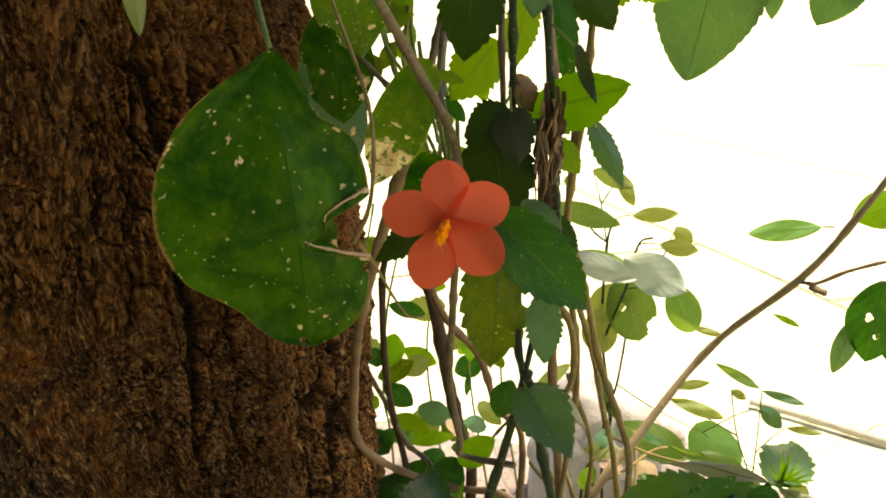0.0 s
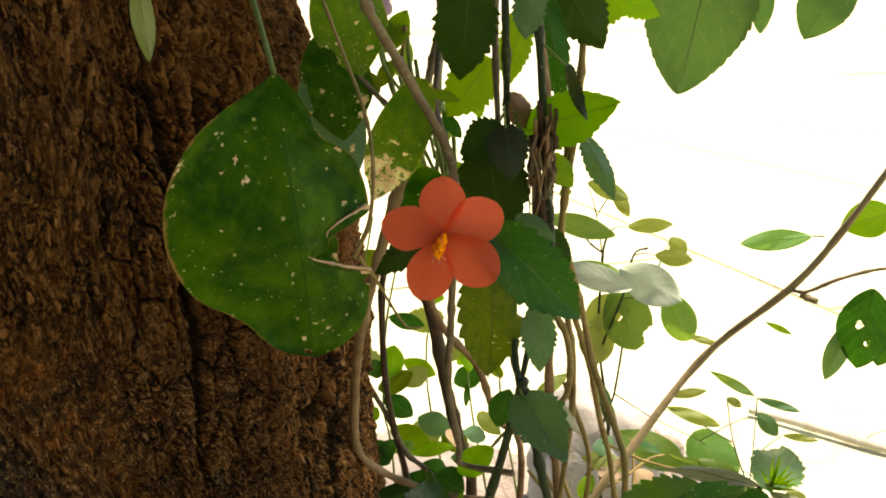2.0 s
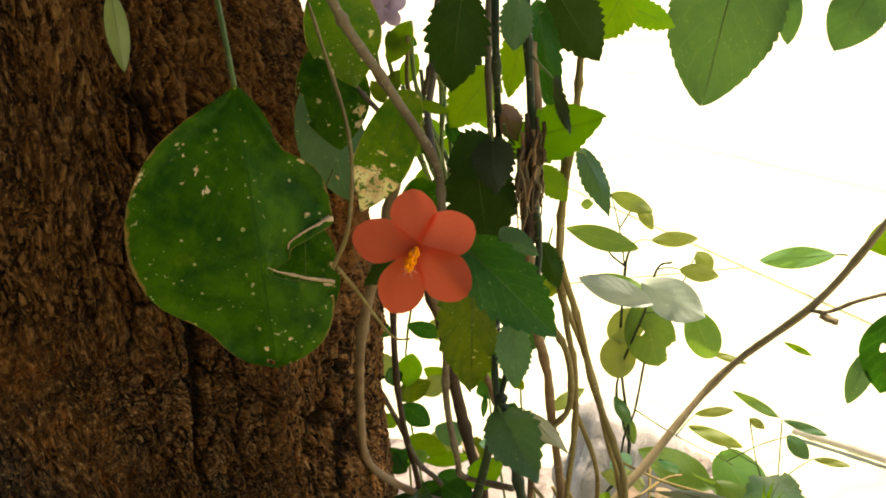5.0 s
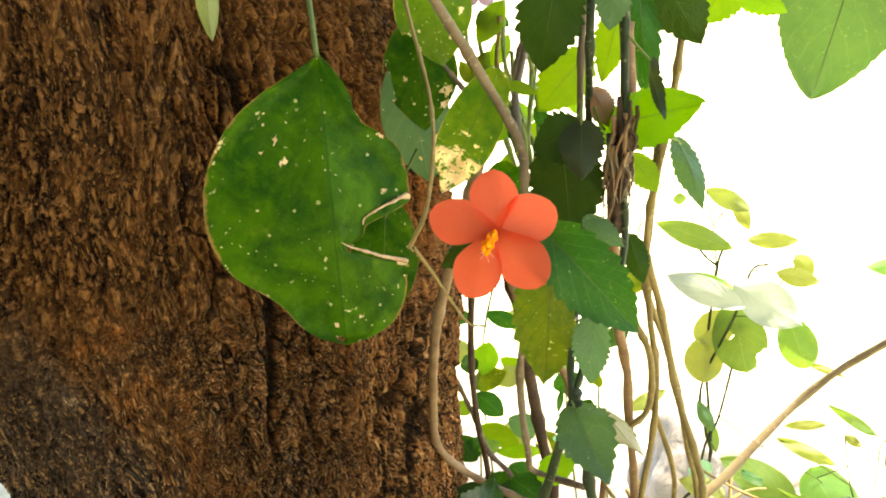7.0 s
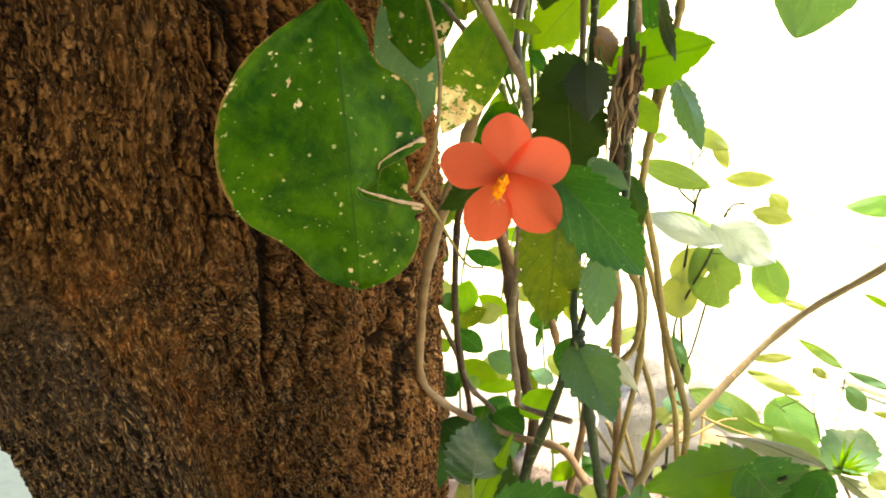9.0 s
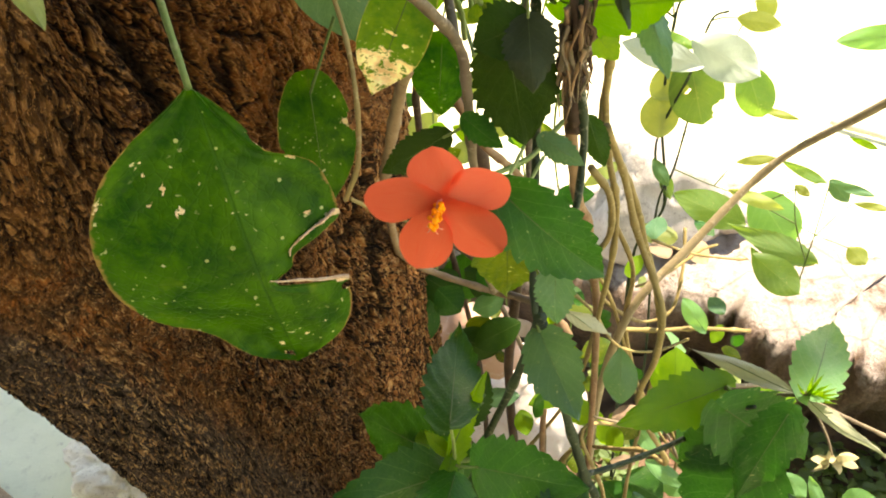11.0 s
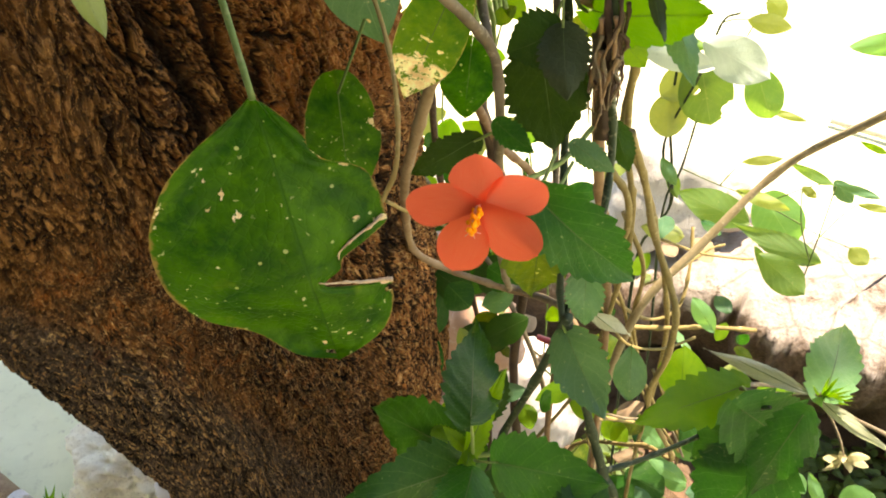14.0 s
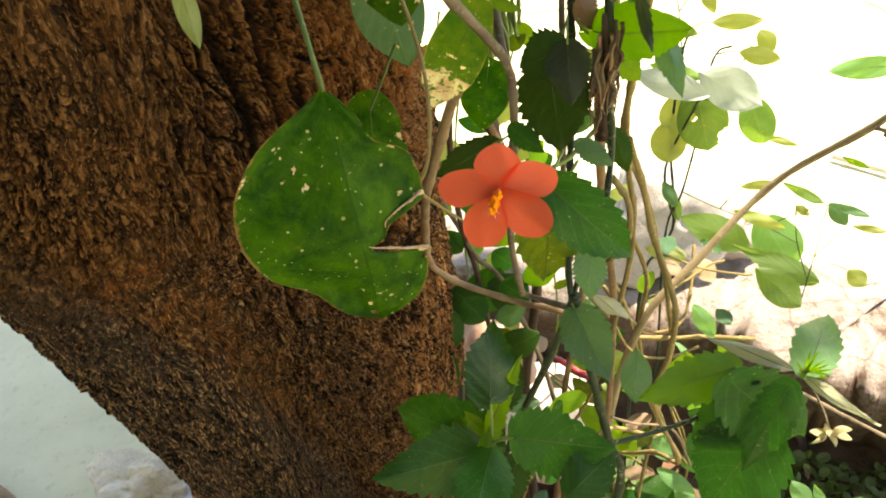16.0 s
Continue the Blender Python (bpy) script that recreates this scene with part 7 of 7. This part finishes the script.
stem(vine, STEM_TAN, 0.0011, 0.0009, (-0.0126, 0.3300, 0.9102), (-0.0162, 0.3500, 0.8873), (-0.0060, 0.3300, 0.8682))
stem(vine, STEM_LIGHT, 0.0011, 0.0009, (0.0060, 0.3300, 0.9127), (0.0025, 0.3500, 0.8903), (0.0029, 0.3300, 0.8711))
stem(vine, STEM_LIGHT, 0.0011, 0.0009, (-0.0034, 0.3300, 0.8683), (0.0015, 0.3500, 0.8556), (0.0089, 0.3300, 0.8429))
leaf(vine, 'oval', LEAF_GREEN, (-0.0013, 0.3350, 0.8666), (-0.0068, 0.3300, 0.8566), 0.0063, rib=False)
leaf(vine, 'oval', LEAF_LIT, (0.0075, 0.3350, 0.8473), (0.0162, 0.3300, 0.8380), 0.0089, rib=False)
leaf(vine, 'oval', LEAF_LIT, (-0.0065, 0.3350, 0.8638), (-0.0134, 0.3300, 0.8550), 0.0068, rib=False)
leaf(vine, 'oval', LEAF_GREEN, (0.0037, 0.3350, 0.8706), (0.0125, 0.3300, 0.8600), 0.0067, rib=False)
leaf(vine, 'oval', LEAF_YELLOW, (0.0028, 0.3350, 0.8335), (0.0121, 0.3300, 0.8430), 0.0074, rib=False)
leaf(vine, 'oval', LEAF_GREEN, (-0.0170, 0.3350, 0.9029), (-0.0216, 0.3300, 0.9125), 0.0091, rib=False)
leaf(vine, 'oval', LEAF_YELLOW, (0.0065, 0.3350, 0.9032), (0.0144, 0.3300, 0.8949), 0.0075, rib=False)
leaf(vine, 'oval', LEAF_LIT, (-0.0110, 0.3350, 0.8779), (-0.0157, 0.3300, 0.8692), 0.0052, rib=False)

# thin twigs of the round-leaved shrub
stem(back_shrub, STEM_OLIVE, 0.0006, 0.0004, (0.2561, 0.5400, 0.5010), (0.2518, 0.5300, 0.5633), (0.2396, 0.5050, 0.6331), name='twig')
stem(back_shrub, STEM_OLIVE, 0.0006, 0.0004, (0.2518, 0.5300, 0.5633), (0.2812, 0.5700, 0.5530), (0.3068, 0.6000, 0.5460), name='twig')
stem(back_shrub, STEM_OLIVE, 0.0006, 0.0004, (0.2561, 0.5400, 0.5294), (0.2311, 0.5200, 0.5848), (0.2144, 0.5000, 0.6357), name='twig')
stem(back_shrub, STEM_OLIVE, 0.0006, 0.0004, (0.2311, 0.5200, 0.5848), (0.2022, 0.5200, 0.6022), (0.1766, 0.5200, 0.6165), name='twig')
stem(back_shrub, STEM_OLIVE, 0.0006, 0.0004, (0.1274, 0.5750, 0.7301), (0.1217, 0.5770, 0.7611), (0.1141, 0.5800, 0.7886), name='twig')
stem(back_shrub, STEM_OLIVE, 0.0006, 0.0004, (0.1217, 0.5770, 0.7611), (0.1301, 0.5800, 0.7745), (0.1357, 0.5800, 0.7833), name='twig')
stem(back_shrub, STEM_OLIVE, 0.0006, 0.0004, (0.1324, 0.5750, 0.7488), (0.1396, 0.5780, 0.7513), (0.1478, 0.5800, 0.7509), name='twig')
stem(back_shrub, STEM_OLIVE, 0.0006, 0.0004, (0.1525, 0.5700, 0.7291), (0.1624, 0.5750, 0.7293), (0.1722, 0.5800, 0.7267), name='twig')
stem(back_shrub, STEM_OLIVE, 0.0006, 0.0004, (0.1437, 0.5650, 0.6929), (0.1631, 0.5600, 0.6968), (0.1822, 0.5600, 0.6959), name='twig')
stem(back_shrub, STEM_OLIVE, 0.0006, 0.0004, (0.1822, 0.5600, 0.6959), (0.1915, 0.5650, 0.6790), (0.1991, 0.5700, 0.6585), name='twig')
stem(back_shrub, STEM_OLIVE, 0.0006, 0.0004, (0.1410, 0.5750, 0.5666), (0.1362, 0.5780, 0.5802), (0.1358, 0.5800, 0.5945), name='twig')
stem(back_shrub, STEM_OLIVE, 0.0006, 0.0004, (0.1484, 0.5700, 0.6561), (0.1715, 0.5850, 0.6978), (0.1901, 0.6000, 0.7358), name='twig')
stem(back_shrub, STEM_OLIVE, 0.0006, 0.0004, (0.1725, 0.5850, 0.6930), (0.1806, 0.5800, 0.6946), (0.1895, 0.5800, 0.6903), name='twig')
stem(back_shrub, STEM_OLIVE, 0.0006, 0.0004, (0.1410, 0.5600, 0.6081), (0.1860, 0.6000, 0.5632), (0.2454, 0.6400, 0.5158), name='twig')
stem(back_shrub, STEM_OLIVE, 0.0006, 0.0004, (0.1860, 0.6000, 0.5632), (0.1974, 0.6100, 0.5722), (0.2068, 0.6200, 0.5743), name='twig')
stem(back_shrub, STEM_OLIVE, 0.0006, 0.0004, (0.2454, 0.6400, 0.5158), (0.2713, 0.6300, 0.5408), (0.2914, 0.6200, 0.5563), name='twig')
stem(back_shrub, STEM_OLIVE, 0.0006, 0.0004, (0.2454, 0.6400, 0.5158), (0.2980, 0.6500, 0.4739), (0.3480, 0.6600, 0.4440), name='twig')

# flower
flower = thing("hibiscus_flower", "open orange-red five-petalled hibiscus flower on the shrub", "flower", (0.0086, 0.1925, 0.8492))
FACE = leaf_frame((0.0086, 0.1925, 0.8492), (0.0086, 0.1925, 0.8692), 0, (0.05, -1.0, 0.03))


PETAL_EDGE = ((0, 0.24), (0.2, 0.54), (0.4, 0.86), (0.54, 0.99), (0.65, 0.97), (0.78, 0.84), (0.88, 0.64), (0.95, 0.42), (0.985, 0.25), (1, 0.02))


def petal(angle, length, width, lift, seed):
    v, f, at = blade("petal", length, width, -0.10, 0.0, seed, left=PETAL_EDGE, right=PETAL_EDGE, cols=16, rows=34, wave=0.006)
    pts = []
    for (x, y, z), (u, t, _) in zip(v, at[0][2]):
        side = 2 * x / width
        frill = 0.0003 * math.sin(6 * side + seed + 3 * t) * t * t
        pts.append((x, y, 0.0062 * t ** 1.2 - 0.0016 * t ** 4 + 0.0010 * side * side * t - 0.0005 * side + frill + lift))
    ob = mesh_part("petal", pts, f, PETAL, None, "", True, at)
    ob.parent = flower
    ob.matrix_parent_inverse = Matrix.Translation(-flower.location)
    ob.matrix_basis = FACE @ Matrix.Rotation(radians(angle - 90), 4, "Z")
    return ob


petal(91, 0.0188, 0.0138, 0.0006, 1)
petal(27, 0.0190, 0.0148, 0.0002, 2)
petal(-41, 0.0206, 0.0154, 0.0009, 3)
petal(-111, 0.0208, 0.0142, 0.0003, 4)
petal(163, 0.0186, 0.0138, 0.0011, 5)


def in_flower(name, v, f, mat, label=""):
    ob = mesh_part(name, [FACE @ Vector(p) for p in v], f, mat, flower, label)
    return ob


COLUMN = [(0, 0, 0), (-0.0004, -0.0008, 0.0020), (-0.0009, -0.0020, 0.0034), (-0.0014, -0.0034, 0.0042), (-0.0018, -0.0046, 0.0045)]
in_flower("staminal_column", *tube(COLUMN, 0.0008, 0.0004, 10, 6, 0.05), STIGMA)
rnd = random.Random(8)
line = smooth_line(COLUMN, 8)
for k in range(30):
    p = line[6 + int(rnd.random() * (len(line) - 8))]
    d = Vector([rnd.gauss(0, 1) for _ in range(3)]).normalized() * rnd.uniform(0.0009, 0.0019)
    bm = bmesh.new()
    bmesh.ops.create_icosphere(bm, subdivisions=2, radius=rnd.uniform(0.0005, 0.0008), matrix=Matrix.Translation(p + d) @ Matrix.Diagonal((1, 1.3, 0.8, 1)))
    me_v = [v.co.copy() for v in bm.verts]
    me_f = [tuple(v.index for v in q.verts) for q in bm.faces]
    bm.free()
    fv, ff = tube([p, p + d * 0.5, p + d], 0.00013, 0.0001, 5, 2, 0)
    n = len(me_v)
    in_flower("stamen", me_v + fv, me_f + [tuple(i + n for i in q) for q in ff], ANTHER)
for k in range(5):
    a = 2 * math.pi * k / 5
    e = Vector(COLUMN[-1])
    q = e + Vector((0.0022 * math.cos(a), -0.0022 + 0.0016 * math.sin(a), -0.0004))
    in_flower("style_branch", *tube([e, (e + q) / 2 + Vector((0, 0, 0.0004)), q], 0.0001, 0.00014, 6, 4, 0.05), STIGMA)
for k in range(5):
    a = radians(72 * k + 54)
    v, f, at = blade("lance", 0.011, 0.0042, 0.2, -0.1, 40 + k, cols=4, rows=16)
    ob = mesh_part("sepal", v, f, LEAF_GREEN, None, "", True, at)
    ob.parent = flower
    ob.matrix_parent_inverse = Matrix.Translation(-flower.location)
    ob.matrix_basis = FACE @ Matrix.Translation((0, 0, -0.003)) @ Matrix.Rotation(a, 4, "Z")
stalk_line = [FACE @ Vector((0, 0, -0.001)), FACE @ Vector((0.001, -0.004, -0.009)), (0.018, 0.212, 0.842), (0.030, 0.228, 0.838), (0.040, 0.242, 0.842)]
v, f = tube(stalk_line, 0.0008, 0.0009, 8, 6, 0.08)
mesh_part("flower_stalk", v, f, STEM_LIGHT, flower)

# dried bundle tied round the stems
bundle = thing("dry_knot", "knot of dry brown fibre wrapped round the stems", "plant debris", (0.043, 0.243, 0.862))
rnd = random.Random(12)
sheath = smooth_line([(0.041, 0.2445, 0.884), (0.042, 0.2440, 0.874), (0.0435, 0.2435, 0.865), (0.0445, 0.2435, 0.856), (0.0435, 0.2440, 0.846), (0.044, 0.2440, 0.838)], 1)
v, f = tube(sheath, 0.0006, 0.0026, 18, 9, 0.6, 0.4, 5)
mesh_part("sheath", v, f, STEM_DARK, bundle)
for k in range(34):
    a, z = rnd.random() * 6.28, rnd.uniform(0.004, 0.021)
    pts = []
    for s in range(5):
        a += rnd.uniform(-0.5, 0.55)
        r = rnd.uniform(0.0022, 0.0054)
        pts.append((0.043 + r * math.cos(a), 0.244 + r * math.sin(a), 0.862 + z))
        z -= rnd.uniform(0.003, 0.008)
    v, f = tube(pts, 0.0007, 0.0002, 6, 4, 0.6)
    mesh_part("fibre", v, f, rnd.choice((STEM_BROWN, STEM_GREY, STEM_BROWN, STEM_DARK)), bundle)

# dry seed capsule
capsule = thing("seed_capsule", "straw-coloured split dry seed capsule on a thin stalk", "seed pod", (0.143, 0.216, 0.714))
for k in range(6):
    a = radians(60 * k + 20)
    d = Vector((math.cos(a), -0.25, math.sin(a) * 0.8)).normalized()
    v, f, at = blade("oval", 0.0085, 0.0042, 0.7, 0.7, 60 + k, cols=5, rows=12)
    ob = mesh_part("husk", v, f, LEAF_STRAW, None, "", True, at)
    ob.parent = capsule
    ob.matrix_parent_inverse = Matrix.Translation(-capsule.location)
    ob.matrix_basis = leaf_frame((0.143, 0.216, 0.714), Vector((0.143, 0.216, 0.714)) + d * 0.01, 0, d.cross(Vector((0.3, 1, 0.2))))
v, f = tube([(0.143, 0.216, 0.714), (0.139, 0.219, 0.724), (0.131, 0.222, 0.738), (0.127, 0.221, 0.744)], 0.0005, 0.0005, 6, 5, 0.1)
mesh_part("stalk", v, f, STEM_GREY, capsule)

# stones and odds and ends
tagged(lump("rubble_stone", (-0.56, 0.60, 0.028), (0.085, 0.06, 0.055), PLASTER, 3, None, "", 6, 0.3, 0.55), "crumbly pale lump of mortar rubble on the paving", "stone")
tagged(lump("rubble_stone", (-0.45, 0.58, 0.03), (0.05, 0.05, 0.05), STONE, 7, None, "", 4, 0.3, 0.55), "grey stone against the foot of the trunk", "stone")
tagged(lump("boulder", (0.02, 0.64, 0.19), (0.075, 0.055, 0.10), LIME, 5, None, "", 5, 0.1, 0.95), "smooth pale limewashed boulder behind the stems", "stone")
tagged(lump("grey_stone", (0.165, 0.80, 0.40), (0.075, 0.05, 0.085), STONE, 9, None, "", 4, 0.25, 0.85), "rough grey stone on the border wall", "stone")
tagged(lump("brown_stone", (0.245, 0.82, 0.375), (0.05, 0.04, 0.045), MUDWALL, 13, None, "", 4, 0.3, 0.8), "brown broken clod on the border wall", "stone")
tagged(lump("clay_shard", (-0.03, 0.56, 0.40), (0.05, 0.03, 0.045), CLAY, 17, None, "", 4, 0.15, 0.95), "orange-brown clay shard behind the runner", "stone")

# ribbon of red plastic among the stems
v, f = tube([(0.03, 0.52, 0.440), (0.045, 0.51, 0.442), (0.06, 0.50, 0.439), (0.068, 0.495, 0.441)], 0.003, 0.004, 10, 6, 0.2)
strip = mesh_part("plastic_strip", v, f, RED, None, "crumpled red plastic strip caught among the stems")
tagged(strip, "", "litter")


def ground_cover():
    """Tiny round leaves on short stalks over the soil."""
    rnd = random.Random(31)
    verts, faces = [], []
    for _ in range(6500):
        x, y = rnd.uniform(0.1, 0.95), rnd.uniform(0.25, 0.66)
        if x < 0.28 and noise.noise((x * 7, y * 7, 0.3)) < -0.05:
            continue
        z = float(bed_height(np.array([x]), np.array([y]))[0]) + rnd.uniform(0.004, 0.05)
        turn = Euler((rnd.gauss(0, 0.45), rnd.gauss(0, 0.45), rnd.random() * 6.28)).to_matrix()
        s = rnd.uniform(0.004, 0.010)
        i = len(verts)
        ring = [(0.75 * math.cos(a) * (1 - 0.15 * math.cos(a)), math.sin(a), 0.1 * math.cos(2 * a)) for a in [k * math.pi / 4 for k in range(8)]]
        verts += [Vector((x, y, z)) + turn @ (Vector(q) * s) for q in [(0, 0, -0.1), *ring]]
        faces += [(i, i + 1 + k, i + 1 + (k + 1) % 8) for k in range(8)]
    ob = mesh_part("ground_cover", verts, faces, LEAF_SOFT, None, "tiny round green leaves creeping over dark soil", False)
    return tagged(ob, "", "ground cover", "", "stuff")


ground_cover()


def litter():
    """Dry fallen leaves on the soil round the stems."""
    rnd = random.Random(44)
    verts, faces = [], []
    for _ in range(190):
        x, y = rnd.uniform(-0.15, 0.6), rnd.uniform(0.2, 0.66)
        z = float(bed_height(np.array([x]), np.array([y]))[0]) + rnd.uniform(0.003, 0.018)
        turn = Euler((rnd.gauss(0, 0.5), rnd.gauss(0, 0.5), rnd.random() * 6.28)).to_matrix()
        L, w = rnd.uniform(0.02, 0.05), rnd.uniform(0.3, 0.5)
        i = len(verts)
        for k in range(6):
            v = k / 5
            h = math.sin(math.pi * min(max(v, 0.02), 0.98)) * w * 0.5
            for u in (-1, 0, 1):
                verts.append(Vector((x, y, z)) + turn @ (Vector((u * h, v, 0.25 * abs(u) * h + 0.15 * math.sin(3 * v))) * L))
        for k in range(5):
            for c in (0, 1):
                a = i + k * 3 + c
                faces.append((a, a + 1, a + 4, a + 3))
    ob = mesh_part("leaf_litter", verts, faces, LEAF_BROWN, None, "dry brown fallen leaves on the soil")
    return tagged(ob, "", "fallen leaves", "", "stuff")


litter()

# stick on the paving, with a pale ferrule, and a tuft of grass at its end
stick = thing("broom_stick", "weathered brown stick with a pale ferrule on the paving", "stick", (-0.70, 0.53, 0.0))
v, f = tube([(-1.15, 0.76, 0.016), (-0.95, 0.655, 0.016), (-0.82, 0.59, 0.016), (-0.712, 0.536, 0.016)], 0.0145, 0.0145, 16, 8, 0.06)
mesh_part("shaft", v, f, STEM_BARKY, stick)
v, f = tube([(-0.714, 0.537, 0.016), (-0.705, 0.5325, 0.016), (-0.698, 0.529, 0.016)], 0.0158, 0.0158, 20, 3, 0.0)
mesh_part("ferrule", v, f, STONE, stick, "pale ferrule")
far_stick = thing("fallen_stick", "weathered grey stick lying on the sunlit paving", "stick", (0.85, 1.52, 0.0))
v, f = tube([(0.70, 1.63, 0.015), (0.80, 1.56, 0.016), (0.92, 1.47, 0.014), (1.10, 1.36, 0.012)], 0.008, 0.010, 12, 9, 0.2, 0.3, 77)
mesh_part("shaft", v, f, STEM_PALE, far_stick)
v, f = tube([(0.90, 1.485, 0.02), (0.93, 1.50, 0.03), (0.98, 1.51, 0.035)], 0.003, 0.0015, 8, 5, 0.2, 0.2, 78)
mesh_part("side_twig", v, f, STEM_PALE, far_stick)
tuft = thing("grass_tuft", "small bright green tuft of grass in the paving", "grass", (-0.665, 0.535, 0.0))
rnd = random.Random(71)
for k in range(16):
    a, e = rnd.random() * 6.28, rnd.uniform(0.3, 1.2)
    b = Vector((-0.665 + rnd.gauss(0, 0.01), 0.530 + rnd.gauss(0, 0.008), -0.002))
    d = Vector((math.cos(a) * math.cos(e), math.sin(a) * math.cos(e), math.sin(e)))
    leaf(tuft, "lance", LEAF_LIT, b, b + d * rnd.uniform(0.02, 0.035), 0.004, fold=0.4, curl=0.3, rib=False, cols=3, rows=10, name="grass_blade")

# faded lilac blossom among the upper stems
blossom = thing("lilac_blossom", "small faded lilac blossom among the upper stems", "flower", (-0.030, 0.37, 0.925))
for k in range(5):
    v, f, at = blade("petal", 0.011, 0.008, 0.1, 0.3, 80 + k, cols=5, rows=12)
    ob = mesh_part("petal", v, f, LILAC, None, "", True, at)
    ob.parent = blossom
    ob.matrix_basis = Matrix.Rotation(radians(95), 4, "X") @ Matrix.Rotation(radians(72 * k), 4, "Z")
v, f = tube([(-0.030, 0.371, 0.925), (-0.026, 0.374, 0.94), (-0.03, 0.372, 0.965)], 0.0008, 0.0009, 6, 6, 0.1)
mesh_part("flower_stalk", v, f, STEM_LIGHT, blossom)

# cast bays of the yard, in strips
pavement = tagged(thing("pavement", "pale greenish-grey concrete yard cast in strips with dark joints", "pavement"), "", "", "", "structure")


def slab_mesh():
    bm = bmesh.new()
    bmesh.ops.create_cube(bm, size=1)
    for v in bm.verts:
        v.co = Vector((v.co.x * 1.788, v.co.y * 3.588, v.co.z * 0.06 - 0.03))
    top = [e for e in bm.edges if all(v.co.z > -0.01 for v in e.verts)]
    bmesh.ops.bevel(bm, geom=top, offset=0.006, segments=2, affect="EDGES")
    me = bpy.data.meshes.new("slab")
    bm.to_mesh(me)
    bm.free()
    me.materials.append(CONCRETE)
    return me


SLAB = slab_mesh()
turn = Matrix.Rotation(radians(20), 4, "Z")
for i in range(-5, 9):
    for j in range(-2, 7):
        at = turn @ Vector((3.757 + 1.8 * i - 0.9, 3.6 * j + 0.7 * (i % 2), 0))
        if at.y < -4 or at.y > 22 or abs(at.x) > 9:
            continue
        ob = new("slab", SLAB)
        ob.parent = pavement
        ob.matrix_basis = Matrix.Translation(at) @ turn
